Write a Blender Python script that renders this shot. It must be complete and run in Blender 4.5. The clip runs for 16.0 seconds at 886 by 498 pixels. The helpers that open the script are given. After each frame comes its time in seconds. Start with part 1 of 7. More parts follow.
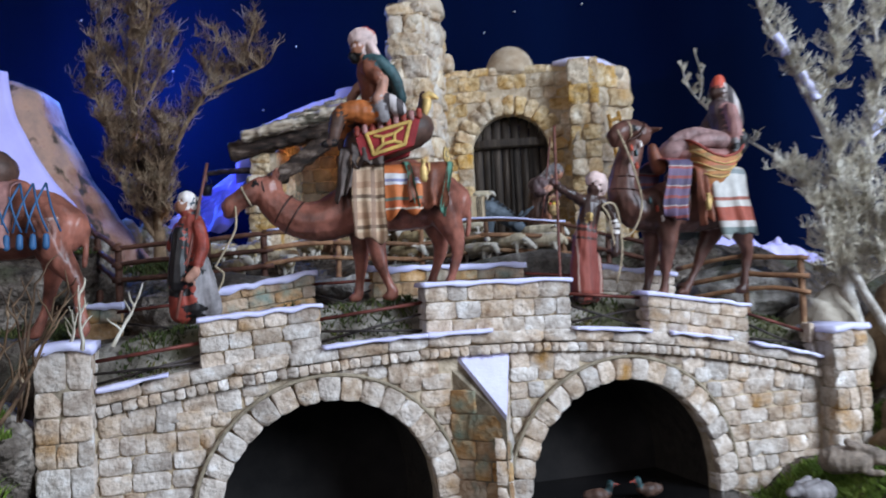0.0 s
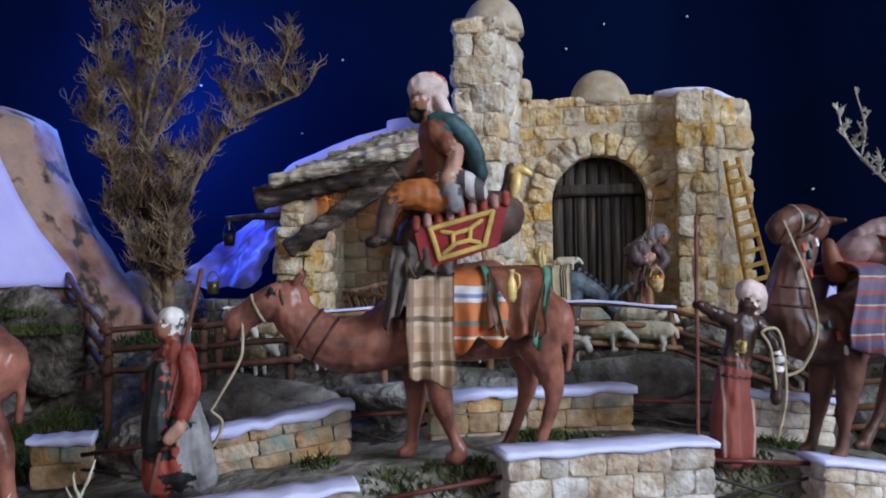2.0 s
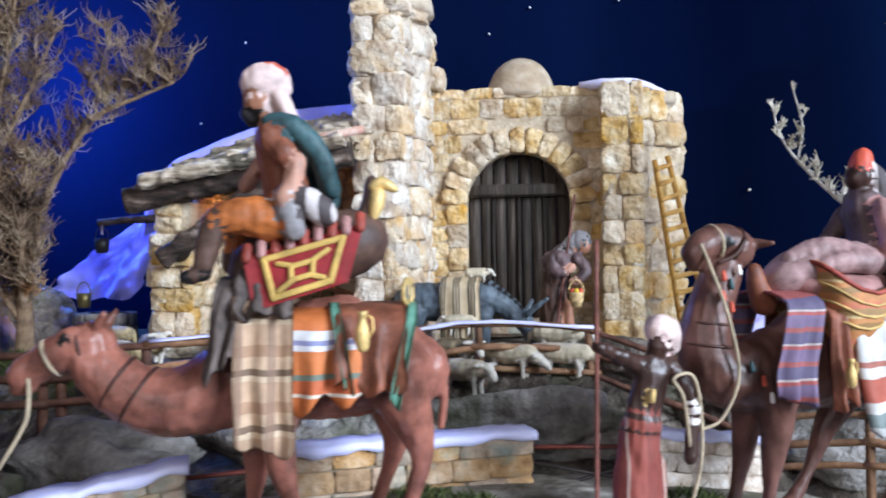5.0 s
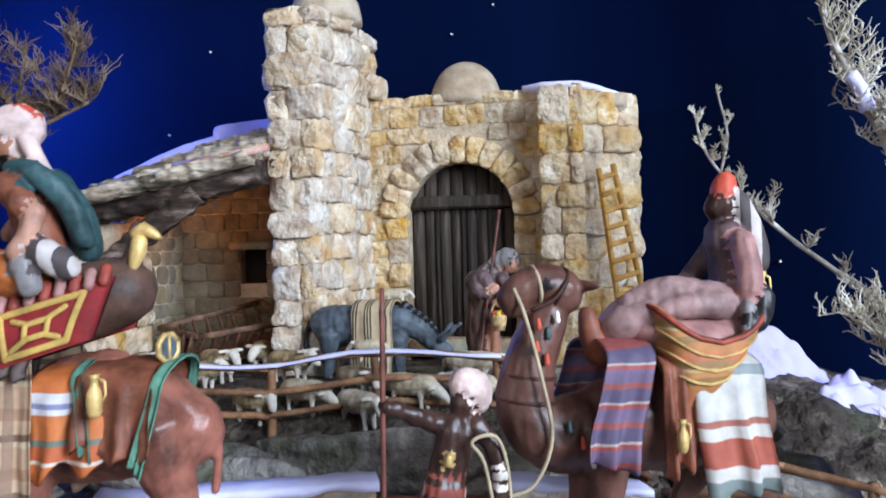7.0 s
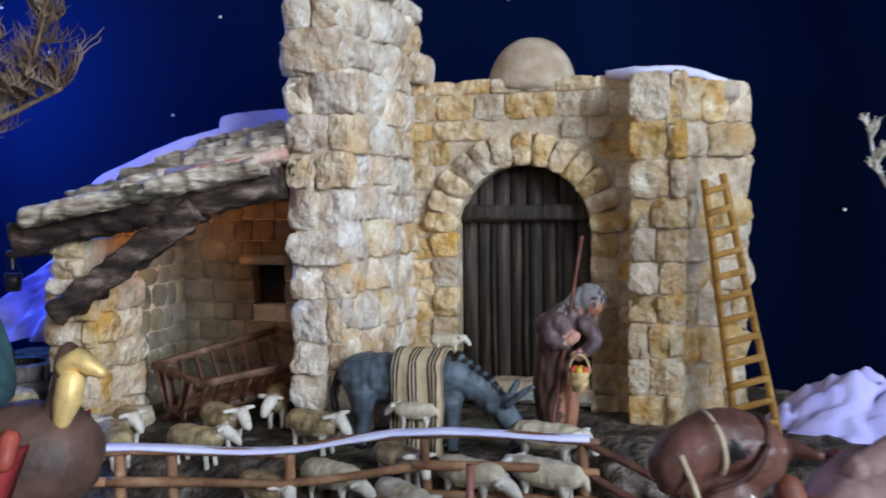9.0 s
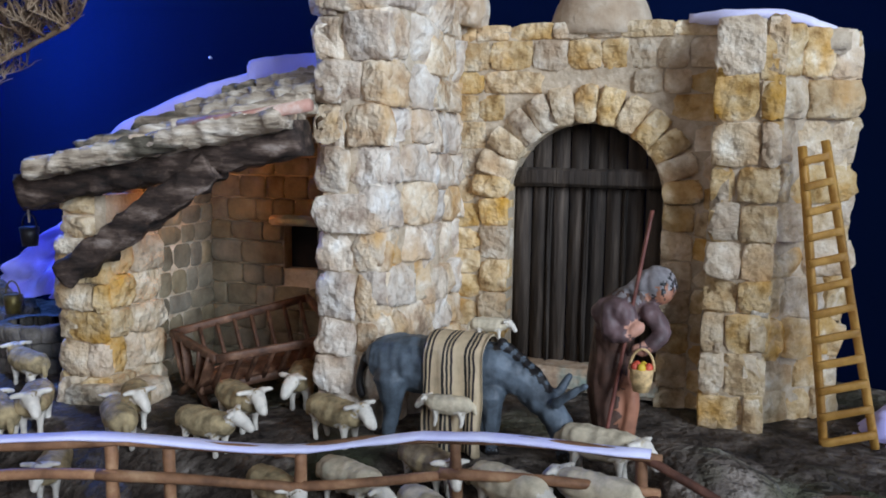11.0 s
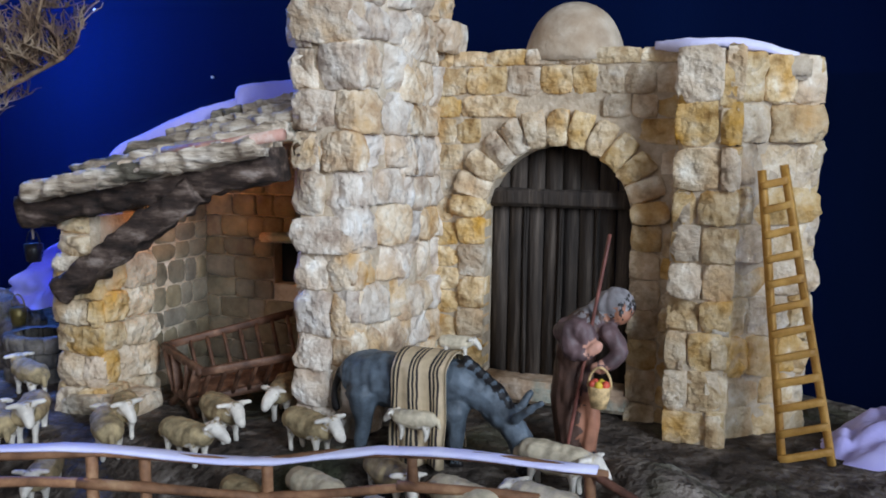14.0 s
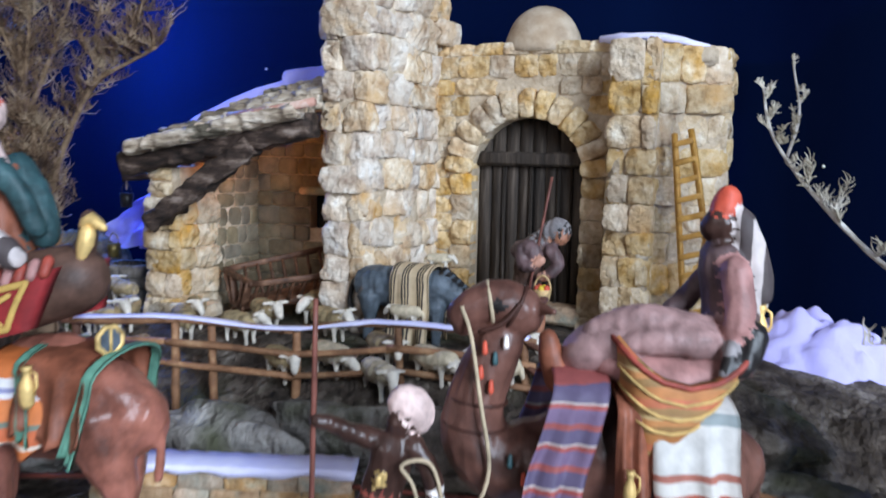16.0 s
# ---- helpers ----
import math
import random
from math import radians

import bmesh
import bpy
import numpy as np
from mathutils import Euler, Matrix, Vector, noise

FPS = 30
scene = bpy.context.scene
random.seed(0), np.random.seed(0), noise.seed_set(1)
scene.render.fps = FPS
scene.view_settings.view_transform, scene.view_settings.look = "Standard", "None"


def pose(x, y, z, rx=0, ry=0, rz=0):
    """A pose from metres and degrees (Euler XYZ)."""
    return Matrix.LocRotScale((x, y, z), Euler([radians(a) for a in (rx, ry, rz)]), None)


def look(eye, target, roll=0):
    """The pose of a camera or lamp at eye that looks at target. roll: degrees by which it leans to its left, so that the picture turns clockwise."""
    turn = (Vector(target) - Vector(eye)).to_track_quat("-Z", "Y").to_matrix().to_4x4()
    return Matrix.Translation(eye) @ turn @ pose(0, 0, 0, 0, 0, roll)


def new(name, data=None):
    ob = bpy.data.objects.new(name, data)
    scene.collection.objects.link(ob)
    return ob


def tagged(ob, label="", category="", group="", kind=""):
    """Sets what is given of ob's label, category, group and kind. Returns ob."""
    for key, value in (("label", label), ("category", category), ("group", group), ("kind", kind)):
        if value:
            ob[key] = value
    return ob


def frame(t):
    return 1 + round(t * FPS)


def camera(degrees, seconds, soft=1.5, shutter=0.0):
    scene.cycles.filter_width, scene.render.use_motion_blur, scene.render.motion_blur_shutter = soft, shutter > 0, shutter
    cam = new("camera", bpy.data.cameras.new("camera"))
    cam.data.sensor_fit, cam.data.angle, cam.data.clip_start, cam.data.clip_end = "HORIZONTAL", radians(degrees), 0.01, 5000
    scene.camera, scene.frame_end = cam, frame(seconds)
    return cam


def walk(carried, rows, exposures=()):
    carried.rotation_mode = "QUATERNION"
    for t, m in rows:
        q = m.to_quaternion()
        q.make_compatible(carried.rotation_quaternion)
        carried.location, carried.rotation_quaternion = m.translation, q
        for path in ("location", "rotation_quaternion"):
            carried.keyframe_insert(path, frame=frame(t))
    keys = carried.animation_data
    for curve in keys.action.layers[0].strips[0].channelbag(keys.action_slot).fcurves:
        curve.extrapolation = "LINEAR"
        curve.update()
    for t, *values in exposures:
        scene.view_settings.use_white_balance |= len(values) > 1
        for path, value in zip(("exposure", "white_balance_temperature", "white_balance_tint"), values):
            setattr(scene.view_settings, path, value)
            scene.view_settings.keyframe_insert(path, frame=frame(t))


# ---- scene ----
cam = camera(57.7, 16.0, soft=1.8, shutter=0.5)
PATH = [
    (0, (0.224, 0.171, 0.698), (0.012, 2.158, 0.787), -2.7),
    (0.5, (0.223, 0.256, 0.738), (-0.1, 2.23, 0.76), -2.0),
    (1, (0.237, 0.33, 0.782), (-0.157, 2.29, 0.848), -0.7),
    (1.5, (0.216, 0.381, 0.807), (-0.152, 2.346, 0.862), -0.8),
    (2, (0.163, 0.428, 0.831), (-0.161, 2.401, 0.895), -0.7),
    (2.5, (0.121, 0.461, 0.837), (-0.12, 2.446, 0.885), 0.3),
    (3, (0.075, 0.48, 0.844), (-0.143, 2.468, 0.881), 1.1),
    (3.5, (0.058, 0.494, 0.85), (-0.197, 2.478, 0.886), 1.0),
    (4, (0.092, 0.511, 0.86), (-0.1, 2.502, 0.883), -0.1),
    (4.5, (0.145, 0.523, 0.864), (-0.057, 2.512, 0.883), -0.6),
    (5, (0.217, 0.555, 0.866), (-0.002, 2.543, 0.887), -0.8),
    (7.5, (0.411, 0.685, 0.934), (-0.039, 2.634, 0.922), -1.5),
    (8, (0.388, 0.754, 0.964), (-0.047, 2.706, 0.971), -1.5),
    (8.5, (0.351, 0.799, 0.955), (-0.079, 2.752, 0.933), -0.9),
    (9, (0.321, 0.822, 0.973), (-0.158, 2.76, 0.851), -0.6),
    (9.5, (0.3, 0.859, 0.977), (-0.242, 2.775, 0.794), 0.5),
    (12, (0.32, 0.925, 0.989), (-0.317, 2.803, 0.735), 0.7),
    (12.5, (0.323, 0.926, 0.991), (-0.315, 2.805, 0.738), 0.8),
    (13, (0.329, 0.924, 0.997), (-0.315, 2.8, 0.739), 1.0),
    (13.5, (0.343, 0.92, 1.006), (-0.294, 2.798, 0.746), 0.8),
    (14, (0.365, 0.909, 1.004), (-0.325, 2.77, 0.758), 0.8),
    (14.5, (0.398, 0.891, 0.995), (-0.353, 2.732, 0.778), 1.9),
    (15, (0.424, 0.853, 0.988), (-0.365, 2.679, 0.781), 1.9),
    (15.5, (0.468, 0.79, 0.98), (-0.301, 2.625, 0.777), 1.4),
    (16, (0.512, 0.717, 0.959), (-0.295, 2.533, 0.73), 1.4),
]
walk(cam, [(t, look(eye, target, roll)) for t, eye, target, roll in PATH],
     exposures=[(0, 0.0), (0.5, 0.0), (1.0, -0.08), (1.5, -0.15), (2.0, -0.22), (3.0, 0.06), (4.0, 0.46), (4.5, 0.56), (5.0, 0.66), (6.2, 0.5), (7.5, 0.26), (8.0, 0.08), (8.5, 0.0), (9.5, 0.05), (12.0, -0.02), (15.0, 0.06), (16.0, 0.27)])

# ---- light ----
world = bpy.data.worlds.new("room_light")
scene.world = world
world.use_nodes = True
world.node_tree.nodes["Background"].inputs[0].default_value = (0.62, 0.72, 1.0, 1)
world.node_tree.nodes["Background"].inputs[1].default_value = 0.034
scene.view_settings.exposure = 0.0


def area_lamp(name, eye, target, sx, sy, watts, colour):
    d = bpy.data.lights.new(name, "AREA")
    d.shape, d.size, d.size_y, d.energy, d.color = "RECTANGLE", sx, sy, watts, colour
    ob = new(name, d)
    ob.matrix_world = look(eye, target)
    return ob


# daylight from the window beside the display, and an added fill lamp behind the viewer
area_lamp("window_daylight", (2.3, -0.28, 1.75), (0.1, 1.3, 0.75), 1.0, 1.4, 122, (0.695, 0.82, 1.0))
area_lamp("rear_fill", (-0.5, -2.3, 1.8), (0.1, 1.4, 0.8), 1.6, 1.2, 21, (0.95, 0.92, 1.0))


def bulb(name, at, watts, colour, radius=0.02):
    d = bpy.data.lights.new(name, "POINT")
    d.energy, d.color, d.shadow_soft_size = watts, colour, radius
    new(name, d).location = at


# the display's own coloured bulbs: blue behind the mountain and the slope, amber in the stable, red under the bridge
bulb("blue_bulb", (-0.58, 1.66, 1.16), 10.5, (0.06, 0.22, 1.0))
bulb("blue_bulb_slope", (0.96, 1.59, 0.86), 0.9, (0.06, 0.22, 1.0))
bulb("blue_bulb_stable", (-0.345, 1.585, 0.985), 0.50, (0.10, 0.16, 1.0), 0.01)
bulb("amber_bulb", (-0.15, 1.57, 0.955), 0.09, (1.0, 0.42, 0.12), 0.01)
bulb("red_bulb", (0.10, 1.12, 0.50), 0.06, (1.0, 0.08, 0.04), 0.01)

# ---- small tools ----
rng = random.Random(7)


def mesh_of(name, verts, faces, smooth=True):
    me = bpy.data.meshes.new(name)
    me.from_pydata([tuple(v) for v in verts], [], faces)
    me.update()
    if smooth:
        me.polygons.foreach_set("use_smooth", [True] * len(me.polygons))
    return me


def piece(name, me, material, parent=None, label="", m=None):
    """One mesh object with a material, under a thing or on its own."""
    if material is not None and not me.materials:
        me.materials.append(material)
    ob = new(name, me)
    if m is not None:
        ob.matrix_world = m
    if parent is not None:
        ob.parent = parent
        ob.matrix_parent_inverse = parent.matrix_world.inverted()
    if label:
        ob["label"] = label
    return ob


def part(name, bm, material, parent=None, label="", m=None, smooth=True):
    me = bpy.data.meshes.new(name)
    bm.to_mesh(me)
    bm.free()
    if smooth:
        me.polygons.foreach_set("use_smooth", [True] * len(me.polygons))
    return piece(name, me, material, parent, label, m)


def thing(name, label, category, group="", kind=""):
    return tagged(new(name), label, category, group, kind)


def box_bm(sx, sy, sz, bevel=0.0, at=(0, 0, 0), jitter=0.0, cuts=0):
    bm = bmesh.new()
    bmesh.ops.create_cube(bm, size=1, matrix=Matrix.Translation(at) @ Matrix.Diagonal((sx, sy, sz, 1)))
    if cuts:
        bmesh.ops.subdivide_edges(bm, edges=bm.edges[:], cuts=cuts, use_grid_fill=True)
    if bevel:
        bmesh.ops.bevel(bm, geom=bm.edges[:] if not cuts else [e for e in bm.edges if e.calc_face_angle(0) > 0.5], offset=bevel, segments=2, affect="EDGES")
    if jitter:
        for v in bm.verts:
            v.co += noise.noise_vector(v.co * 60 + Vector((at[0] * 91, 3, 1))) * jitter
    return bm


def tube(pts, sides=8, cap=True, wobble=0.0, seed=0):
    """Closed tube along points (x, y, z, r); r may vary. Returns verts, faces."""
    P = [Vector(p[:3]) for p in pts]
    R = [p[3] for p in pts]
    verts, faces = [], []
    up = Vector((0.13, 0.31, 0.94)).normalized()
    prev = None
    for i, p in enumerate(P):
        d = (P[min(i + 1, len(P) - 1)] - P[max(i - 1, 0)])
        d = d.normalized() if d.length > 1e-9 else Vector((0, 0, 1))
        if prev is None:
            a = d.cross(up)
            if a.length < 1e-3:
                a = d.cross(Vector((1, 0, 0)))
        else:
            a = prev - d * prev.dot(d)
        a.normalize()
        prev = a
        b = d.cross(a)
        for k in range(sides):
            w = 2 * math.pi * k / sides
            rr = R[i] * (1 + wobble * noise.noise(p * 90 + Vector((k * 1.7, seed, 0))))
            verts.append(p + (a * math.cos(w) + b * math.sin(w)) * rr)
    for i in range(len(P) - 1):
        for k in range(sides):
            k2 = (k + 1) % sides
            faces.append((i * sides + k, i * sides + k2, (i + 1) * sides + k2, (i + 1) * sides + k))
    if cap:
        faces.append(tuple(range(sides))[::-1])
        n = (len(P) - 1) * sides
        faces.append(tuple(range(n, n + sides)))
    return verts, faces


def join(*chunks):
    verts, faces = [], []
    for v, f in chunks:
        n = len(verts)
        verts += list(v)
        faces += [tuple(i + n for i in q) for q in f]
    return verts, faces


def spline(pts, n):
    """Catmull-Rom through the points (tuples of any length), n steps a span."""
    P = [np.array(p, float) for p in pts]
    P = [2 * P[0] - P[1]] + P + [2 * P[-1] - P[-2]]
    out = []
    for i in range(1, len(P) - 2):
        for k in range(n):
            t = k / n
            out.append(0.5 * (2 * P[i] + (P[i + 1] - P[i - 1]) * t + (2 * P[i - 1] - 5 * P[i] + 4 * P[i + 1] - P[i + 2]) * t * t
                              + (3 * P[i] - P[i - 1] - 3 * P[i + 1] + P[i + 2]) * t ** 3))
    out.append(P[-2])
    return [tuple(p) for p in out]


# ---- materials ----
def material(name, ramp, scale=20.0, detail=6, rough=0.75, bump=0.3, bump_scale=120.0, bump_dist=0.002, stain=None, rnd=0.0, metallic=0.0,
             stretch=(1, 1, 1), local=False, wave=0.0, spec=0.35, hue=0.0):
    """Colour from noise over a ramp, patches of a second colour, fine relief, and a shift from piece to piece."""
    m = bpy.data.materials.new(name)
    m.use_nodes = True
    nt = m.node_tree
    N, L = nt.nodes, nt.links
    bsdf = N["Principled BSDF"]
    bsdf.inputs["Roughness"].default_value = rough
    bsdf.inputs["Metallic"].default_value = metallic
    bsdf.inputs["Specular IOR Level"].default_value = spec
    if local:
        pos = N.new("ShaderNodeTexCoord").outputs["Object"]
    else:
        pos = N.new("ShaderNodeNewGeometry").outputs["Position"]
    mp = N.new("ShaderNodeMapping")
    mp.inputs["Scale"].default_value = stretch
    L.new(pos, mp.inputs["Vector"])
    info = N.new("ShaderNodeObjectInfo")
    if rnd or hue:
        sh = N.new("ShaderNodeVectorMath")
        sh.operation = "MULTIPLY_ADD"
        sh.inputs[1].default_value = (1, 1, 1)
        cb = N.new("ShaderNodeCombineXYZ")
        mu = N.new("ShaderNodeMath")
        mu.operation = "MULTIPLY"
        mu.inputs[1].default_value = 7.3
        L.new(info.outputs["Random"], mu.inputs[0])
        L.new(mu.outputs[0], cb.inputs[0])
        L.new(mp.outputs[0], sh.inputs[0])
        L.new(cb.outputs[0], sh.inputs[2])
        vec = sh.outputs[0]
    else:
        vec = mp.outputs[0]
    n1 = N.new("ShaderNodeTexNoise")
    n1.inputs["Scale"].default_value = scale
    n1.inputs["Detail"].default_value = detail
    n1.inputs["Roughness"].default_value = 0.62
    L.new(vec, n1.inputs["Vector"])
    r = N.new("ShaderNodeValToRGB")
    while len(r.color_ramp.elements) < len(ramp):
        r.color_ramp.elements.new(0.5)
    for e, (p, c) in zip(r.color_ramp.elements, ramp):
        e.position, e.color = p, (*c, 1)
    L.new(n1.outputs["Fac"], r.inputs["Fac"])
    col = r.outputs["Color"]
    if stain:
        c, s, lo, hi = stain
        n2 = N.new("ShaderNodeTexNoise")
        n2.inputs["Scale"].default_value = s
        n2.inputs["Detail"].default_value = 4
        L.new(mp.outputs[0], n2.inputs["Vector"])
        mr = N.new("ShaderNodeMapRange")
        mr.inputs["From Min"].default_value, mr.inputs["From Max"].default_value = lo, hi
        L.new(n2.outputs["Fac"], mr.inputs["Value"])
        mx = N.new("ShaderNodeMix")
        mx.data_type = "RGBA"
        mx.inputs[7].default_value = (*c, 1)
        L.new(mr.outputs[0], mx.inputs[0])
        L.new(col, mx.inputs[6])
        col = mx.outputs[2]
    if rnd or hue:
        hs = N.new("ShaderNodeHueSaturation")
        a = N.new("ShaderNodeMapRange")
        a.inputs["To Min"].default_value, a.inputs["To Max"].default_value = 1 - rnd, 1 + rnd
        L.new(info.outputs["Random"], a.inputs["Value"])
        L.new(a.outputs[0], hs.inputs["Value"])
        if hue:
            mo = N.new("ShaderNodeMath")
            mo.operation = "FRACT"
            m7 = N.new("ShaderNodeMath")
            m7.operation = "MULTIPLY"
            m7.inputs[1].default_value = 17.7
            L.new(info.outputs["Random"], m7.inputs[0])
            L.new(m7.outputs[0], mo.inputs[0])
            b = N.new("ShaderNodeMapRange")
            b.inputs["To Min"].default_value, b.inputs["To Max"].default_value = 1 - hue, 1 + hue
            L.new(mo.outputs[0], b.inputs["Value"])
            L.new(b.outputs[0], hs.inputs["Saturation"])
        L.new(col, hs.inputs["Color"])
        col = hs.outputs["Color"]
    L.new(col, bsdf.inputs["Base Color"])
    if bump:
        n3 = N.new("ShaderNodeTexNoise")
        n3.inputs["Scale"].default_value = bump_scale
        n3.inputs["Detail"].default_value = 5
        L.new(vec, n3.inputs["Vector"])
        bp = N.new("ShaderNodeBump")
        bp.inputs["Strength"].default_value = bump
        bp.inputs["Distance"].default_value = bump_dist
        L.new(n3.outputs["Fac"], bp.inputs["Height"])
        L.new(bp.outputs["Normal"], bsdf.inputs["Normal"])
    return m


M_STONE = material("painted_stone_warm", [(0.30, (0.23, 0.135, 0.062)), (0.43, (0.50, 0.355, 0.195)), (0.56, (0.66, 0.52, 0.34)), (0.70, (0.84, 0.75, 0.59))], scale=44, detail=10,
                   rough=0.82, bump=1.0, bump_scale=95, bump_dist=0.009, stain=((0.56, 0.32, 0.115), 27, 0.47, 0.78), rnd=0.12, hue=0.30)
M_STONE_TOWER = material("painted_stone_pale", [(0.30, (0.26, 0.165, 0.105)), (0.43, (0.51, 0.39, 0.28)), (0.57, (0.69, 0.59, 0.465)), (0.71, (0.88, 0.82, 0.72))], scale=42, detail=10,
                         rough=0.82, bump=1.0, bump_scale=85, bump_dist=0.008, stain=((0.57, 0.37, 0.19), 24, 0.50, 0.78), rnd=0.10, hue=0.32)
M_STONE_GREY = material("painted_stone_grey", [(0.30, (0.25, 0.18, 0.135)), (0.44, (0.46, 0.37, 0.295)), (0.57, (0.62, 0.53, 0.45)), (0.72, (0.80, 0.755, 0.71))], scale=55,
                        rough=0.82, bump=0.9, bump_scale=150, bump_dist=0.005, stain=((0.36, 0.22, 0.11), 24, 0.55, 0.74), rnd=0.18, hue=0.35)
M_STONE_BROWN = material("painted_stone_brown", [(0.3, (0.20, 0.115, 0.065)), (0.5, (0.44, 0.285, 0.165)), (0.7, (0.60, 0.46, 0.33))], scale=50, rough=0.85, bump=0.8,
                         bump_scale=150, bump_dist=0.004, stain=((0.22, 0.27, 0.22), 30, 0.52, 0.7), rnd=0.2, hue=0.3)
M_MORTAR = material("mortar", [(0.3, (0.16, 0.13, 0.09)), (0.6, (0.34, 0.28, 0.20)), (0.8, (0.46, 0.40, 0.32))], scale=60, rough=0.95, bump=0.8, bump_scale=200, bump_dist=0.003)
M_MORTAR_PALE = material("mortar_pale", [(0.3, (0.36, 0.27, 0.175)), (0.6, (0.55, 0.45, 0.33)), (0.8, (0.68, 0.60, 0.49))], scale=60, rough=0.95, bump=0.8, bump_scale=200, bump_dist=0.003)
# greenish beige inner wall, darkened to carry the shade under the roof
M_INNER = material("stable_plaster_shaded", [(0.3, (0.11, 0.088, 0.058)), (0.6, (0.24, 0.20, 0.135)), (0.8, (0.34, 0.30, 0.22))], scale=40, rough=0.9, bump=0.6, bump_scale=120, bump_dist=0.003, rnd=0.15, hue=0.2)
M_ROCK = material("painted_rock", [(0.30, (0.035, 0.026, 0.021)), (0.48, (0.125, 0.098, 0.078)), (0.60, (0.28, 0.235, 0.195)), (0.72, (0.52, 0.46, 0.40))], scale=30, detail=9, rough=0.9,
                  bump=1.0, bump_scale=70, bump_dist=0.022, stain=((0.08, 0.085, 0.045), 9, 0.54, 0.68))
M_EARTH = material("dark_earth", [(0.30, (0.018, 0.013, 0.010)), (0.48, (0.070, 0.052, 0.040)), (0.60, (0.17, 0.138, 0.112)), (0.74, (0.40, 0.35, 0.30))], scale=30, detail=9, rough=0.92,
                   bump=1.0, bump_scale=70, bump_dist=0.020, stain=((0.06, 0.062, 0.034), 9, 0.54, 0.68))
M_DECK = material("grey_roadway", [(0.30, (0.07, 0.058, 0.044)), (0.48, (0.19, 0.165, 0.135)), (0.62, (0.35, 0.315, 0.27)), (0.74, (0.54, 0.50, 0.45))], scale=26, detail=9, rough=0.9,
                  bump=0.8, bump_scale=80, bump_dist=0.008, stain=((0.10, 0.095, 0.05), 14, 0.52, 0.66))
M_ROCK_GREY = material("grey_painted_rock", [(0.30, (0.07, 0.062, 0.055)), (0.47, (0.22, 0.198, 0.178)), (0.60, (0.39, 0.36, 0.33)), (0.74, (0.60, 0.57, 0.53))], scale=24, detail=9, rough=0.9,
                       bump=1.0, bump_scale=60, bump_dist=0.014, stain=((0.10, 0.10, 0.06), 11, 0.56, 0.68))
M_PAPER_ROCK = material("painted_paper_rock", [(0.32, (0.09, 0.042, 0.032)), (0.45, (0.26, 0.125, 0.085)), (0.58, (0.42, 0.255, 0.19)), (0.72, (0.24, 0.17, 0.145))], scale=9,
                        rough=0.8, bump=0.5, bump_scale=30, bump_dist=0.01, stain=((0.05, 0.035, 0.025), 24, 0.54, 0.62))
# white snow cloth; the lavender cast of blue light is in its colour
M_SNOW = material("white_cloth_blue_tint", [(0.3, (0.62, 0.60, 0.90)), (0.7, (0.78, 0.77, 0.96))], scale=30, rough=0.9, bump=0.5, bump_scale=400, bump_dist=0.001)
# cloth near the blue bulb: the bulb's glow is put into its colour
M_SNOW_BLUE = material("cloth_painted_blue_lit", [(0.3, (0.30, 0.30, 0.90)), (0.7, (0.50, 0.49, 0.97))], scale=12, rough=0.9, bump=0.4, bump_scale=300, bump_dist=0.001)
M_CURTAIN = material("navy_cloth", [(0.3, (0.0004, 0.0034, 0.0195)), (0.7, (0.0007, 0.0055, 0.0315))], scale=3, rough=0.85, bump=0.4, bump_scale=700, bump_dist=0.0006, stretch=(1, 1, 0.2), spec=0.03)
M_WOOD_DARK = material("dark_bark_wood", [(0.34, (0.012, 0.008, 0.006)), (0.50, (0.055, 0.035, 0.026)), (0.60, (0.15, 0.105, 0.08)), (0.72, (0.36, 0.29, 0.24))], scale=75, rough=0.8, bump=1.0, bump_scale=110,
                       bump_dist=0.005, stretch=(0.25, 1, 1))
M_PLANK = material("weathered_door_plank", [(0.3, (0.013, 0.010, 0.008)), (0.55, (0.052, 0.039, 0.030)), (0.75, (0.14, 0.11, 0.085))], scale=70, rough=0.8, bump=0.9, bump_scale=160,
                   bump_dist=0.003, stretch=(1.5, 1, 0.12), rnd=0.25)
M_FENCE = material("fence_wood", [(0.3, (0.12, 0.055, 0.028)), (0.55, (0.28, 0.14, 0.07)), (0.75, (0.46, 0.28, 0.15))], scale=50, rough=0.65, bump=0.6, bump_scale=140,
                   bump_dist=0.002, rnd=0.25)
M_FENCE_DARK = material("dark_red_fence_wood", [(0.3, (0.045, 0.018, 0.012)), (0.55, (0.12, 0.05, 0.032)), (0.75, (0.22, 0.11, 0.07))], scale=50, rough=0.65, bump=0.6, bump_scale=140,
                        bump_dist=0.002, rnd=0.25)
M_LADDER = material("honey_wood", [(0.3, (0.36, 0.17, 0.03)), (0.7, (0.64, 0.36, 0.09))], scale=60, rough=0.5, bump=0.3, bump_scale=200, rnd=0.12)
M_CRIB = material("brown_slat_wood", [(0.3, (0.040, 0.018, 0.010)), (0.55, (0.13, 0.062, 0.035)), (0.72, (0.27, 0.15, 0.09))], scale=60, rough=0.6, bump=0.5, bump_scale=150, rnd=0.2)
M_DOME = material("plaster_dome", [(0.3, (0.34, 0.25, 0.17)), (0.55, (0.52, 0.42, 0.31)), (0.75, (0.64, 0.55, 0.44))], scale=38, detail=9, rough=0.85, bump=0.7, bump_scale=120, bump_dist=0.003, stain=((0.36, 0.24, 0.14), 14, 0.5, 0.75))
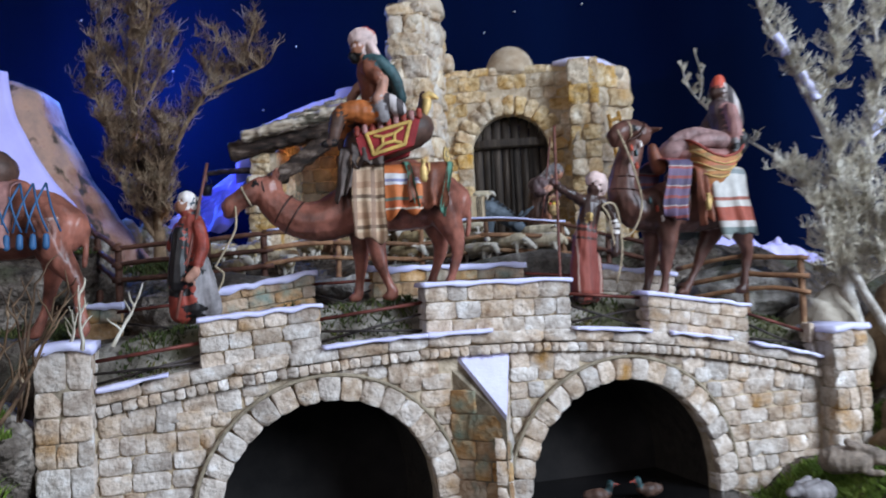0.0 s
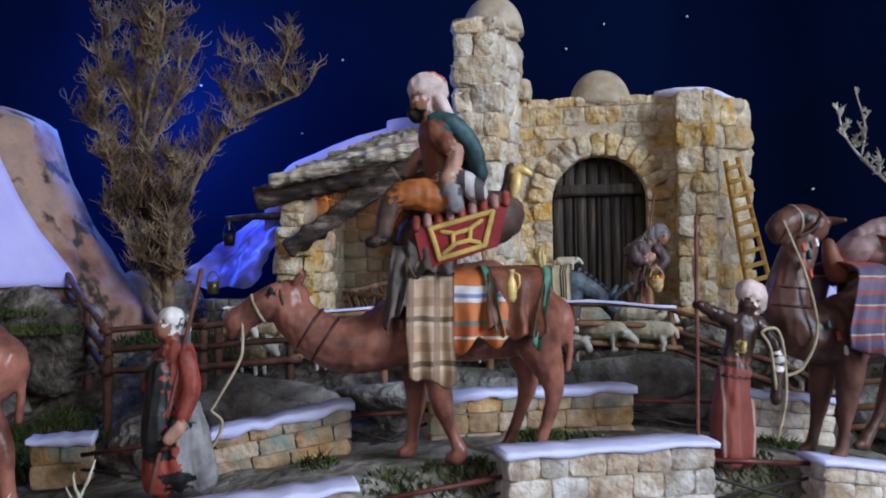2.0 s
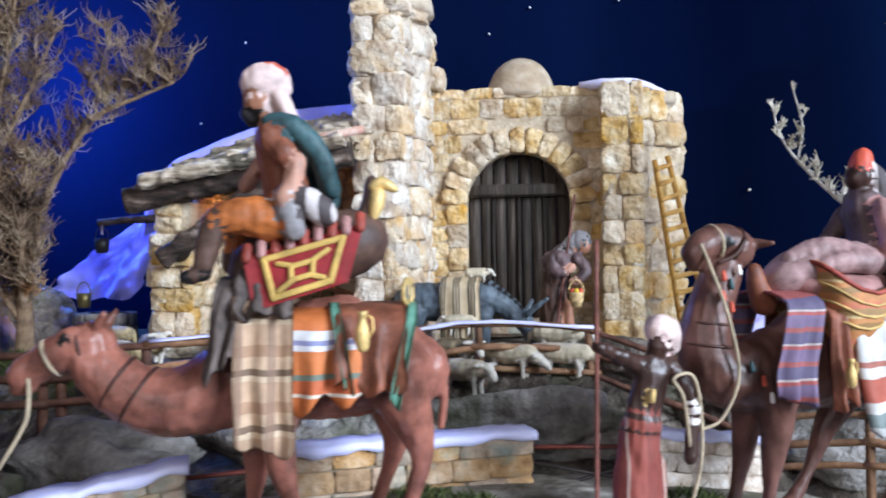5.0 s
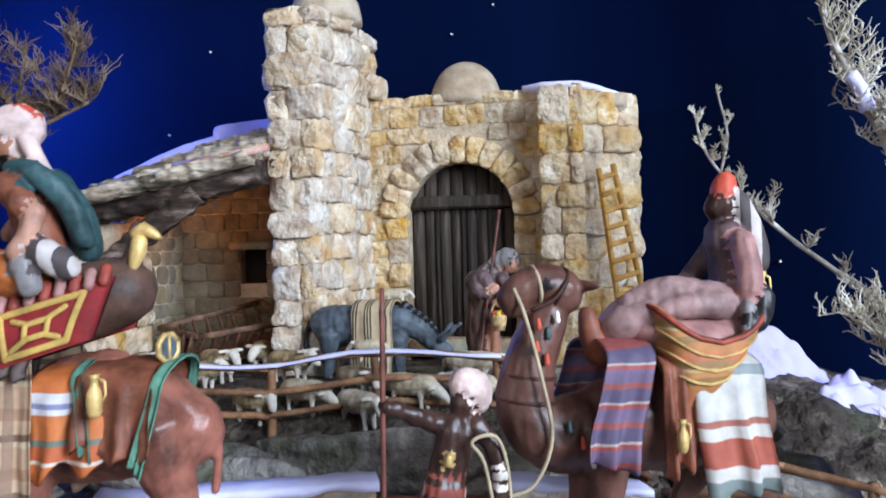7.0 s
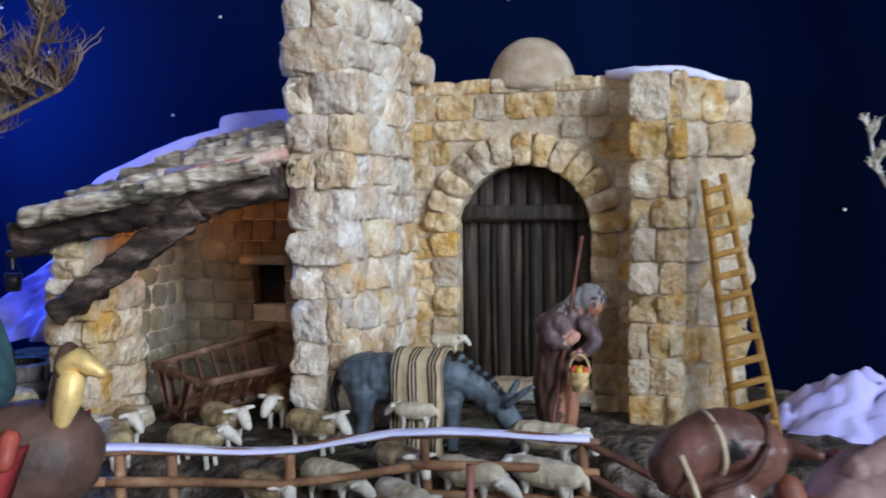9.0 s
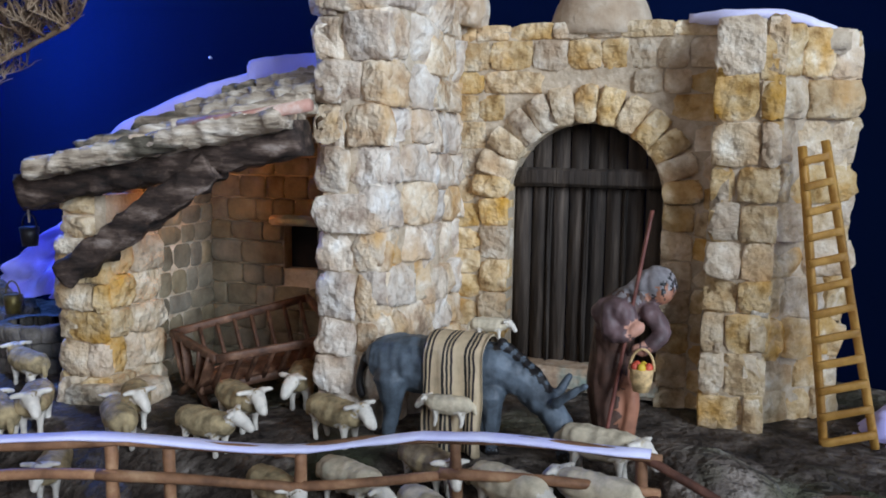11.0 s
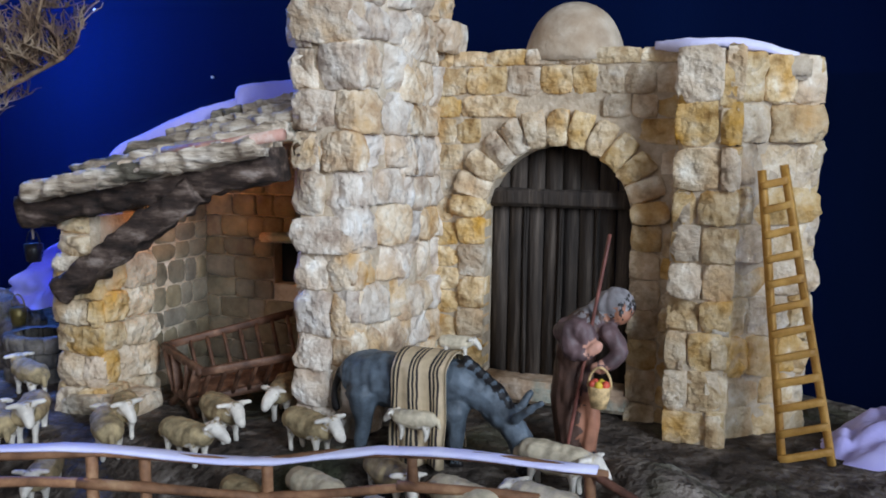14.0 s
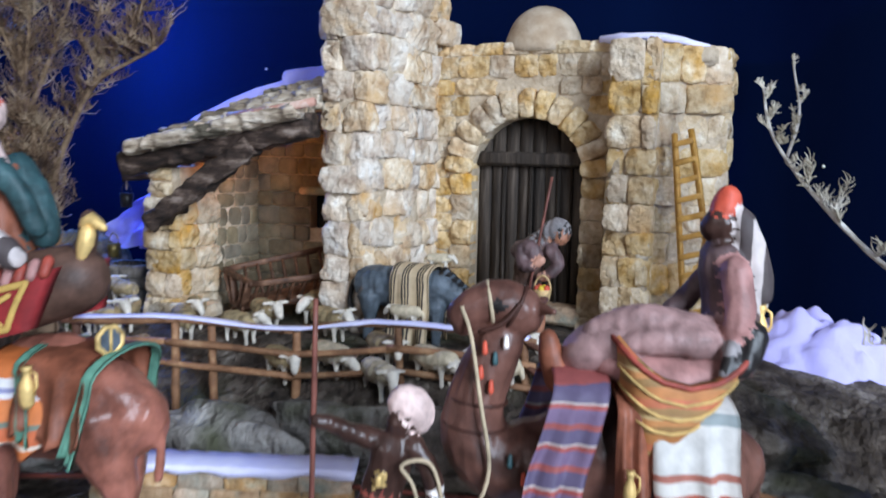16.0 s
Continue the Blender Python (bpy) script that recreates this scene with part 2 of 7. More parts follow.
M_IRON = material("rusty_rod", [(0.3, (0.05, 0.015, 0.012)), (0.7, (0.20, 0.05, 0.035))], scale=40, rough=0.5, bump=0.3, metallic=0.3)
M_IRON_DARK = material("dark_rod", [(0.3, (0.012, 0.01, 0.01)), (0.7, (0.06, 0.045, 0.04))], scale=40, rough=0.5, bump=0.3, metallic=0.3)
M_BARK = material("thyme_bark", [(0.3, (0.10, 0.06, 0.035)), (0.6, (0.26, 0.17, 0.10)), (0.8, (0.42, 0.32, 0.22))], scale=60, rough=0.9, bump=0.8, bump_scale=150)
M_TWIG = material("dry_twig", [(0.34, (0.04, 0.022, 0.015)), (0.5, (0.19, 0.115, 0.066)), (0.66, (0.42, 0.315, 0.205))], scale=26, rough=0.85, bump=0.0, stain=((0.45, 0.16, 0.02), 9, 0.62, 0.74))
# pale twigs, raised further so the colour carries the window's light
M_TWIG_PALE = material("pale_lit_twig", [(0.32, (0.26, 0.21, 0.14)), (0.5, (0.58, 0.52, 0.41)), (0.68, (0.86, 0.82, 0.74))], scale=30, rough=0.85, bump=0.0)
# right tree's bark: snowy white, with window light painted in as well
M_BARK_PALE = material("pale_lit_bark", [(0.3, (0.24, 0.20, 0.16)), (0.5, (0.52, 0.48, 0.43)), (0.68, (0.82, 0.80, 0.77))], scale=50, rough=0.9, bump=0.8, bump_scale=150)
M_MOSS = material("moss", [(0.3, (0.05, 0.09, 0.012)), (0.55, (0.13, 0.20, 0.03)), (0.75, (0.30, 0.36, 0.08))], scale=40, rough=0.95, bump=0.0)
M_MOSS_DARK = material("dark_moss", [(0.3, (0.02, 0.03, 0.008)), (0.55, (0.06, 0.075, 0.02)), (0.75, (0.20, 0.15, 0.05))], scale=40, rough=0.95, bump=0.0)
# near black for the vault: the shade under the bridge is in the colour
M_CORE = material("vault_shade_black", [(0.3, (0.012, 0.010, 0.008)), (0.7, (0.04, 0.032, 0.026))], scale=60, rough=0.95, bump=0.8, bump_scale=200, bump_dist=0.003)
# near black that stands in for deep shade
M_BLACK = material("shade_black", [(0.3, (0.006, 0.005, 0.005)), (0.7, (0.02, 0.017, 0.016))], scale=20, rough=0.95, bump=0.2)
M_ROOM = material("room_paint", [(0.3, (0.20, 0.19, 0.18)), (0.7, (0.27, 0.26, 0.25))], scale=3, rough=0.9, bump=0.1)

# ---- large structure ----
ANG = radians(23.0)
BX, BY = -0.10, 0.93
BR = Matrix.Translation((BX, BY, 0)) @ Matrix.Rotation(ANG, 4, "Z")  # bridge frame: u along, v back, z up


def to_bridge(x, y):
    dx, dy = x - BX, y - BY
    return dx * math.cos(ANG) + dy * math.sin(ANG), -dx * math.sin(ANG) + dy * math.cos(ANG)


def from_bridge(u, v, z=0.0):
    return BR @ Vector((u, v, z))


def coping_z(u):
    return 0.647 - (0.22 if u < 0.29 else 0.30) * (u - 0.29) ** 2


def smooth(a, b, x):
    t = min(1, max(0, (x - a) / (b - a)))
    return t * t * (3 - 2 * t)


RIVER = 0.42


def ground_z(x, y):
    u, v = to_bridge(x, y)
    n = noise.noise(Vector((x * 9, y * 9, 0.3)))
    n2 = noise.noise(Vector((x * 28, y * 28, 4.1)))
    n3 = noise.turbulence(Vector((x * 16, y * 16, 2.0)), 4, True)
    # bed of the stream, with banks at both ends of the bridge
    low = RIVER + 0.20 * smooth(-0.09, -0.24, u) + 0.05 * smooth(0.60, 0.70, u) * smooth(0.16, 0.02, v) + 0.10 * smooth(0.74, 0.95, u)
    # slope behind the bridge up to the yard
    yard = 0.752
    s = smooth(1.22, 1.46, y - 0.10 * smooth(0.1, 0.5, x))
    high = 0.655 + (yard - 0.655) * s
    high -= 0.10 * smooth(0.45, 0.85, x) * smooth(1.9, 1.3, y)
    high += 0.022 * (n3 - 0.7) * smooth(1.24, 1.30, y) * smooth(1.44, 1.36, y)
    high += 0.025 * (n3 - 0.6) * smooth(0.30, 0.40, x) * smooth(1.6, 1.45, y)
    k = smooth(0.150, 0.168, v)
    z = low * (1 - k) + high * k
    if u < -0.10 or u > 0.80:
        z += 0.012 * n3 - 0.006
    return z + 0.004 * n + 0.002 * n2


def ground():
    xs = sorted(set([round(-3.2 + 0.1 * i, 3) for i in range(25)] + [round(-0.8 + 0.011 * i, 3) for i in range(145)] + [round(0.8 + 0.1 * i, 3) for i in range(30)]))
    ys = sorted(set([round(0.55 + 0.02 * i, 3) for i in range(10)] + [round(0.75 + 0.011 * i, 3) for i in range(105)] + [round(1.9 + 0.05 * i, 3) for i in range(8)]))
    verts = [(x, y, ground_z(x, y)) for y in ys for x in xs]
    w = len(xs)
    faces = [(j * w + i, j * w + i + 1, (j + 1) * w + i + 1, (j + 1) * w + i) for j in range(len(ys) - 1) for i in range(w - 1)]
    ob = piece("ground", mesh_of("ground", verts, faces), M_EARTH)
    return tagged(ob, "dark painted rock ground with patches of moss", "ground", kind="structure")


ground()


def curtain_y(x, z):
    return (1.87 + 0.006 * math.sin(x * 11 + 1.2 * math.sin(x * 5)) + 0.0012 * math.sin(x * 33 + 2 * math.sin(x * 9 + z)) - 0.20 * smooth(0.30, 0.75, x)
            - 0.25 * smooth(0.6, 2.6, x) - 0.5 * smooth(-0.75, -2.6, x))


def curtain():
    verts, faces = [], []
    n, rows = 420, 14
    for j in range(rows + 1):
        z = 0.3 + 2.1 * j / rows
        for i in range(n + 1):
            s = i / n
            x = -2.6 + 5.4 * s
            y = curtain_y(x, z)
            verts.append((x, y, z))
    for j in range(rows):
        for i in range(n):
            a = j * (n + 1) + i
            faces.append((a, a + 1, a + n + 2, a + n + 1))
    ob = piece("backdrop", mesh_of("backdrop", verts, faces), M_CURTAIN)
    return tagged(ob, "navy blue cloth backdrop hanging in soft folds", "backdrop", kind="structure")


curtain()


def room():
    def slab(name, sx, sy, sz, at, label):
        tagged(part(name, box_bm(sx, sy, sz, at=at), M_ROOM, smooth=False), label, "wall", kind="structure")
    slab("floor", 7.2, 6.2, 0.1, (0, 0, -0.45), "plain room floor")
    slab("ceiling", 7.2, 6.2, 0.1, (0, 0, 2.75), "plain room ceiling")
    slab("wall_north", 7.2, 0.1, 3.1, (0, 3.05, 1.15), "plain wall behind the backdrop")
    slab("wall_south", 7.2, 0.1, 3.1, (0, -3.05, 1.15), "plain room wall")
    slab("wall_west", 0.1, 6.0, 3.1, (-3.55, 0, 1.15), "plain room wall")
    slab("wall_east", 0.1, 6.0, 3.1, (3.55, 0, 1.15), "plain room wall")


room()


# ---- stones ----
def stone_mesh(seed, rough=0.10, flat=0.0):
    """A hewn stone: uneven outline, pillowed and slightly tilted face, broken corners."""
    r = random.Random(seed)
    g = (-0.5, -0.44, -0.24, 0.0, 0.24, 0.44, 0.5)
    n = len(g)
    tx, tz = r.uniform(-1, 1) * rough, r.uniform(-1, 1) * rough
    chip = r.randrange(4)
    verts, faces = [], []
    for j in range(n):
        for i in range(n):
            x, z = g[i], g[j]
            p = Vector((x * 2.2, z * 2.2, seed * 3.7))
            edge = (abs(2 * x) ** 5 + abs(2 * z) ** 5) * (1 - flat) * 0.11
            y = -0.5 + edge + tx * x + tz * z + rough * (0.9 * noise.noise(p) + 0.5 * noise.noise(p * 2.7))
            rim = max(abs(x), abs(z)) > 0.4
            corner = abs(x) > 0.4 and abs(z) > 0.4
            k = 1.0
            if corner:
                k = 0.965 if (x > 0) * 2 + (z > 0) != chip else 0.90
                y += 0.05
            if rim:
                x += rough * 0.32 * noise.noise(p * 1.6 + Vector((9, 0, 0)))
                z += rough * 0.40 * noise.noise(p * 1.6 + Vector((0, 9, 0)))
            verts.append((x * k, y, z * k))
    for j in range(n - 1):
        for i in range(n - 1):
            a = j * n + i
            faces.append((a, a + 1, a + n + 1, a + n))
    ring = [i for i in range(n)] + [j * n + n - 1 for j in range(1, n)] + [(n - 1) * n + i for i in range(n - 2, -1, -1)] + [j * n for j in range(n - 2, 0, -1)]
    base = len(verts)
    for a in ring:
        x, y, z = verts[a]
        verts.append((x, 0.5, z))
    k = len(ring)
    for i in range(k):
        faces.append((ring[i], base + i, base + (i + 1) % k, ring[(i + 1) % k]))
    return mesh_of("stone", verts, faces)


def stone_set(mat, seed, count=10, rough=0.10, flat=0.0):
    out = []
    for i in range(count):
        me = stone_mesh(seed + i, rough, flat)
        me.materials.append(mat)
        out.append(me)
    return out


STONES_WARM = stone_set(M_STONE, 100, 16, 0.20, 0.42)
STONES_TOWER = stone_set(M_STONE_TOWER, 150, 16, 0.25, 0.25)
STONES_GREY = stone_set(M_STONE_GREY, 200, 16, 0.12, 0.6)
STONES_BROWN = stone_set(M_STONE_BROWN, 300, 8, 0.10, 0.7)
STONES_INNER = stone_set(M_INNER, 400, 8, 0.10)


def put_stone(parent, stones, m, w, d, h, name="stone"):
    ob = new(name, rng.choice(stones))
    ob.matrix_world = m @ Matrix.Diagonal((w * rng.choice((1, -1)), d, h, 1))
    ob.parent = parent
    ob.matrix_parent_inverse = parent.matrix_world.inverted()
    return ob


def courses(parent, stones, F, z0, z1, row_h, width, depth, spans, proud=0.0, name="stone", gap=0.0012, jit=0.003, turn=2.0, zbase=None):
    """Rows of stones on the face y = 0 of the frame F. spans(za, zb) gives the stretches that a row fills; zbase(u) lifts a row."""
    z = z0
    while z < z1 - 0.3 * row_h:
        h = min(row_h * rng.uniform(0.85, 1.2), z1 - z)
        if z1 - z - h < 0.45 * row_h:
            h = z1 - z
        for a, b in spans(z, z + h):
            x = a
            while x < b - 1e-4:
                w = width * rng.uniform(0.65, 1.4)
                if b - x - w < 0.5 * width:
                    w = b - x
                if w > 1.9 * width:
                    w *= 0.5
                lift = zbase(x + w / 2) if zbase else 0
                m = F @ Matrix.Translation((x + w / 2, depth * 0.5 - proud + rng.uniform(-1, 1) * jit, z + h / 2 + lift)) @ pose(0, 0, 0, rng.uniform(-1, 1) * turn, rng.uniform(-1, 1) * turn * 0.5, rng.uniform(-1, 1) * turn)
                put_stone(parent, stones, m, w - gap, depth, h - gap, name)
                x += w
        z += h


def strip_core(profile_lo, profile_hi, us, v0, v1):
    """A wall between two outlines, from v0 to v1, closed all round."""
    verts, faces = [], []
    for u in us:
        lo, hi = profile_lo(u), profile_hi(u)
        verts += [(u, v0, lo), (u, v0, hi), (u, v1, lo), (u, v1, hi)]
    for i in range(len(us) - 1):
        a, b = 4 * i, 4 * i + 4
        faces += [(a, b, b + 1, a + 1), (a + 2, a + 3, b + 3, b + 2), (a + 1, b + 1, b + 3, a + 3), (a, a + 2, b + 2, b)]
    e = 4 * (len(us) - 1)
    faces += [(0, 1, 3, 2), (e, e + 2, e + 3, e + 1)]
    return verts, faces


def snow_strip(pts, width, thick, name_seed=0, droop=0.010, F=None, n=6):
    """A cloth strip along points (u, v, z) of its front edge, reaching back by width and hanging over the front by droop."""
    P = spline(pts, n)
    verts, faces = [], []
    for i, (u, v, z) in enumerate(P):
        w = noise.noise(Vector((u * 60, name_seed, 0.5)))
        w2 = noise.noise(Vector((u * 130, name_seed + 3, 0.5)))
        d = droop * (0.8 + 0.7 * w)
        verts += [(u, v - 0.0035, z - d), (u, v - 0.004, z + thick * 0.4), (u, v - 0.001, z + thick + 0.001 * w2), (u, v + width * 0.5, z + thick + 0.0015 * w), (u, v + width, z + thick + 0.001 * w2), (u, v + width + 0.003, z - d * 0.6)]
    k = 6
    for i in range(len(P) - 1):
        for j in range(k - 1):
            a = i * k + j
            faces.append((a, a + k, a + k + 1, a + 1))
        faces.append((i * k + k - 1, (i + 1) * k + k - 1, (i + 1) * k, i * k))
    faces += [tuple(range(k)), tuple(range((len(P) - 1) * k, len(P) * k))[::-1]]
    if F is not None:
        verts = [F @ Vector(q) for q in verts]
    return verts, faces


# ---- bridge ----
ARCHES = [(0.124, 0.476, 0.110), (0.458, 0.463, 0.118)]
VT = 0.024


def arch_lo(u, extra=0.0):
    for c, z, r in ARCHES:
        if abs(u - c) < r + extra:
            return max(RIVER, z + math.sqrt((r + extra) ** 2 - (u - c) ** 2))
    return RIVER - 0.03


def bridge():
    root = thing("stone_bridge", "pale stone arched bridge with two arches and snowy parapets", "bridge")
    us = sorted(set([round(-0.12 + 0.006 * i, 4) for i in range(148)] + [c + s * (r - e) for c, z, r in ARCHES for s in (-1, 1) for e in (1e-4, -1e-4)]))
    # vault body in near black, so the arches' shade is painted on
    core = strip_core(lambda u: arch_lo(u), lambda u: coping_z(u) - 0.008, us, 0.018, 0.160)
    piece("bridge_core", mesh_of("bridge_core", *core, smooth=False), M_CORE, root, "bridge vault with its shade painted in as near black", m=BR)
    core = strip_core(lambda u: arch_lo(u) + 0.001, lambda u: coping_z(u) - 0.009, us, 0.0032, 0.0178)
    piece("facing_mortar", mesh_of("facing_mortar", *core, smooth=False), M_MORTAR_PALE, root, m=BR)
    # facing stones, stopped by the arch rings
    def spans(za, zb):
        zm = (za + zb) / 2
        cut = []
        for c, z, r in ARCHES:
            rr = r + VT
            lowest = min(abs(za - z), abs(zb - z), abs(zm - z)) if not za < z < zb else 0
            if zm < z:
                cut.append((c - rr, c + rr))
            elif lowest < rr:
                h = math.sqrt(rr * rr - lowest * lowest)
                cut.append((c - h, c + h))
        cut.append((0.255, 0.322))
        edges, x = [], -0.095
        for a, b in sorted(cut):
            if a > x:
                edges.append((x, a))
            x = max(x, b)
        edges.append((x, 0.73))
        out = []
        for a, b in edges:
            # a row ends where the coping comes down
            while b - a > 0.01 and coping_z(a) - 0.046 < zb - 0.016:
                a += 0.005
            while b - a > 0.01 and coping_z(b) - 0.046 < zb - 0.016:
                b -= 0.005
            if b - a > 0.008:
                out.append((a, b))
        return out
    courses(root, STONES_GREY, BR, RIVER, 0.63, 0.0175, 0.028, 0.016, spans, proud=0.0, jit=0.0008)
    # one row that follows the coping
    u = -0.094
    while u < 0.722:
        w = 0.028 * rng.uniform(0.75, 1.25)
        um, zt = u + w / 2, coping_z(u + w / 2) - 0.026
        low = max(arch_lo(um, VT), arch_lo(u, VT), arch_lo(u + w, VT))
        h = min(0.022, zt - low)
        if h > 0.006 and not 0.25 < um < 0.325:
            sl = -math.atan((coping_z(um + 0.01) - coping_z(um)) / 0.01)
            put_stone(root, STONES_GREY, BR @ Matrix.Translation((um, 0.009, zt - h / 2)) @ Matrix.Rotation(sl, 4, "Y"), w - 0.001, 0.018, h, "stone")
        u += w
    # arch rings
    for c, z, r in ARCHES:
        n = int(math.pi * r / 0.0195)
        for i in range(n):
            a = math.pi * (i + 0.5) / n
            m = BR @ Matrix.Translation((c + (r + VT / 2) * math.cos(a), 0.004, z + (r + VT / 2) * math.sin(a))) @ Matrix.Rotation(-(a - math.pi / 2), 4, "Y")
            put_stone(root, STONES_GREY, m, math.pi * (r + VT / 2) / n - 0.001, 0.022 + rng.uniform(-0.002, 0.002), VT, "voussoir")
        # jambs under the springing
        zz = z
        while zz > RIVER:
            for s in (-1, 1):
                put_stone(root, STONES_GREY, BR @ Matrix.Translation((c + s * (r + VT / 2), 0.004, zz - 0.011)), VT, 0.022, 0.021, "voussoir")
            zz -= 0.022
        # thin hood line over the ring
        pts = [(c + (r + VT + 0.002) * math.cos(math.pi * i / 40), -0.004, z + (r + VT + 0.002) * math.sin(math.pi * i / 40), 0.0022) for i in range(41)]
        piece("hood_line", mesh_of("hood_line", *tube(pts, 6)), M_MORTAR, root, m=BR)
    # string course and coping
    u = -0.095
    while u < 0.725:
        w = 0.0105 * rng.uniform(0.8, 1.3)
        sl = -math.atan((coping_z(u + 0.01) - coping_z(u)) / 0.01)
        put_stone(root, STONES_GREY, BR @ Matrix.Translation((u + w / 2, 0.004, coping_z(u + w / 2) - 0.021)) @ Matrix.Rotation(sl, 4, "Y"), w - 0.0005, 0.022, 0.010, "string_stone")
        u += w
    u = -0.097
    while u < 0.735:
        w = 0.046 * rng.uniform(0.8, 1.25)
        sl = -math.atan((coping_z(u + 0.02) - coping_z(u)) / 0.02)
        put_stone(root, STONES_GREY, BR @ Matrix.Translation((u + w / 2, 0.008, coping_z(u + w / 2) - 0.008)) @ Matrix.Rotation(sl, 4, "Y"), w - 0.0004, 0.030, 0.0135, "coping_stone")
        u += w
    # end pillars
    for a, b, top, v in ((-0.145, -0.096, 0.655, -0.020), (0.731, 0.782, 0.622, -0.028)):
        p = part("end_pillar", box_bm(b - a - 0.006, 0.062, top - RIVER, 0.002, ((a + b) / 2, v + 0.034, (top + RIVER) / 2)), M_MORTAR, root, m=BR)
        courses(p, STONES_GREY, BR @ Matrix.Translation((0, v, 0)), RIVER, top, 0.025, 0.026, 0.014, lambda za, zb: [(a, b)], jit=0.001, name="pillar_stone")
        side = BR @ Matrix.Translation((b, v, 0)) @ Matrix.Rotation(math.pi / 2, 4, "Z")
        courses(p, STONES_GREY, side, RIVER, top, 0.025, 0.03, 0.012, lambda za, zb: [(0.002, 0.06)], jit=0.001, name="pillar_stone")
        side = BR @ Matrix.Translation((a, v, 0)) @ Matrix.Rotation(-math.pi / 2, 4, "Z")
        courses(p, STONES_GREY, side, RIVER, top, 0.025, 0.03, 0.012, lambda za, zb: [(-0.06, -0.002)], jit=0.001, name="pillar_stone")
        piece("snow_cap", mesh_of("snow_cap", *snow_strip([(a - 0.002, v, top), ((a + b) / 2, v, top + 0.003), (b + 0.002, v, top + 0.001)], 0.06, 0.004, 3, 0.006)), M_SNOW, p, "white cloth snow painted lilac for blue light", m=BR)
    # cutwater between the arches: a wedge with a snowy sloping cap
    ul, ur, up, vp, top = 0.252, 0.322, 0.296, -0.050, 0.612
    bm = bmesh.new()
    vs = [bm.verts.new(q) for q in ((ul, 0.01, RIVER), (up, vp, RIVER), (ur, 0.01, RIVER), (ul, 0.01, top), (up, vp, top - 0.055), (ur, 0.01, top))]
    for q in ((0, 1, 4, 3), (1, 2, 5, 4), (3, 4, 5), (0, 3, 5, 2)):
        bm.faces.new([vs[i] for i in q])
    cw = part("cutwater", bm, M_MORTAR, root, m=BR, smooth=False)
    for (x0, y0), (x1, y1) in (((ul, 0.0), (up, vp)), ((up, vp), (ur, 0.0))):
        d = Vector((x1 - x0, y1 - y0, 0))
        F = BR @ Matrix.Translation((x0, y0, 0)) @ Matrix.Rotation(math.atan2(d.y, d.x), 4, "Z")
        ln = d.length
        lft = y0 > y1
        def sp(za, zb, ln=ln, lft=lft):
            k = max(0, min(1, (top - zb) / 0.055))
            return [(0, ln * k)] if lft and k > 0.25 else ([(ln * (1 - k), ln)] if not lft and k > 0.25 else [])
        # left face takes darker brown stones: its shaded side is painted in
        courses(cw, STONES_BROWN if lft else STONES_GREY, F, RIVER, top - 0.004, 0.023, 0.03, 0.012, sp, jit=0.0005, name="pier_stone", turn=1)
    cap = [(ul + 0.012, 0.004, top + 0.010), (up, vp - 0.003, top - 0.050), (ur + 0.001, 0.004, top + 0.010), (ul + 0.012, 0.003, top + 0.004), (up, vp - 0.001, top - 0.056), (ur + 0.001, 0.003, top + 0.004)]
    piece("snow_cap", mesh_of("snow_cap", cap, [(0, 1, 2), (3, 5, 4), (0, 3, 4, 1), (1, 4, 5, 2), (2, 5, 3, 0)], smooth=False), M_SNOW, cw, "white cloth snow painted lilac for blue light", m=BR)
    return root


BRIDGE = bridge()


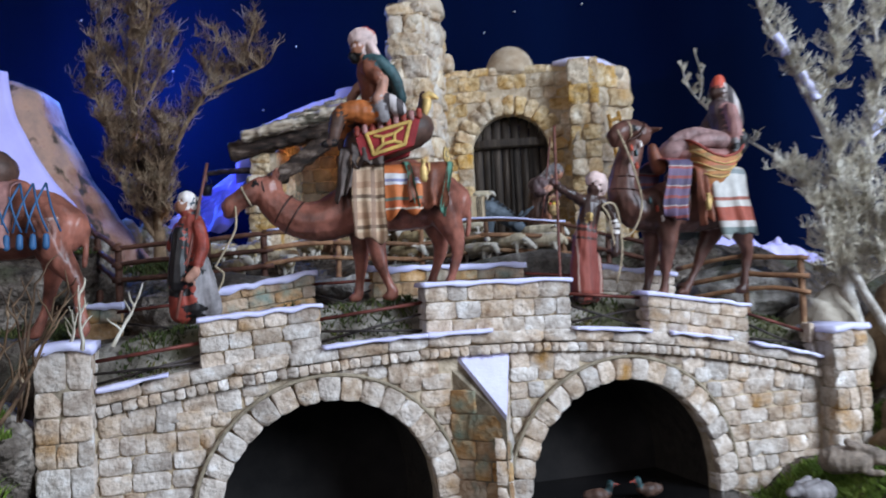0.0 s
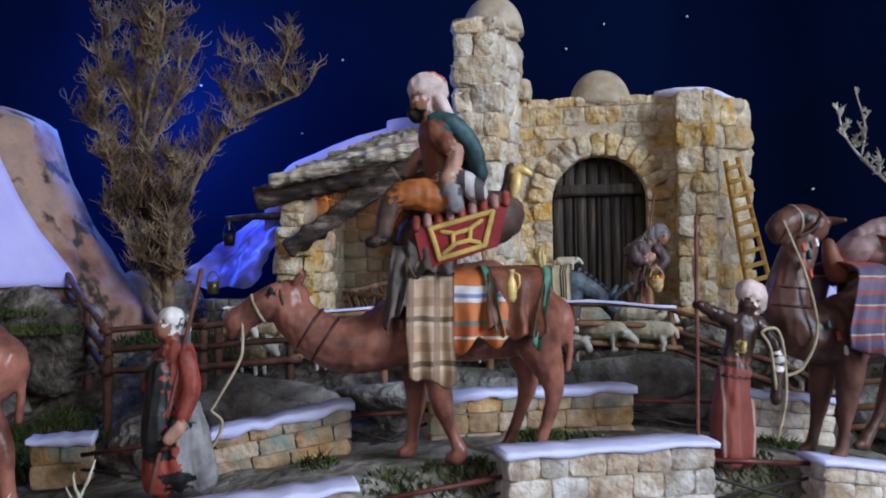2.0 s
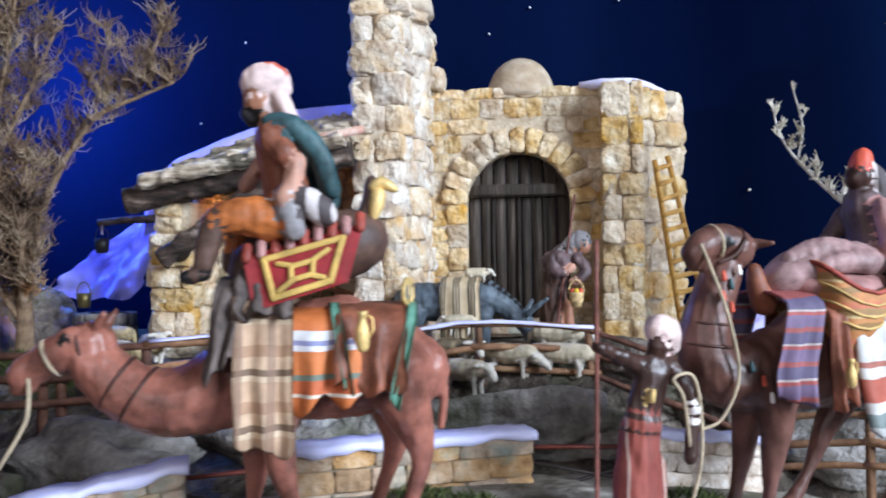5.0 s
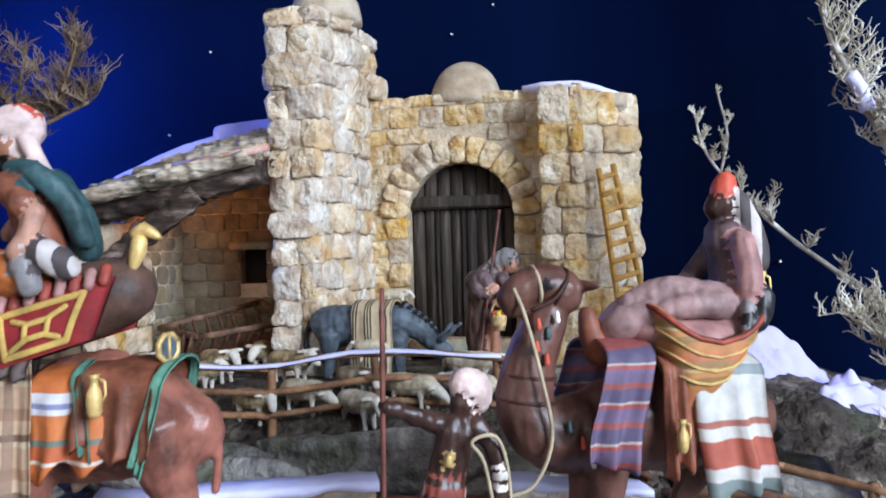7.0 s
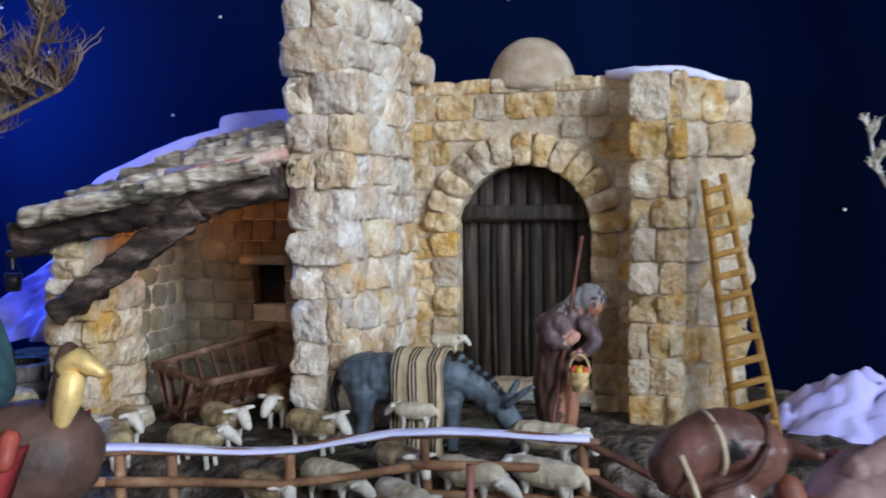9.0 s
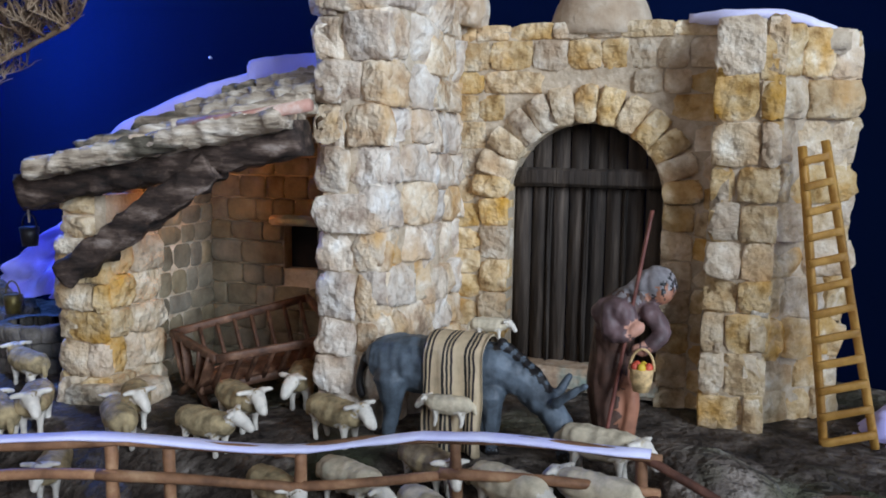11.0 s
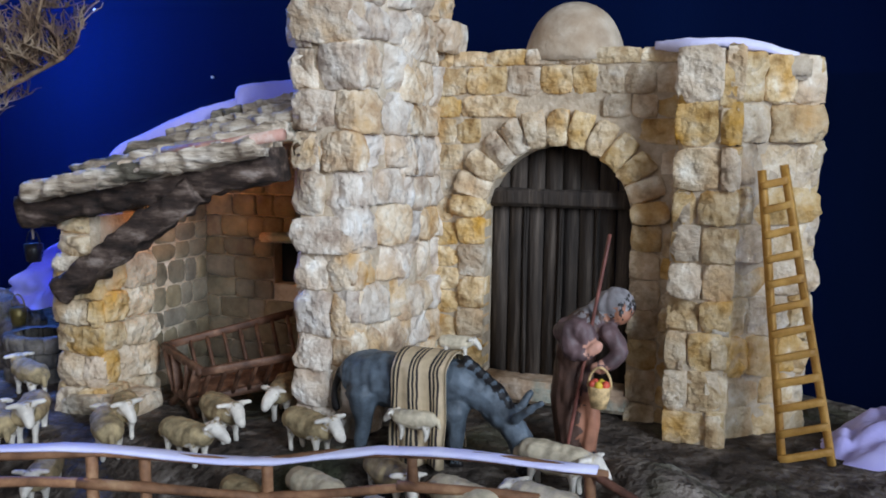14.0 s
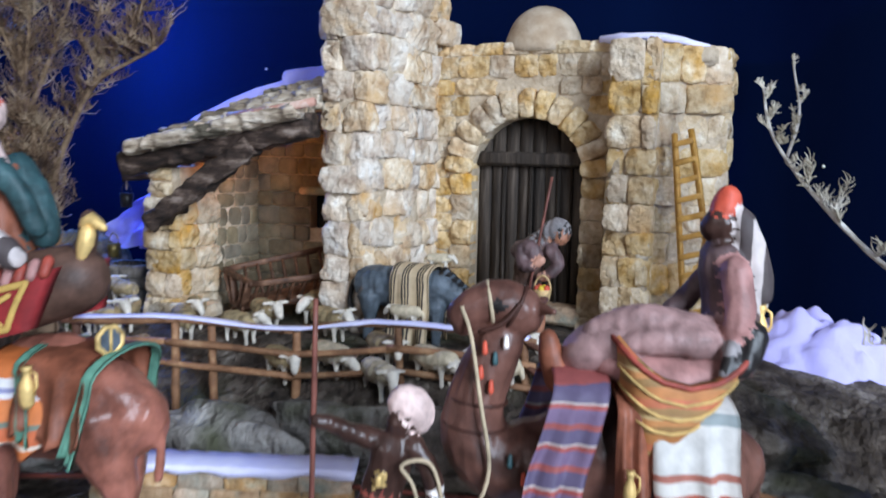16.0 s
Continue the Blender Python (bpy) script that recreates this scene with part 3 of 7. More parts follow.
def parapet(u0, u1, z0, z1, v, depth, stones, core_mat, rows, snow=True, along=None, label="pale", F=BR, base0=None, base1=None, wavy=0.004, width=0.030):
    """A low wall on the bridge's edge; its top and base slope evenly from end to end."""
    b0 = coping_z(u0) if base0 is None else base0
    b1 = coping_z(u1) if base1 is None else base1
    def lo(u):
        return b0 + (b1 - b0) * (u - u0) / (u1 - u0) - 0.004
    def hi(u):
        return z0 + (z1 - z0) * (u - u0) / (u1 - u0)
    us = [u0 + 0.003 + (u1 - u0 - 0.006) * i / 6 for i in range(7)]
    root = piece("parapet", mesh_of("parapet", *strip_core(lo, lambda u: hi(u) - 0.001, us, v + 0.004, v + depth - 0.004), smooth=False), core_mat, BRIDGE, label, m=F)
    h = (hi((u0 + u1) / 2) - lo((u0 + u1) / 2))
    for face in (0, 1, 2, 3):
        z = 0.0
        for r in range(rows):
            rh = h / rows
            if face == 0 or face == 1:
                x = u0
                while x < u1 - 1e-4:
                    w = width * rng.uniform(0.75, 1.3)
                    if u1 - x - w < 0.5 * width:
                        w = u1 - x
                    xm = x + w / 2
                    zz = lo(xm) + (r + 0.5) * rh * (hi(xm) - lo(xm)) / h
                    sl = -math.atan((hi(u1) - hi(u0)) / (u1 - u0))
                    if face == 0:
                        m = F @ Matrix.Translation((xm, v + 0.004 + rng.uniform(-0.0006, 0.0006), zz)) @ Matrix.Rotation(sl, 4, "Y")
                    else:
                        m = F @ Matrix.Translation((xm, v + depth - 0.004, zz)) @ Matrix.Rotation(sl, 4, "Y") @ Matrix.Rotation(math.pi, 4, "Z")
                    put_stone(root, stones, m, w - 0.0012, 0.009, rh - 0.0012, "brick")
                    x += w
            else:
                xx, ang = (u0 + 0.004, -math.pi / 2) if face == 2 else (u1 - 0.004, math.pi / 2)
                zz = lo(xx) + (r + 0.5) * rh * (hi(xx) - lo(xx)) / h
                put_stone(root, stones, F @ Matrix.Translation((xx, v + depth / 2, zz)) @ Matrix.Rotation(ang, 4, "Z"), depth - 0.002, 0.009, rh - 0.0012, "brick")
    if snow:
        pts = [(u0 - 0.003 + (u1 - u0 + 0.006) * i / 8, v, hi(u0 + (u1 - u0) * i / 8) + wavy * 0.4 * noise.noise(Vector((u0 * 31 + i * 0.9, 1, 2)))) for i in range(9)]
        piece("snow_cap", mesh_of("snow_cap", *snow_strip(pts, depth, 0.0026, u0 * 50, wavy * 0.75)), M_SNOW, root, "white cloth snow painted lilac for blue light", m=F)
    return root


# front parapets, and those on the far side
parapet(0.000, 0.118, 0.674, 0.683, 0.000, 0.028, STONES_GREY, M_MORTAR_PALE, 3, label="pale grey brick parapet")
parapet(0.229, 0.397, 0.699, 0.698, -0.004, 0.030, STONES_GREY, M_MORTAR_PALE, 3, label="pale grey brick parapet")
parapet(0.494, 0.628, 0.678, 0.657, -0.006, 0.030, STONES_GREY, M_MORTAR_PALE, 3, label="pale grey brick parapet")

parapet(0.205, 0.405, 0.722, 0.720, 0.146, 0.026, STONES_BROWN, M_MORTAR, 3, label="ochre brown brick parapet", base0=0.672, base1=0.672, wavy=0.008)
parapet(0.018, 0.132, 0.702, 0.721, 0.130, 0.026, STONES_BROWN, M_MORTAR, 4, label="ochre brown brick parapet", base0=0.655, base1=0.665, wavy=0.008)
parapet(-0.135, -0.088, 0.692, 0.693, 0.190, 0.026, STONES_BROWN, M_MORTAR, 3, label="ochre brown brick parapet", base0=0.63, base1=0.64, wavy=0.008)
parapet(0.512, 0.625, 0.714, 0.698, 0.140, 0.026, STONES_GREY, M_MORTAR, 3, label="grey green brick parapet", base0=0.668, base1=0.655, wavy=0.008)

for i, (a, b) in enumerate(((-0.094, -0.03), (0.119, 0.228), (0.228, 0.300), (0.398, 0.493), (0.52, 0.60), (0.628, 0.728))):
    pts = [(a + (b - a) * k / 6, -0.010, coping_z(a + (b - a) * k / 6) + 0.0005) for k in range(7)]
    piece("snow_edge", mesh_of("snow_edge", *snow_strip(pts, 0.013, 0.0014, 20 + i, 0.0035)), M_SNOW, BRIDGE, "white cloth snow painted lilac for blue light", m=BR)


def deck():
    """Earth fill of the carriageway, banked up behind the parapets."""
    verts, faces = [], []
    us = [-0.14 + 0.0125 * i for i in range(75)]
    vs = [0.012, 0.022, 0.034, 0.046, 0.062, 0.085, 0.11, 0.135, 0.158, 0.172]
    for u in us:
        for v in vs:
            k = smooth(0.012, 0.05, v)
            verts.append((u, v, coping_z(u) - 0.003 + 0.040 * k + 0.003 * noise.noise(Vector((u * 40, v * 40, 1)))))
    w = len(vs)
    for i in range(len(us) - 1):
        for j in range(w - 1):
            a = i * w + j
            faces.append((a, a + w, a + w + 1, a + 1))
    piece("deck", mesh_of("deck", verts, faces), M_DECK, BRIDGE, "brown earth roadway with moss", m=BR)


deck()


def rails(u0, z0, u1, z1, v, b0=None, b1=None, F=BR):
    """A rod rail with crossed braces between two parapets."""
    b0 = coping_z(u0) + 0.004 if b0 is None else b0
    b1 = coping_z(u1) + 0.004 if b1 is None else b1
    root = thing("bridge_railing", "rusty red rod railing with crossed dark braces between parapets", "railing", "bridge railings")
    for nm, a, b, r, mt in (("top_rail", (u0, v, z0), (u1, v, z1), 0.0020, M_IRON), ("brace", (u0, v, z0 - 0.012), (u1, v, b1), 0.0014, M_IRON_DARK), ("brace", (u0, v + 0.002, b0), (u1, v + 0.002, z1 - 0.012), 0.0014, M_IRON_DARK)):
        piece(nm, mesh_of(nm, *tube([(*a, r), (*b, r)], 8)), mt, root, m=F)


rails(-0.098, 0.640, 0.003, 0.652, 0.012)
rails(0.117, 0.668, 0.230, 0.680, 0.012)
rails(0.396, 0.682, 0.495, 0.672, 0.012)
rails(0.627, 0.650, 0.735, 0.615, 0.012)
rails(0.131, 0.706, 0.206, 0.708, 0.155, 0.672, 0.672)
rails(0.404, 0.708, 0.513, 0.700, 0.150, 0.668, 0.668)
rails(-0.090, 0.684, 0.020, 0.694, 0.165, 0.645, 0.655)

# ---- house ----
HOUSE = thing("stone_house", "tan rubble stone house with tower, domes and arched plank door", "house")


def poly_prism(pts, z0, z1):
    n = len(pts)
    verts = [(x, y, z0) for x, y in pts] + [(x, y, z1) for x, y in pts]
    faces = [(i, (i + 1) % n, n + (i + 1) % n, n + i) for i in range(n)] + [tuple(range(n))[::-1], tuple(range(n, 2 * n))]
    return verts, faces


def face_frame(a, b):
    """Frame with x from a to b along a wall's face and y into the wall (to the left of the way is behind it)."""
    d = Vector((b[0] - a[0], b[1] - a[1], 0))
    return Matrix.Translation((a[0], a[1], 0)) @ Matrix.Rotation(math.atan2(d.y, d.x), 4, "Z"), d.length


def clad(parent, a, b, z0, z1, row_h, width, depth=0.016, stones=None, proud=0.004, jit=0.003, turn=3.0, spans=None, over=0.004):
    F, ln = face_frame(a, b)
    courses(parent, stones or STONES_WARM, F, z0, z1, row_h, width, depth, spans or (lambda za, zb: [(-over, ln + over)]), proud=proud, jit=jit, turn=turn)


def dome(parent, x, y, z, r, h, name="dome"):
    verts, faces = [], []
    n, k = 28, 12
    for j in range(k + 1):
        a = math.pi / 2 * j / k
        for i in range(n):
            w = 2 * math.pi * i / n
            rr = r * math.cos(a) ** 0.92 * (1 + 0.012 * noise.noise(Vector((math.cos(w) * 3, math.sin(w) * 3, a * 4 + x * 50)))) + 1e-4
            verts.append((x + rr * math.cos(w), y + rr * math.sin(w), z + h * math.sin(a)))
    for j in range(k):
        for i in range(n):
            i2 = (i + 1) % n
            faces.append((j * n + i, j * n + i2, (j + 1) * n + i2, (j + 1) * n + i))
    faces += [tuple(range(n))[::-1], tuple(range(k * n, k * n + n))]
    piece(name, mesh_of(name, verts, faces), M_DOME, parent, "smooth sand plaster dome")


def tower():
    pts = [(0.009, 1.515), (0.060, 1.517), (0.078, 1.575), (0.078, 1.68), (0.009, 1.68)]
    t = piece("tower", mesh_of("tower", *poly_prism(pts, 0.73, 1.178), smooth=False), M_MORTAR_PALE, HOUSE)
    for a, b in ((pts[0], pts[1]), (pts[1], pts[2]), (pts[2], pts[3])):
        clad(t, a, b, 0.745, 1.184, 0.034, 0.036, 0.024, stones=STONES_TOWER, proud=0.006, jit=0.003, turn=4, over=0.007)
    clad(t, pts[4], pts[0], 0.98, 1.184, 0.034, 0.036, 0.024, stones=STONES_TOWER, proud=0.008, jit=0.004, turn=5)
    put_stone(t, STONES_TOWER, Matrix.Translation((0.086, 1.664, 1.112)), 0.030, 0.040, 0.030)
    dome(t, 0.050, 1.590, 1.180, 0.045, 0.056, "tower_dome")


tower()

DOOR_X0, DOOR_X1, DOOR_SPRING, DOOR_Z = 0.129, 0.271, 0.938, 0.775
DOOR_C, DOOR_R = 0.200, 0.071


def facade():
    wy = 1.664
    def lo(x):
        d = abs(x - DOOR_C)
        return DOOR_SPRING + math.sqrt(max(0, DOOR_R ** 2 - d * d)) if d < DOOR_R else 0.73
    xs = sorted(set([round(0.060 + 0.005 * i, 4) for i in range(57)] + [DOOR_C + s * (DOOR_R + e) for s in (-1, 1) for e in (-1e-4, 1e-4)]))
    w = piece("front_wall", mesh_of("front_wall", *strip_core(lo, lambda x: 1.092, xs, wy, 1.76), smooth=False), M_MORTAR_PALE, HOUSE)
    vt = 0.034
    def spans(za, zb):
        zm = (za + zb) / 2
        rr = DOOR_R + vt
        if zm < DOOR_SPRING:
            k = (DOOR_C - DOOR_R - 0.027, DOOR_C + DOOR_R + 0.027)
        else:
            near = za - DOOR_SPRING if za > DOOR_SPRING else 0
            if near >= rr:
                return [(0.066, 0.335)]
            h = math.sqrt(rr * rr - near * near)
            k = (DOOR_C - h, DOOR_C + h)
        return [(0.066, k[0]), (k[1], 0.335)]
    courses(w, STONES_WARM, Matrix.Translation((0, wy, 0)), 0.745, 1.099, 0.0235, 0.036, 0.014, spans, proud=0.003, jit=0.0015, turn=2.0)
    n = 13
    for i in range(n):
        a = math.pi * (i + 0.5) / n
        m = Matrix.Translation((DOOR_C + (DOOR_R + vt / 2) * math.cos(a), wy + 0.004, DOOR_SPRING + (DOOR_R + vt / 2) * math.sin(a))) @ Matrix.Rotation(-(a - math.pi / 2), 4, "Y")
        put_stone(w, STONES_WARM, m, math.pi * (DOOR_R + vt / 2) / n - 0.001, 0.030, vt, "voussoir")
    for s in (-1, 1):
        z = DOOR_SPRING
        while z > 0.76:
            h = 0.028 * rng.uniform(0.85, 1.2)
            put_stone(w, STONES_WARM, Matrix.Translation((DOOR_C + s * (DOOR_R + 0.0135), wy + 0.006, z - h / 2)), 0.027, 0.026, h - 0.001, "jamb_stone")
            z -= h
    # reveal behind the ring, and the door
    arch = [(DOOR_C + DOOR_R * math.cos(math.pi * i / 24), DOOR_SPRING + DOOR_R * math.sin(math.pi * i / 24)) for i in range(25)]
    d = thing("door_panel", "", "")
    d.parent = HOUSE
    d.name = "door"
    d["label"] = "dark weathered plank door"
    x = DOOR_X0
    for i in range(8):
        wd = (DOOR_X1 - DOOR_X0) / 8
        xm = x + wd / 2
        top = DOOR_SPRING + math.sqrt(max(0, DOOR_R ** 2 - (xm - DOOR_C) ** 2)) + 0.01
        part("plank", box_bm(wd - 0.0012, 0.008, top - DOOR_Z, 0.001, (xm, wy + 0.028 + rng.uniform(-0.001, 0.001), (top + DOOR_Z) / 2)), M_PLANK, d)
        if i in (1, 3, 5):
            part("batten", box_bm(0.0045, 0.005, 0.955 - DOOR_Z, 0.0012, (x + wd, wy + 0.0225, (0.955 + DOOR_Z) / 2), 0.001, 3), M_PLANK, d)
        x += wd
    part("crossbeam", box_bm(DOOR_X1 - DOOR_X0 + 0.004, 0.014, 0.017, 0.002, (DOOR_C, wy + 0.018, 0.958), 0.002, 4), M_PLANK, d, "grey brown beam")
    part("sill", box_bm(0.150, 0.05, 0.022, 0.004, (DOOR_C, wy + 0.015, 0.768), 0.003, 4), M_STONE_BROWN, HOUSE, "worn stone step")
    # buttress and the wall beyond it
    b = [(0.314, 1.618), (0.358, 1.618), (0.358, 1.75), (0.314, 1.75)]
    bt = piece("buttress", mesh_of("buttress", *poly_prism(b, 0.73, 1.088), smooth=False), M_MORTAR_PALE, HOUSE)
    clad(bt, b[0], b[1], 0.748, 1.092, 0.032, 0.028, 0.022, proud=0.006, jit=0.003, turn=4, over=0.005)
    clad(bt, b[3], b[0], 0.748, 1.092, 0.030, 0.034, 0.014, proud=0.002, jit=0.002)
    clad(bt, b[1], b[2], 0.748, 1.092, 0.030, 0.034, 0.014, proud=0.002, jit=0.002)
    e = [(0.356, 1.648), (0.420, 1.70), (0.420, 1.80), (0.356, 1.80)]
    sw = piece("side_wall", mesh_of("side_wall", *poly_prism(e, 0.73, 1.086), smooth=False), M_MORTAR_PALE, HOUSE)
    clad(sw, e[0], e[1], 0.742, 1.090, 0.032, 0.038, 0.022, proud=0.006, jit=0.004, turn=4, over=0.009)
    clad(sw, e[1], e[2], 0.742, 1.090, 0.030, 0.034, 0.020, proud=0.006, jit=0.004, turn=4)
    part("roof_slab", box_bm(0.33, 0.15, 0.02, 0.003, (0.25, 1.745, 1.078)), M_MORTAR_PALE, HOUSE)
    dome(HOUSE, 0.205, 1.700, 1.088, 0.048, 0.058, "roof_dome")
    pts = [(0.285, 1.662, 1.097), (0.32, 1.640, 1.096), (0.36, 1.645, 1.095), (0.405, 1.69, 1.087)]
    piece("snow_cap", mesh_of("snow_cap", *snow_strip(pts, 0.06, 0.005, 8, 0.004)), M_SNOW, HOUSE, "white cloth snow painted lilac for blue light")


facade()

# ---- stable ----
STABLE = thing("stable_shelter", "open stone stable with dark beams and snowy plank roof", "stable")


def rough_beam(a, b, w, h, seed, n=16, rag=0.16):
    """A hewn timber from a to b with uneven faces."""
    A, B = Vector(a), Vector(b)
    d = (B - A).normalized()
    s = d.cross(Vector((0, 0, 1))).normalized()
    t = s.cross(d)
    verts, faces = [], []
    prof = [(-1, -0.7), (-0.7, -1), (0.1, -1.04), (0.7, -1), (1, -0.7), (1, 0), (1, 0.7), (0.7, 1), (0, 1.05), (-0.7, 1), (-1, 0.7), (-1.04, 0)]
    k = len(prof)
    for i in range(n + 1):
        p = A + (B - A) * i / n
        for j, (x, y) in enumerate(prof):
            g = 1 + rag * (noise.noise(Vector((i * 0.30, j * 0.9, seed))) + 0.5 * noise.noise(Vector((i * 0.42, j * 2.3, seed + 3.3))))
            verts.append(p + s * x * w / 2 * g + t * y * h / 2 * g)
    for i in range(n):
        for j in range(k):
            j2 = (j + 1) % k
            faces.append((i * k + j, i * k + j2, (i + 1) * k + j2, (i + 1) * k + j))
    faces += [tuple(range(k))[::-1], tuple(range(n * k, n * k + k))]
    return verts, faces


def stable():
    # post of rubble
    pts = [(-0.240, 1.495), (-0.197, 1.500), (-0.190, 1.555), (-0.240, 1.555)]
    p = piece("corner_post", mesh_of("corner_post", *poly_prism(pts, 0.73, 0.938), smooth=False), M_MORTAR_PALE, STABLE)
    for a, b in ((pts[0], pts[1]), (pts[1], pts[2]), (pts[3], pts[0])):
        clad(p, a, b, 0.742, 0.90, 0.030, 0.028, 0.020, proud=0.008, jit=0.004, turn=6)
    clad(p, (-0.238, 1.492), (-0.212, 1.492), 0.90, 0.937, 0.02, 0.03, 0.03, proud=0.004, turn=8)
    put_stone(p, STONES_WARM, Matrix.Translation((-0.195, 1.505, 0.755)), 0.075, 0.05, 0.028)
    # walls
    w = part("side_wall", box_bm(0.012, 0.15, 0.24, 0.001, (-0.204, 1.61, 0.85)), M_MORTAR_PALE, STABLE)
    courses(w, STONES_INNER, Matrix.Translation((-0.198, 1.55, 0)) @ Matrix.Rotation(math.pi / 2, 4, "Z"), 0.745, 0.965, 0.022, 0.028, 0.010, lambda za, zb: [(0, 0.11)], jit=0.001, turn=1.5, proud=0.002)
    bw = piece("back_wall", mesh_of("back_wall", *join(*[poly_prism([(x0, 1.664), (x1, 1.664), (x1, 1.68), (x0, 1.68)], z0, z1) for x0, x1, z0, z1 in ((-0.21, -0.112, 0.73, 1.03), (-0.072, 0.012, 0.73, 1.03), (-0.112, -0.072, 0.73, 0.855), (-0.112, -0.072, 0.902, 1.03))]), smooth=False), M_MORTAR_PALE, STABLE)
    def spans(za, zb):
        return [(-0.200, -0.112), (-0.072, 0.01)] if zb > 0.858 and za < 0.90 else [(-0.200, 0.01)]
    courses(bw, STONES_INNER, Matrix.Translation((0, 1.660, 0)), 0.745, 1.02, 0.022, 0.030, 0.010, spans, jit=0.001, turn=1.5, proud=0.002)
    # near-black panel closes the recess, painting in its shade
    part("niche_back", box_bm(0.06, 0.006, 0.07, 0, (-0.092, 1.6836, 0.88)), M_BLACK, STABLE)
    part("niche_lintel", box_bm(0.06, 0.016, 0.010, 0.002, (-0.092, 1.656, 0.907), 0.001, 2), M_STONE_BROWN, STABLE)
    piece("beam", mesh_of("beam", *rough_beam((-0.270, 1.485, 0.939), (0.008, 1.485, 0.990), 0.027, 0.027, 3, 60, 0.34)), M_WOOD_DARK, STABLE, "dark hewn beam")
    piece("brace", mesh_of("brace", *rough_beam((-0.224, 1.478, 0.868), (-0.070, 1.480, 0.968), 0.021, 0.024, 9, 44, 0.36)), M_WOOD_DARK, STABLE, "dark slanting brace")
    # roof of layered rough boards
    for i in range(6):
        y = 1.474 + 0.032 * i
        z = 0.956 + 0.0125 * i
        l = -0.236 + 0.026 * i + rng.uniform(-0.006, 0.006)
        verts, faces = rough_beam((l, y, z + 0.185 * (l + 0.262)), (0.004, y, z + 0.185 * 0.266), 0.044, 0.015 + 0.004 * rng.random(), 20 + i, 60, 0.34)
        piece("roof_board", mesh_of("roof_board", verts, faces), M_ROOFB, STABLE)
    # stone-like lumps along the front edge
    x = -0.245
    while x < -0.01:
        ww = 0.024 * rng.uniform(0.7, 1.5)
        put_stone(STABLE, STONES_TOWER, Matrix.Translation((x + ww / 2, 1.468, 0.960 + 0.185 * (x + ww / 2 + 0.262))) @ Matrix.Rotation(-0.18, 4, "Y"), ww, 0.022, 0.012, "edge_stone")
        x += ww
    piece("roof_pole", mesh_of("roof_pole", *tube([(-0.09, 1.462, 0.999, 0.0042), (-0.03, 1.46, 1.005, 0.0046), (0.028, 1.458, 1.014, 0.0048)], 8, wobble=0.15)), M_POLE, STABLE, "red and white peeled pole")
    pts = [(-0.305, 1.60, 0.935), (-0.272, 1.60, 0.990), (-0.224, 1.60, 1.012), (-0.165, 1.60, 1.034), (-0.114, 1.60, 1.046), (-0.108, 1.60, 1.058), (-0.05, 1.595, 1.062), (0.004, 1.57, 1.060)]
    # roof snow in the violet copy, blue light painted into the cloth
    piece("snow_cap", mesh_of("snow_cap", *snow_strip(pts, 0.05, 0.006, 5, 0.042)), M_SNOW_VIOLET, STABLE, "white cloth snow with violet light painted into its colour")


M_ROOFB = material("weathered_roof_board", [(0.3, (0.16, 0.115, 0.075)), (0.5, (0.47, 0.38, 0.28)), (0.70, (0.76, 0.68, 0.57))], scale=55, rough=0.85, bump=1.0, bump_scale=110, bump_dist=0.006, stretch=(0.3, 1, 1.6), rnd=0.2, stain=((0.10, 0.085, 0.06), 30, 0.54, 0.62))
M_POLE = material("peeled_pole", [(0.35, (0.45, 0.16, 0.11)), (0.55, (0.58, 0.34, 0.26)), (0.7, (0.72, 0.62, 0.52))], scale=40, rough=0.7, bump=0.6, bump_scale=150)
# snow cloth copy with the blue bulb's tint in its base colour
M_SNOW_VIOLET = material("cloth_painted_violet_lit", [(0.3, (0.36, 0.36, 0.92)), (0.7, (0.52, 0.50, 0.98))], scale=20, rough=0.9, bump=0.5, bump_scale=400, bump_dist=0.001)
stable()


# ---- fence ----
def pole(name, parent, pts, r0, r1, mat, seed=0, label=""):
    P = spline(pts, 4)
    n = len(P)
    return piece(name, mesh_of(name, *tube([(*p, r0 + (r1 - r0) * i / (n - 1)) for i, p in enumerate(P)], 8, wobble=0.25, seed=seed)), mat, parent, label)


def fence(name_label, line, posts, mat, snow=None, levels=(0.0, -0.024, -0.046), r=0.0036):
    """line: points (x, y, z) of the top rail; posts: points of post tops."""
    root = thing("rail_fence", name_label, "fence", "pen fences")
    for k, dz in enumerate(levels):
        for i in range(len(line) - 1):
            a, b = Vector(line[i]), Vector(line[i + 1])
            e = (b - a).normalized() * 0.007
            mid = (a + b) / 2 + Vector((0, rng.uniform(-0.002, 0.002), rng.uniform(-0.003, 0.003)))
            pole("rail", root, [tuple(a - e + Vector((0, 0, dz))), tuple(mid + Vector((0, 0, dz + 0.001))), tuple(b + e + Vector((0, 0, dz)))], r * rng.uniform(0.85, 1.15), r * rng.uniform(0.8, 1.0), mat, i)
    for (x, y, z) in posts:
        g = ground_z(x, y) - 0.006
        lean = rng.uniform(-0.004, 0.004)
        pole("post", root, [(x + lean, y + 0.005, g), (x + lean * 0.3, y + 0.005, (g + z) / 2), (x, y + 0.004, z)], r * 1.25, r * 1.15, mat, 5)
    if snow:
        P = spline(line, 6)
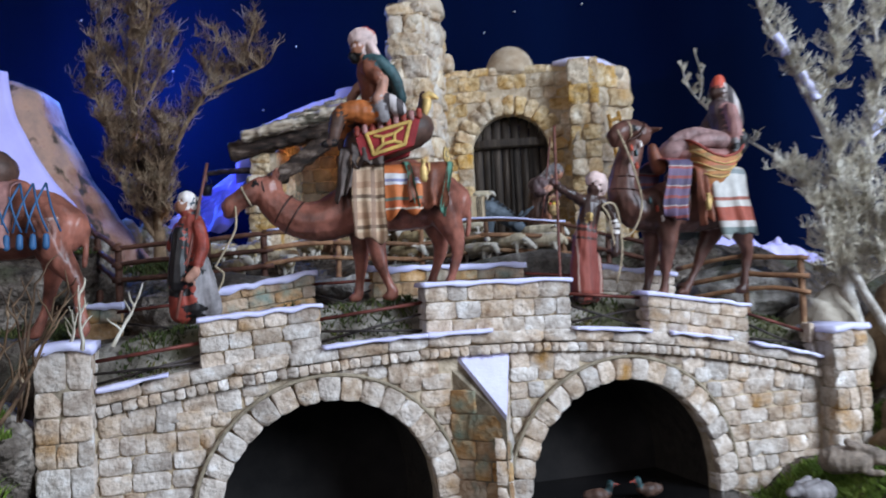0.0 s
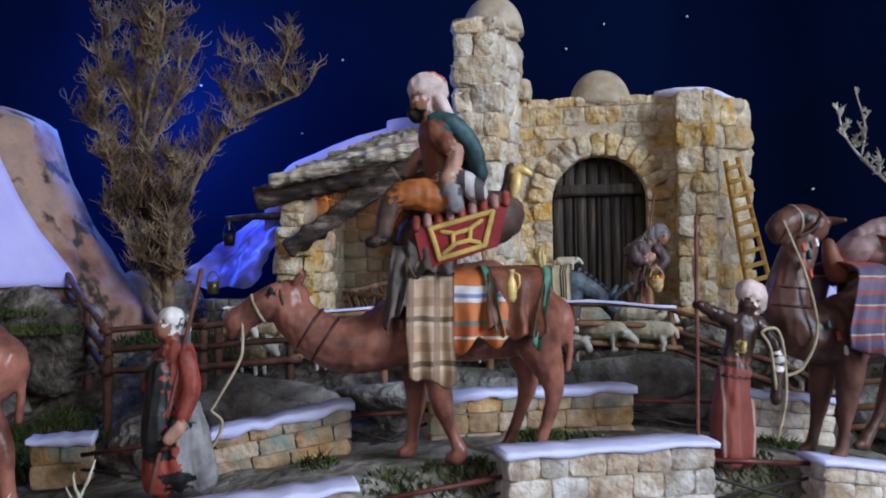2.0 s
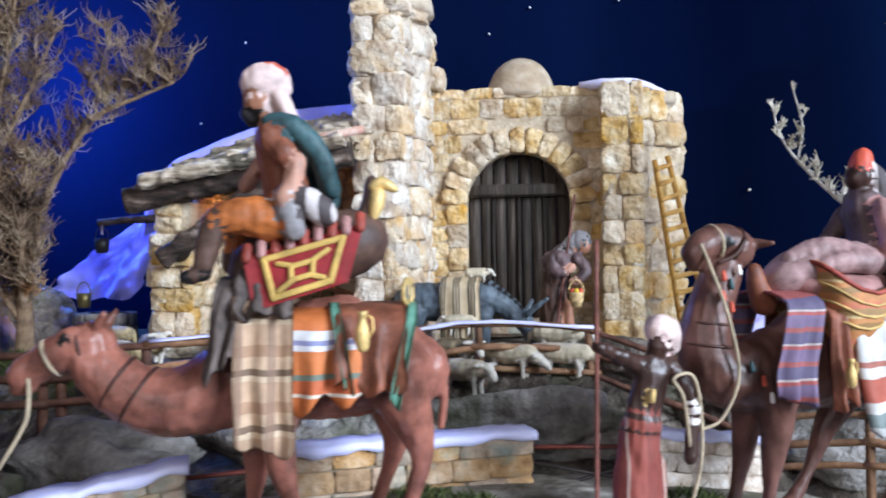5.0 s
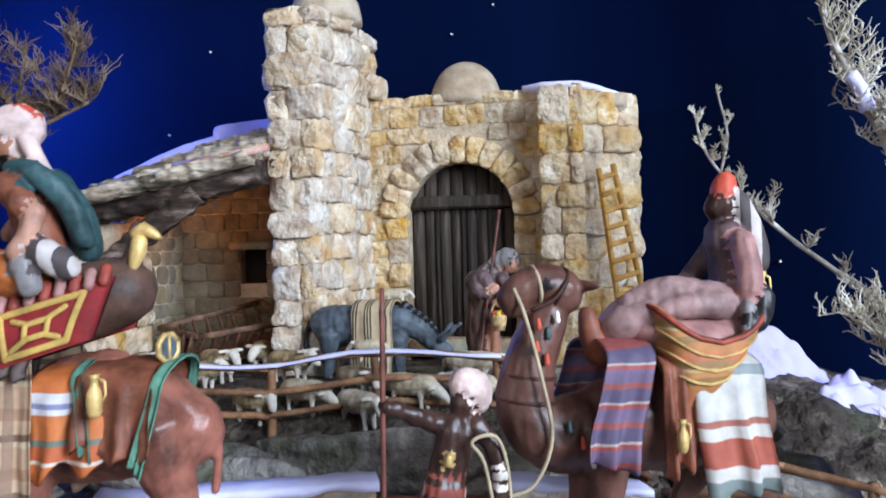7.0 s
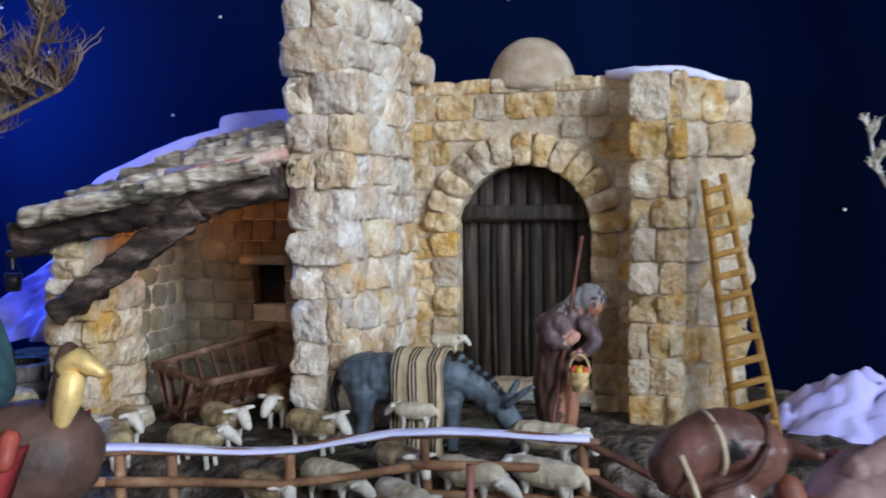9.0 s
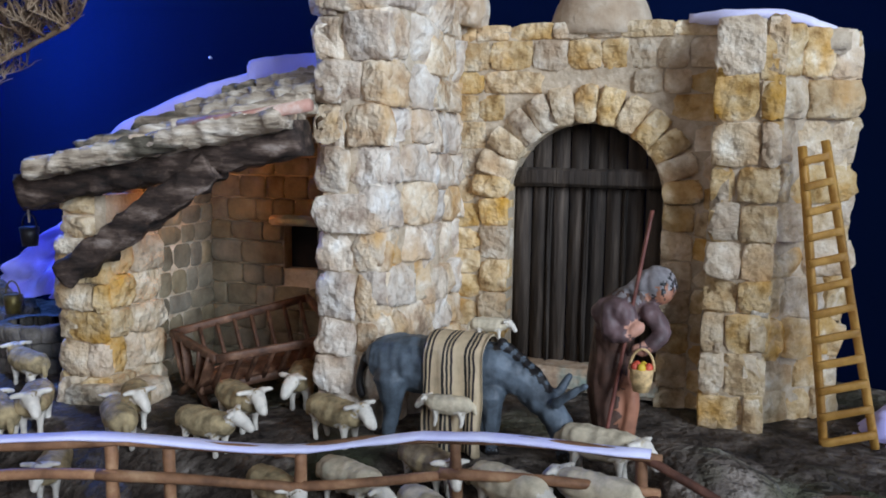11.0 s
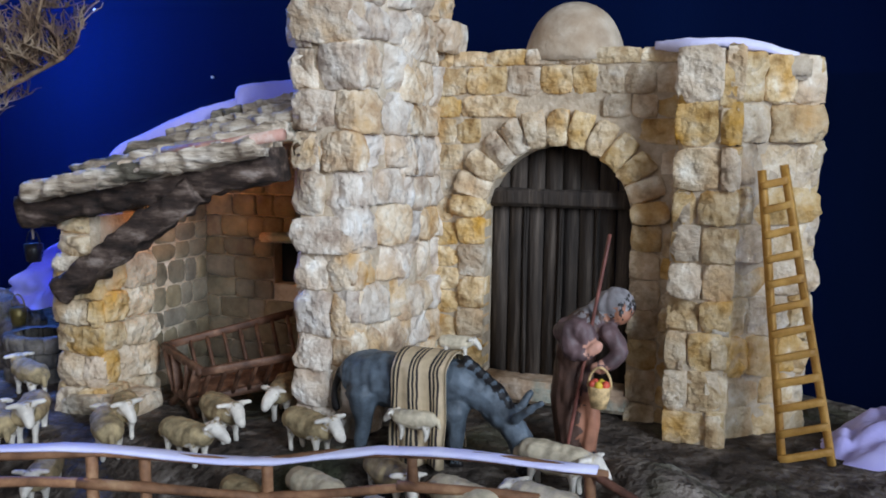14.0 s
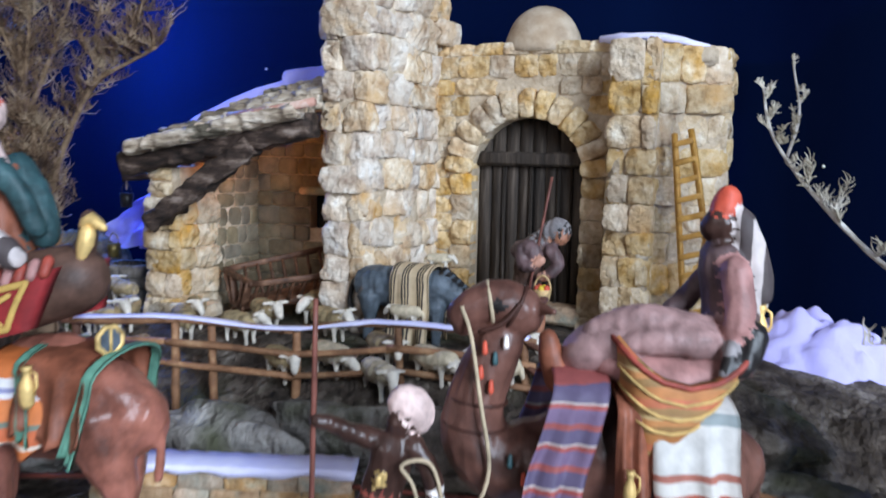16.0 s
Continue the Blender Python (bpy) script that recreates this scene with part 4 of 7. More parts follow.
        piece("snow_cap", mesh_of("snow_cap", *snow_strip([(p[0], p[1] - 0.003, p[2] + 0.0022 + 0.0012 * noise.noise(Vector((p[0] * 40, 0, 1)))) for p in P], 0.007, 0.0022, 2, 0.0012, n=1)), M_SNOW, root, "white cloth snow painted lilac for blue light")
    return root


FRONT = [(-0.150, 1.300, 0.786), (-0.055, 1.330, 0.791), (0.055, 1.368, 0.784), (0.158, 1.402, 0.795), (0.283, 1.441, 0.785)]
fence("brown twig rail fence topped with snow painted lilac for blue light", FRONT, [(-0.055, 1.330, 0.791), (-0.02, 1.343, 0.787), (0.063, 1.370, 0.784), (0.160, 1.402, 0.794), (0.277, 1.440, 0.786)], M_FENCE, snow=True)
fence("dark red twig rail fence beside the path", [(-0.150, 1.300, 0.784), (-0.255, 1.283, 0.776), (-0.366, 1.272, 0.772)], [(-0.158, 1.30, 0.788), (-0.238, 1.286, 0.782), (-0.255, 1.283, 0.785), (-0.366, 1.272, 0.780)], M_FENCE_DARK, r=0.0042)
fence("dark twig fence climbing the rock", [(-0.366, 1.272, 0.772), (-0.430, 1.330, 0.800), (-0.500, 1.390, 0.845)], [(-0.43, 1.33, 0.802), (-0.46, 1.36, 0.82), (-0.50, 1.39, 0.845)], M_FENCE_DARK, r=0.0042)
fence("brown twig fence running down the slope", [(0.283, 1.441, 0.783), (0.350, 1.415, 0.760), (0.420, 1.385, 0.735)], [(0.345, 1.416, 0.762), (0.42, 1.385, 0.737)], M_FENCE_DARK)
fence("pale twig fence behind the bridge end", [(0.440, 1.36, 0.705), (0.520, 1.32, 0.718), (0.585, 1.285, 0.712)], [(0.52, 1.32, 0.715), (0.583, 1.285, 0.716)], M_FENCE)


def ladder():
    root = thing("ladder", "honey yellow wooden ladder leaning on the house", "ladder")
    a0, a1 = Vector((0.409, 1.606, 0.742)), Vector((0.379, 1.634, 0.990))
    b0, b1 = Vector((0.446, 1.612, 0.752)), Vector((0.396, 1.636, 0.995))
    for s, e in ((a0, a1), (b0, b1)):
        piece("side_rail", mesh_of("side_rail", *rough_beam(s, e, 0.005, 0.006, 2, 10)), M_LADDER, root)
    for i in range(12):
        k = 0.05 + 0.90 * i / 11
        p, q = a0.lerp(a1, k), b0.lerp(b1, k)
        ex = (q - p) * 0.06
        piece("rung", mesh_of("rung", *rough_beam(p - ex + Vector((0, -0.004, 0)), q + ex + Vector((0, -0.004, 0)), 0.004, 0.006, i, 6)), M_LADDER, root)


ladder()

# ---- figurines: each one is a single moulded mesh ----
def paint(name, c, var=0.25, rough=0.55, scale=60, **k):
    lo = tuple(x * (1 - var) for x in c)
    hi = tuple(min(1, x * (1 + var)) for x in c)
    return material(name, [(0.35, lo), (0.65, hi)], scale=scale, rough=rough, bump=0.35, bump_scale=260, bump_dist=0.0012, spec=0.35, **k)


def stripes(name, axis, period, bands, rough=0.7, shift=0.0, cross=None):
    """Woven bands: axis x, y or z of the world, one repeat in period metres, bands (start, colour)."""
    m = bpy.data.materials.new(name)
    m.use_nodes = True
    N, L = m.node_tree.nodes, m.node_tree.links
    b = N["Principled BSDF"]
    b.inputs["Roughness"].default_value = rough
    g = N.new("ShaderNodeNewGeometry")
    wob = N.new("ShaderNodeTexNoise")
    wob.inputs["Scale"].default_value = 45
    L.new(g.outputs["Position"], wob.inputs["Vector"])
    s = N.new("ShaderNodeSeparateXYZ")
    L.new(g.outputs["Position"], s.inputs[0])
    a0 = N.new("ShaderNodeMath")
    a0.operation = "MULTIPLY_ADD"
    a0.inputs[1].default_value = 0.004
    L.new(wob.outputs["Fac"], a0.inputs[0])
    L.new(s.outputs["XYZ".index(axis.upper())], a0.inputs[2])
    a = N.new("ShaderNodeMath")
    a.operation = "MULTIPLY_ADD"
    a.inputs[1].default_value, a.inputs[2].default_value = 1 / period, shift
    L.new(a0.outputs[0], a.inputs[0])
    f = N.new("ShaderNodeMath")
    f.operation = "FRACT"
    L.new(a.outputs[0], f.inputs[0])
    r = N.new("ShaderNodeValToRGB")
    r.color_ramp.interpolation = "CONSTANT"
    while len(r.color_ramp.elements) < len(bands):
        r.color_ramp.elements.new(0.5)
    for e, (p, c) in zip(r.color_ramp.elements, bands):
        e.position, e.color = p, (*c, 1)
    L.new(f.outputs[0], r.inputs["Fac"])
    n = N.new("ShaderNodeTexNoise")
    n.inputs["Scale"].default_value = 120
    n.inputs["Detail"].default_value = 5
    L.new(g.outputs["Position"], n.inputs["Vector"])
    hs = N.new("ShaderNodeHueSaturation")
    mr = N.new("ShaderNodeMapRange")
    mr.inputs["To Min"].default_value, mr.inputs["To Max"].default_value = 0.65, 1.35
    L.new(n.outputs["Fac"], mr.inputs["Value"])
    L.new(mr.outputs[0], hs.inputs["Value"])
    col = r.outputs["Color"]
    if cross:
        # threads of a second colour across the bands: axis, repeat, width, colour
        c1 = N.new("ShaderNodeMath")
        c1.operation = "MULTIPLY"
        c1.inputs[1].default_value = 1 / cross[1]
        L.new(s.outputs["XYZ".index(cross[0].upper())], c1.inputs[0])
        c2 = N.new("ShaderNodeMath")
        c2.operation = "FRACT"
        L.new(c1.outputs[0], c2.inputs[0])
        c3 = N.new("ShaderNodeMath")
        c3.operation = "LESS_THAN"
        c3.inputs[1].default_value = cross[2]
        L.new(c2.outputs[0], c3.inputs[0])
        c4 = N.new("ShaderNodeMath")
        c4.operation = "MULTIPLY"
        c4.inputs[1].default_value = 0.75
        L.new(c3.outputs[0], c4.inputs[0])
        mx = N.new("ShaderNodeMix")
        mx.data_type = "RGBA"
        mx.inputs[7].default_value = (*cross[3], 1)
        L.new(c4.outputs[0], mx.inputs[0])
        L.new(col, mx.inputs[6])
        col = mx.outputs[2]
    L.new(col, hs.inputs["Color"])
    L.new(hs.outputs["Color"], b.inputs["Base Color"])
    bp = N.new("ShaderNodeBump")
    bp.inputs["Strength"].default_value, bp.inputs["Distance"].default_value = 0.5, 0.001
    L.new(n.outputs["Fac"], bp.inputs["Height"])
    L.new(bp.outputs["Normal"], b.inputs["Normal"])
    return m


F_CAMEL = paint("camel_brown", (0.245, 0.090, 0.062), 0.6, 0.34, 30)
F_CAMEL_DARK = paint("camel_dark_brown", (0.105, 0.046, 0.034), 0.55, 0.40, 30)
F_STRAP = paint("dark_strap", (0.05, 0.018, 0.012))
F_SKIN = paint("painted_skin_brown", (0.30, 0.13, 0.075))
F_SKIN_PALE = paint("painted_skin_pale", (0.42, 0.215, 0.15))
F_SKIN_DARK = paint("painted_skin_dark", (0.045, 0.022, 0.017), 0.4, 0.32)
F_TURBAN = paint("turban_pink_white", (0.62, 0.46, 0.42), 0.3)
F_WHITE = paint("painted_white", (0.70, 0.64, 0.60), 0.25)
F_RUST = paint("rust_tunic", (0.20, 0.065, 0.035), 0.4)
F_TEAL = paint("teal_cape", (0.028, 0.068, 0.074), 0.5)
F_ORANGE = paint("orange_cloth", (0.40, 0.115, 0.028), 0.3)
F_BROWN = paint("brown_robe", (0.085, 0.045, 0.032), 0.45)
F_RED = paint("red_robe", (0.25, 0.045, 0.030), 0.45)
F_FEZ = paint("red_cap", (0.50, 0.075, 0.04), 0.25)
F_MAUVE = paint("mauve_robe", (0.095, 0.058, 0.058), 0.4)
F_OCHRE = paint("ochre_thread", (0.50, 0.33, 0.12), 0.3, 0.8)
F_MAUVE_PALE = paint("dusky_mauve", (0.29, 0.175, 0.165), 0.35)
F_PINK = paint("pink_cushion", (0.33, 0.165, 0.15), 0.3)
F_GREY = paint("grey_cloth", (0.22, 0.20, 0.20), 0.4)
F_GREYBLUE = paint("donkey_grey", (0.085, 0.105, 0.125), 0.5, 0.5)
F_BLACK = paint("painted_black", (0.014, 0.012, 0.012), 0.4, 0.4)
F_GOLD = paint("dull_gold", (0.64, 0.44, 0.17), 0.45, 0.5, metallic=0.3)
F_WOOL = paint("wool_cream", (0.34, 0.258, 0.138), 0.45, 0.8, 90)
F_WOOL_PALE = paint("wool_pale", (0.52, 0.44, 0.31), 0.3, 0.8, 90)
F_FLEECE = paint("sheep_face_white", (0.66, 0.60, 0.51), 0.25, 0.6)
F_ROPE = paint("rope", (0.42, 0.33, 0.22), 0.35, 0.8)
F_BLUE = paint("blue_net", (0.035, 0.11, 0.24), 0.3)
F_UMBER = paint("umber_cloth", (0.10, 0.075, 0.065), 0.45, 0.75)
F_FUR = paint("rabbit_fur", (0.24, 0.19, 0.15), 0.45, 0.8, 90)
F_BASKET = paint("wicker", (0.50, 0.34, 0.16), 0.4, 0.7, 200)
F_BRASS = paint("dark_brass", (0.16, 0.12, 0.04), 0.5, 0.35, metallic=0.6)
W_PLAID = stripes("tan_plaid", "z", 0.034, [(0.0, (0.46, 0.30, 0.19)), (0.36, (0.56, 0.42, 0.28)), (0.46, (0.17, 0.105, 0.065)), (0.58, (0.50, 0.34, 0.22)), (0.80, (0.36, 0.21, 0.125))], cross=("x", 0.019, 0.22, (0.20, 0.115, 0.075)))
W_RED_STRIPE = stripes("orange_red_stripes", "z", 0.056, [(0.0, (0.50, 0.13, 0.03)), (0.12, (0.60, 0.50, 0.40)), (0.16, (0.45, 0.10, 0.03)), (0.30, (0.14, 0.16, 0.12)), (0.36, (0.52, 0.15, 0.04)), (0.62, (0.62, 0.60, 0.62)), (0.68, (0.22, 0.22, 0.36)), (0.74, (0.60, 0.58, 0.58)), (0.84, (0.52, 0.14, 0.035))], shift=0.12)
W_RUG = stripes("donkey_rug", "x", 0.0175, [(0.0, (0.55, 0.42, 0.26)), (0.30, (0.02, 0.018, 0.016)), (0.42, (0.50, 0.38, 0.24)), (0.5, (0.02, 0.018, 0.016)), (0.60, (0.45, 0.34, 0.20)), (0.68, (0.03, 0.02, 0.02)), (0.78, (0.56, 0.43, 0.27))])
W_BASKET = stripes("striped_basket", "z", 0.026, [(0.0, (0.40, 0.16, 0.05)), (0.25, (0.25, 0.14, 0.05)), (0.42, (0.46, 0.20, 0.07)), (0.56, (0.52, 0.37, 0.17)), (0.63, (0.28, 0.16, 0.06)), (0.82, (0.44, 0.13, 0.06))])
W_PURPLE = stripes("purple_red_bands", "z", 0.024, [(0.0, (0.13, 0.085, 0.15)), (0.35, (0.27, 0.055, 0.05)), (0.46, (0.36, 0.30, 0.28)), (0.52, (0.085, 0.065, 0.12)), (0.85, (0.25, 0.06, 0.055))])
W_WHITERED = stripes("white_red_bands", "z", 0.100, [(0.0, (0.15, 0.18, 0.17)), (0.09, (0.48, 0.45, 0.42)), (0.17, (0.33, 0.075, 0.045)), (0.34, (0.50, 0.47, 0.43)), (0.42, (0.30, 0.10, 0.07)), (0.46, (0.50, 0.48, 0.45)), (0.74, (0.20, 0.23, 0.23)), (0.80, (0.46, 0.45, 0.43))], shift=0.57)
W_SKIRT = stripes("red_skirt", "x", 0.026, [(0.0, (0.27, 0.060, 0.04)), (0.35, (0.20, 0.04, 0.028)), (0.8, (0.40, 0.26, 0.21)), (0.88, (0.24, 0.05, 0.035))])
W_STRIPE_BW = stripes("black_white_robe", "x", 0.014, [(0.0, (0.50, 0.44, 0.42)), (0.5, (0.06, 0.045, 0.045))])


def chain_mesh(pts, sides=12, squash=None):
    P = [Vector(p[:3]) for p in pts]
    R = [p[3] for p in pts]
    d0 = (P[0] - P[1]).normalized()
    d1 = (P[-1] - P[-2]).normalized()
    full = [(*(P[0] + d0 * R[0] * 0.92), R[0] * 0.3), (*(P[0] + d0 * R[0] * 0.6), R[0] * 0.76)] + [(*p, r) for p, r in zip(P, R)] + [(*(P[-1] + d1 * R[-1] * 0.6), R[-1] * 0.76), (*(P[-1] + d1 * R[-1] * 0.92), R[-1] * 0.3)]
    v, f = tube(full, sides)
    if squash:
        ax, k = Vector(squash[0]).normalized(), squash[1]
        for i, q in enumerate(v):
            c = Vector(full[i // sides][:3])
            o = q - c
            v[i] = c + o - ax * o.dot(ax) * (1 - k)
    return v, f


def figure(name, chains, label, category, voxel=0.0016, m=None, group="", fold=0.0012):
    """chains: (material, points (x, y, z, r), optional squash). All are fused into one skin; each part of it keeps its paint."""
    mats, owner, chunks = [], [], []
    for ch in chains:
        mt, pts = ch[0], ch[1]
        if len(pts) > 2:
            pts = spline(pts, 3)
        v, f = chain_mesh(pts, 12, ch[2] if len(ch) > 2 else None)
        if mt not in mats:
            mats.append(mt)
        owner += [mats.index(mt)] * len(v)
        chunks.append((v, f))
    V, Fc = join(*chunks)
    tmp = bpy.data.objects.new("tmp", mesh_of("tmp", V, Fc))
    scene.collection.objects.link(tmp)
    md = tmp.modifiers.new("r", "REMESH")
    md.mode, md.voxel_size = "VOXEL", voxel
    sm = tmp.modifiers.new("s", "SMOOTH")
    sm.factor, sm.iterations = 0.5, 3
    dg = bpy.context.evaluated_depsgraph_get()
    dg.update()
    me = bpy.data.meshes.new_from_object(tmp.evaluated_get(dg))
    old = tmp.data
    bpy.data.objects.remove(tmp)
    bpy.data.meshes.remove(old)
    me.name = name
    me.materials.clear()
    for mt in mats:
        me.materials.append(mt)
    n = len(me.vertices)
    co = np.empty(n * 3, np.float32)
    me.vertices.foreach_get("co", co)
    co = co.reshape(-1, 3)
    src = np.array([tuple(q) for q in V], np.float32)
    own = np.array(owner)
    near = np.empty(n, int)
    for i in range(0, n, 2000):
        d = ((co[i:i + 2000, None, :] - src[None, :, :]) ** 2).sum(2)
        near[i:i + 2000] = own[d.argmin(1)]
    for p in me.polygons:
        p.material_index = int(near[p.vertices[0]])
        p.use_smooth = True
    if fold:
        nr = np.empty(n * 3, np.float32)
        me.vertices.foreach_get("normal", nr)
        nr = nr.reshape(-1, 3)
        for i in range(n):
            x, y, z = (float(q) for q in co[i])
            k = noise.noise(Vector((x * 190, y * 190, z * 45))) + 0.6 * noise.noise(Vector((x * 90, y * 90, z * 60 + 5)))
            co[i] += nr[i] * fold * k
        me.vertices.foreach_set("co", co.reshape(-1))
        me.update()
    ob = new(name, me)
    if m is not None:
        ob.matrix_world = m
    return tagged(ob, label, category, group)


def drape(name, x0, x1, zt, zb, hw, mat, label, category, M, seed=0, flare=0.006, top=True, nx=16, zb_far=None, slant=0.0, parent=None):
    """A cloth hung over a back: down one side, over, and down the other; x along the animal, y across."""
    verts, faces = [], []
    prof = []
    zf = zb if zb_far is None else zb_far
    for k in range(9):
        t = k / 8
        prof.append((-hw - flare * (1 - t) ** 2, zb + (zt - 0.012 - zb) * t))
    for k in range(1, 8):
        a = math.pi * k / 8
        prof.append((-hw * math.cos(a), zt - 0.012 + 0.012 * math.sin(a)))
    for k in range(9):
        t = k / 8
        prof.append((hw + flare * t ** 2, zt - 0.012 + (zf - zt + 0.012) * t))
    for layer in (0, 1):
        for i in range(nx + 1):
            s = i / nx
            for j, (y, z) in enumerate(prof):
                hang = 1 - min(1, max(0, (z - min(zb, zf)) / (zt - min(zb, zf))))
                w = 0.0040 * hang * math.sin(s * 13 + seed + 1.5 * noise.noise(Vector((s * 3, seed, 2)))) + 0.0030 * hang * noise.noise(Vector((s * 9, j * 0.2, seed + 4))) + 0.0016 * noise.noise(Vector((s * 4, j * 0.4, seed)))
                x = x0 + (x1 - x0) * (s + 0.03 * hang * math.sin(seed + j)) + slant * hang
                sg = -1 if y < 0 else 1
                verts.append((x, y + sg * w - (0.0018 * sg if layer else 0), z - (0.0018 if layer else 0) + 0.010 * hang * noise.noise(Vector((s * 3.3, seed, 1))) - 0.010 * hang * s * math.sin(seed)))
    w = len(prof)
    n = (nx + 1) * w
    for i in range(nx):
        for j in range(w - 1):
            a = i * w + j
            faces.append((a, a + 1, a + w + 1, a + w))
            faces.append((n + a, n + a + w, n + a + w + 1, n + a + 1))
        for j in (0, w - 1):
            a = i * w + j
            faces.append((a, a + w, n + a + w, n + a))
    for i in (0, nx):
        for j in range(w - 1):
            a = i * w + j
            faces.append((a, n + a, n + a + 1, a + 1))
    ob = piece(name, mesh_of(name, verts, faces), mat, parent, label if parent else "", M)
    return ob if parent else tagged(ob, label, category)


def camel(neck, head, front, rear, mat, label, M, ear=(0.005, 0.012, 0.020, 0.004)):
    ch = [(mat, [(-0.060, 0, 0.106, 0.026), (-0.03, 0, 0.110, 0.033), (0.005, 0, 0.112, 0.035), (0.035, 0, 0.114, 0.034), (0.056, 0, 0.108, 0.026)], ((0, 1, 0), 0.82)),
          (mat, [(-0.015, 0, 0.135, 0.020), (0.012, 0, 0.142, 0.018)]),
          (mat, neck), (mat, head)]
    hx, hy, hz, hr = head[0]
    for s in (-1, 1):
        ch.append((mat, [(hx + ear[0], s * 0.010, hz + ear[1], 0.0036), (hx + ear[0] + 0.005, s * (0.010 + ear[3]), hz + ear[2], 0.0024)]))
        ch.append((mat, [(hx - 0.010, s * 0.0085, hz + 0.008, 0.0050), (hx - 0.016, s * 0.0080, hz + 0.006, 0.0040)]))
        ch.append((F_BLACK, [(hx - 0.012, s * 0.0125, hz + 0.006, 0.0022), (hx - 0.015, s * 0.0120, hz + 0.0055, 0.0020)]))
    ex, ey, ez, er = head[-1]
    ch.append((mat, [(ex + 0.004, 0, ez - 0.007, 0.0062), (ex - 0.003, 0, ez - 0.009, 0.0050)]))
    for x, y, fx, kx in front:
        ch.append((mat, [(x, y, 0.092, 0.0165), (x, y, 0.072, 0.012), (kx, y, 0.045, 0.0084), ((kx + fx) / 2, y, 0.024, 0.0050), (fx, y, 0.008, 0.0056)]))
        ch.append((mat, [(fx - 0.002, y, 0.0045, 0.0064), (fx - 0.008, y, 0.0035, 0.0050)]))
    for x, y, fx, kx in rear:
        ch.append((mat, [(x - 0.004, y * 0.8, 0.110, 0.025), (x + 0.004, y, 0.086, 0.0170), (kx + 0.004, y, 0.056, 0.0084), ((kx + fx) / 2 + 0.002, y, 0.028, 0.0050), (fx, y, 0.008, 0.0056)]))
        ch.append((mat, [(fx - 0.002, y, 0.0045, 0.0064), (fx - 0.008, y, 0.0035, 0.0050)]))
    ch.append((mat, [(0.072, 0, 0.118, 0.004), (0.077, 0, 0.095, 0.003), (0.074, 0, 0.07, 0.0035)]))
    bands = []
    for q0, q1, f, grow, nm, mt in ((neck[2], neck[3], 0.2, 1.0, "neck_band", F_STRAP), (neck[2], neck[3], 0.75, 1.0, "neck_band", F_STRAP), (head[1], head[2], 0.5, 1.0, "nose_band", F_ROPE), (head[0], head[1], 0.3, 1.0, "brow_band", F_STRAP)):
        A, B = Vector(q0[:3]), Vector(q1[:3])
        c, d, r = A.lerp(B, f), (B - A).normalized(), (q0[3] * (1 - f) + q1[3] * f) * 0.97
        e = d.cross(Vector((0, 1, 0))).normalized()
        bands.append((nm, [(*(c + (Vector((0, 1, 0)) * math.cos(w) + e * math.sin(w)) * r), 0.0013) for w in [2 * math.pi * i / 24 for i in range(25)]], mt))
    halter = thing("camel_halter", "dark leather halter and neck bands on a camel", "halter", "camel halters")
    halter.matrix_world = M
    for nm, ring, mt in bands:
        piece(nm, mesh_of(nm, *tube(ring, 6, cap=False)), mt, halter, m=M)
    return figure("camel_figurine", ch, label, "camel figurine", 0.0019, M, "caravan camels", 0.0009)


# camel with the carpet saddle
C1 = pose(0.083, 1.072, 0.684, 0, 0, 13)
camel([(-0.055, 0, 0.106, 0.029), (-0.085, 0, 0.093, 0.024), (-0.115, 0, 0.094, 0.0210), (-0.138, 0, 0.109, 0.0185), (-0.150, 0, 0.124, 0.016)],
      [(-0.147, 0, 0.130, 0.0155), (-0.164, 0, 0.126, 0.0138), (-0.180, 0, 0.118, 0.0112), (-0.190, 0, 0.112, 0.0105)],
      [(-0.048, 0.014, -0.052, -0.048), (-0.032, -0.014, -0.014, -0.028)], [(0.046, -0.015, 0.046, 0.056), (0.036, 0.016, 0.028, 0.040)], F_CAMEL,
      "glossy brown camel figurine striding with lowered neck", C1)
drape("saddle_blanket", -0.056, -0.020, 0.170, 0.072, 0.035, W_PLAID, "tan and brown plaid cloth over the camel", "blanket", C1, 1)
drape("saddle_blanket", -0.022, 0.024, 0.152, 0.091, 0.0355, W_RED_STRIPE, "orange red striped cloth with white band", "blanket", C1, 4)
drape("saddle_blanket", 0.006, 0.050, 0.154, 0.106, 0.0368, F_RUST, "rust red cloth on the camel's rump", "blanket", C1, 7, slant=-0.002)
drape("saddle_blanket", -0.054, -0.020, 0.178, 0.152, 0.036, F_UMBER, "dark umber cloth under the saddle bag", "blanket", C1, 9)


W_GREEN = paint("sea_green_trim", (0.10, 0.24, 0.17), 0.3, 0.7)
drape("cloth_trim", 0.002, 0.008, 0.155, 0.104, 0.0378, W_GREEN, "sea green trim of the rump cloth", "trim", C1, 7, slant=0.009, nx=4)
drape("cloth_trim", 0.052, 0.058, 0.154, 0.098, 0.0374, W_GREEN, "sea green trim of the rump cloth", "trim", C1, 8, slant=-0.014, nx=4)
drape("saddle_blanket", -0.066, -0.044, 0.172, 0.112, 0.0345, F_UMBER, "dark umber wool cloth on the camel's shoulder", "blanket", C1, 11, slant=-0.008)


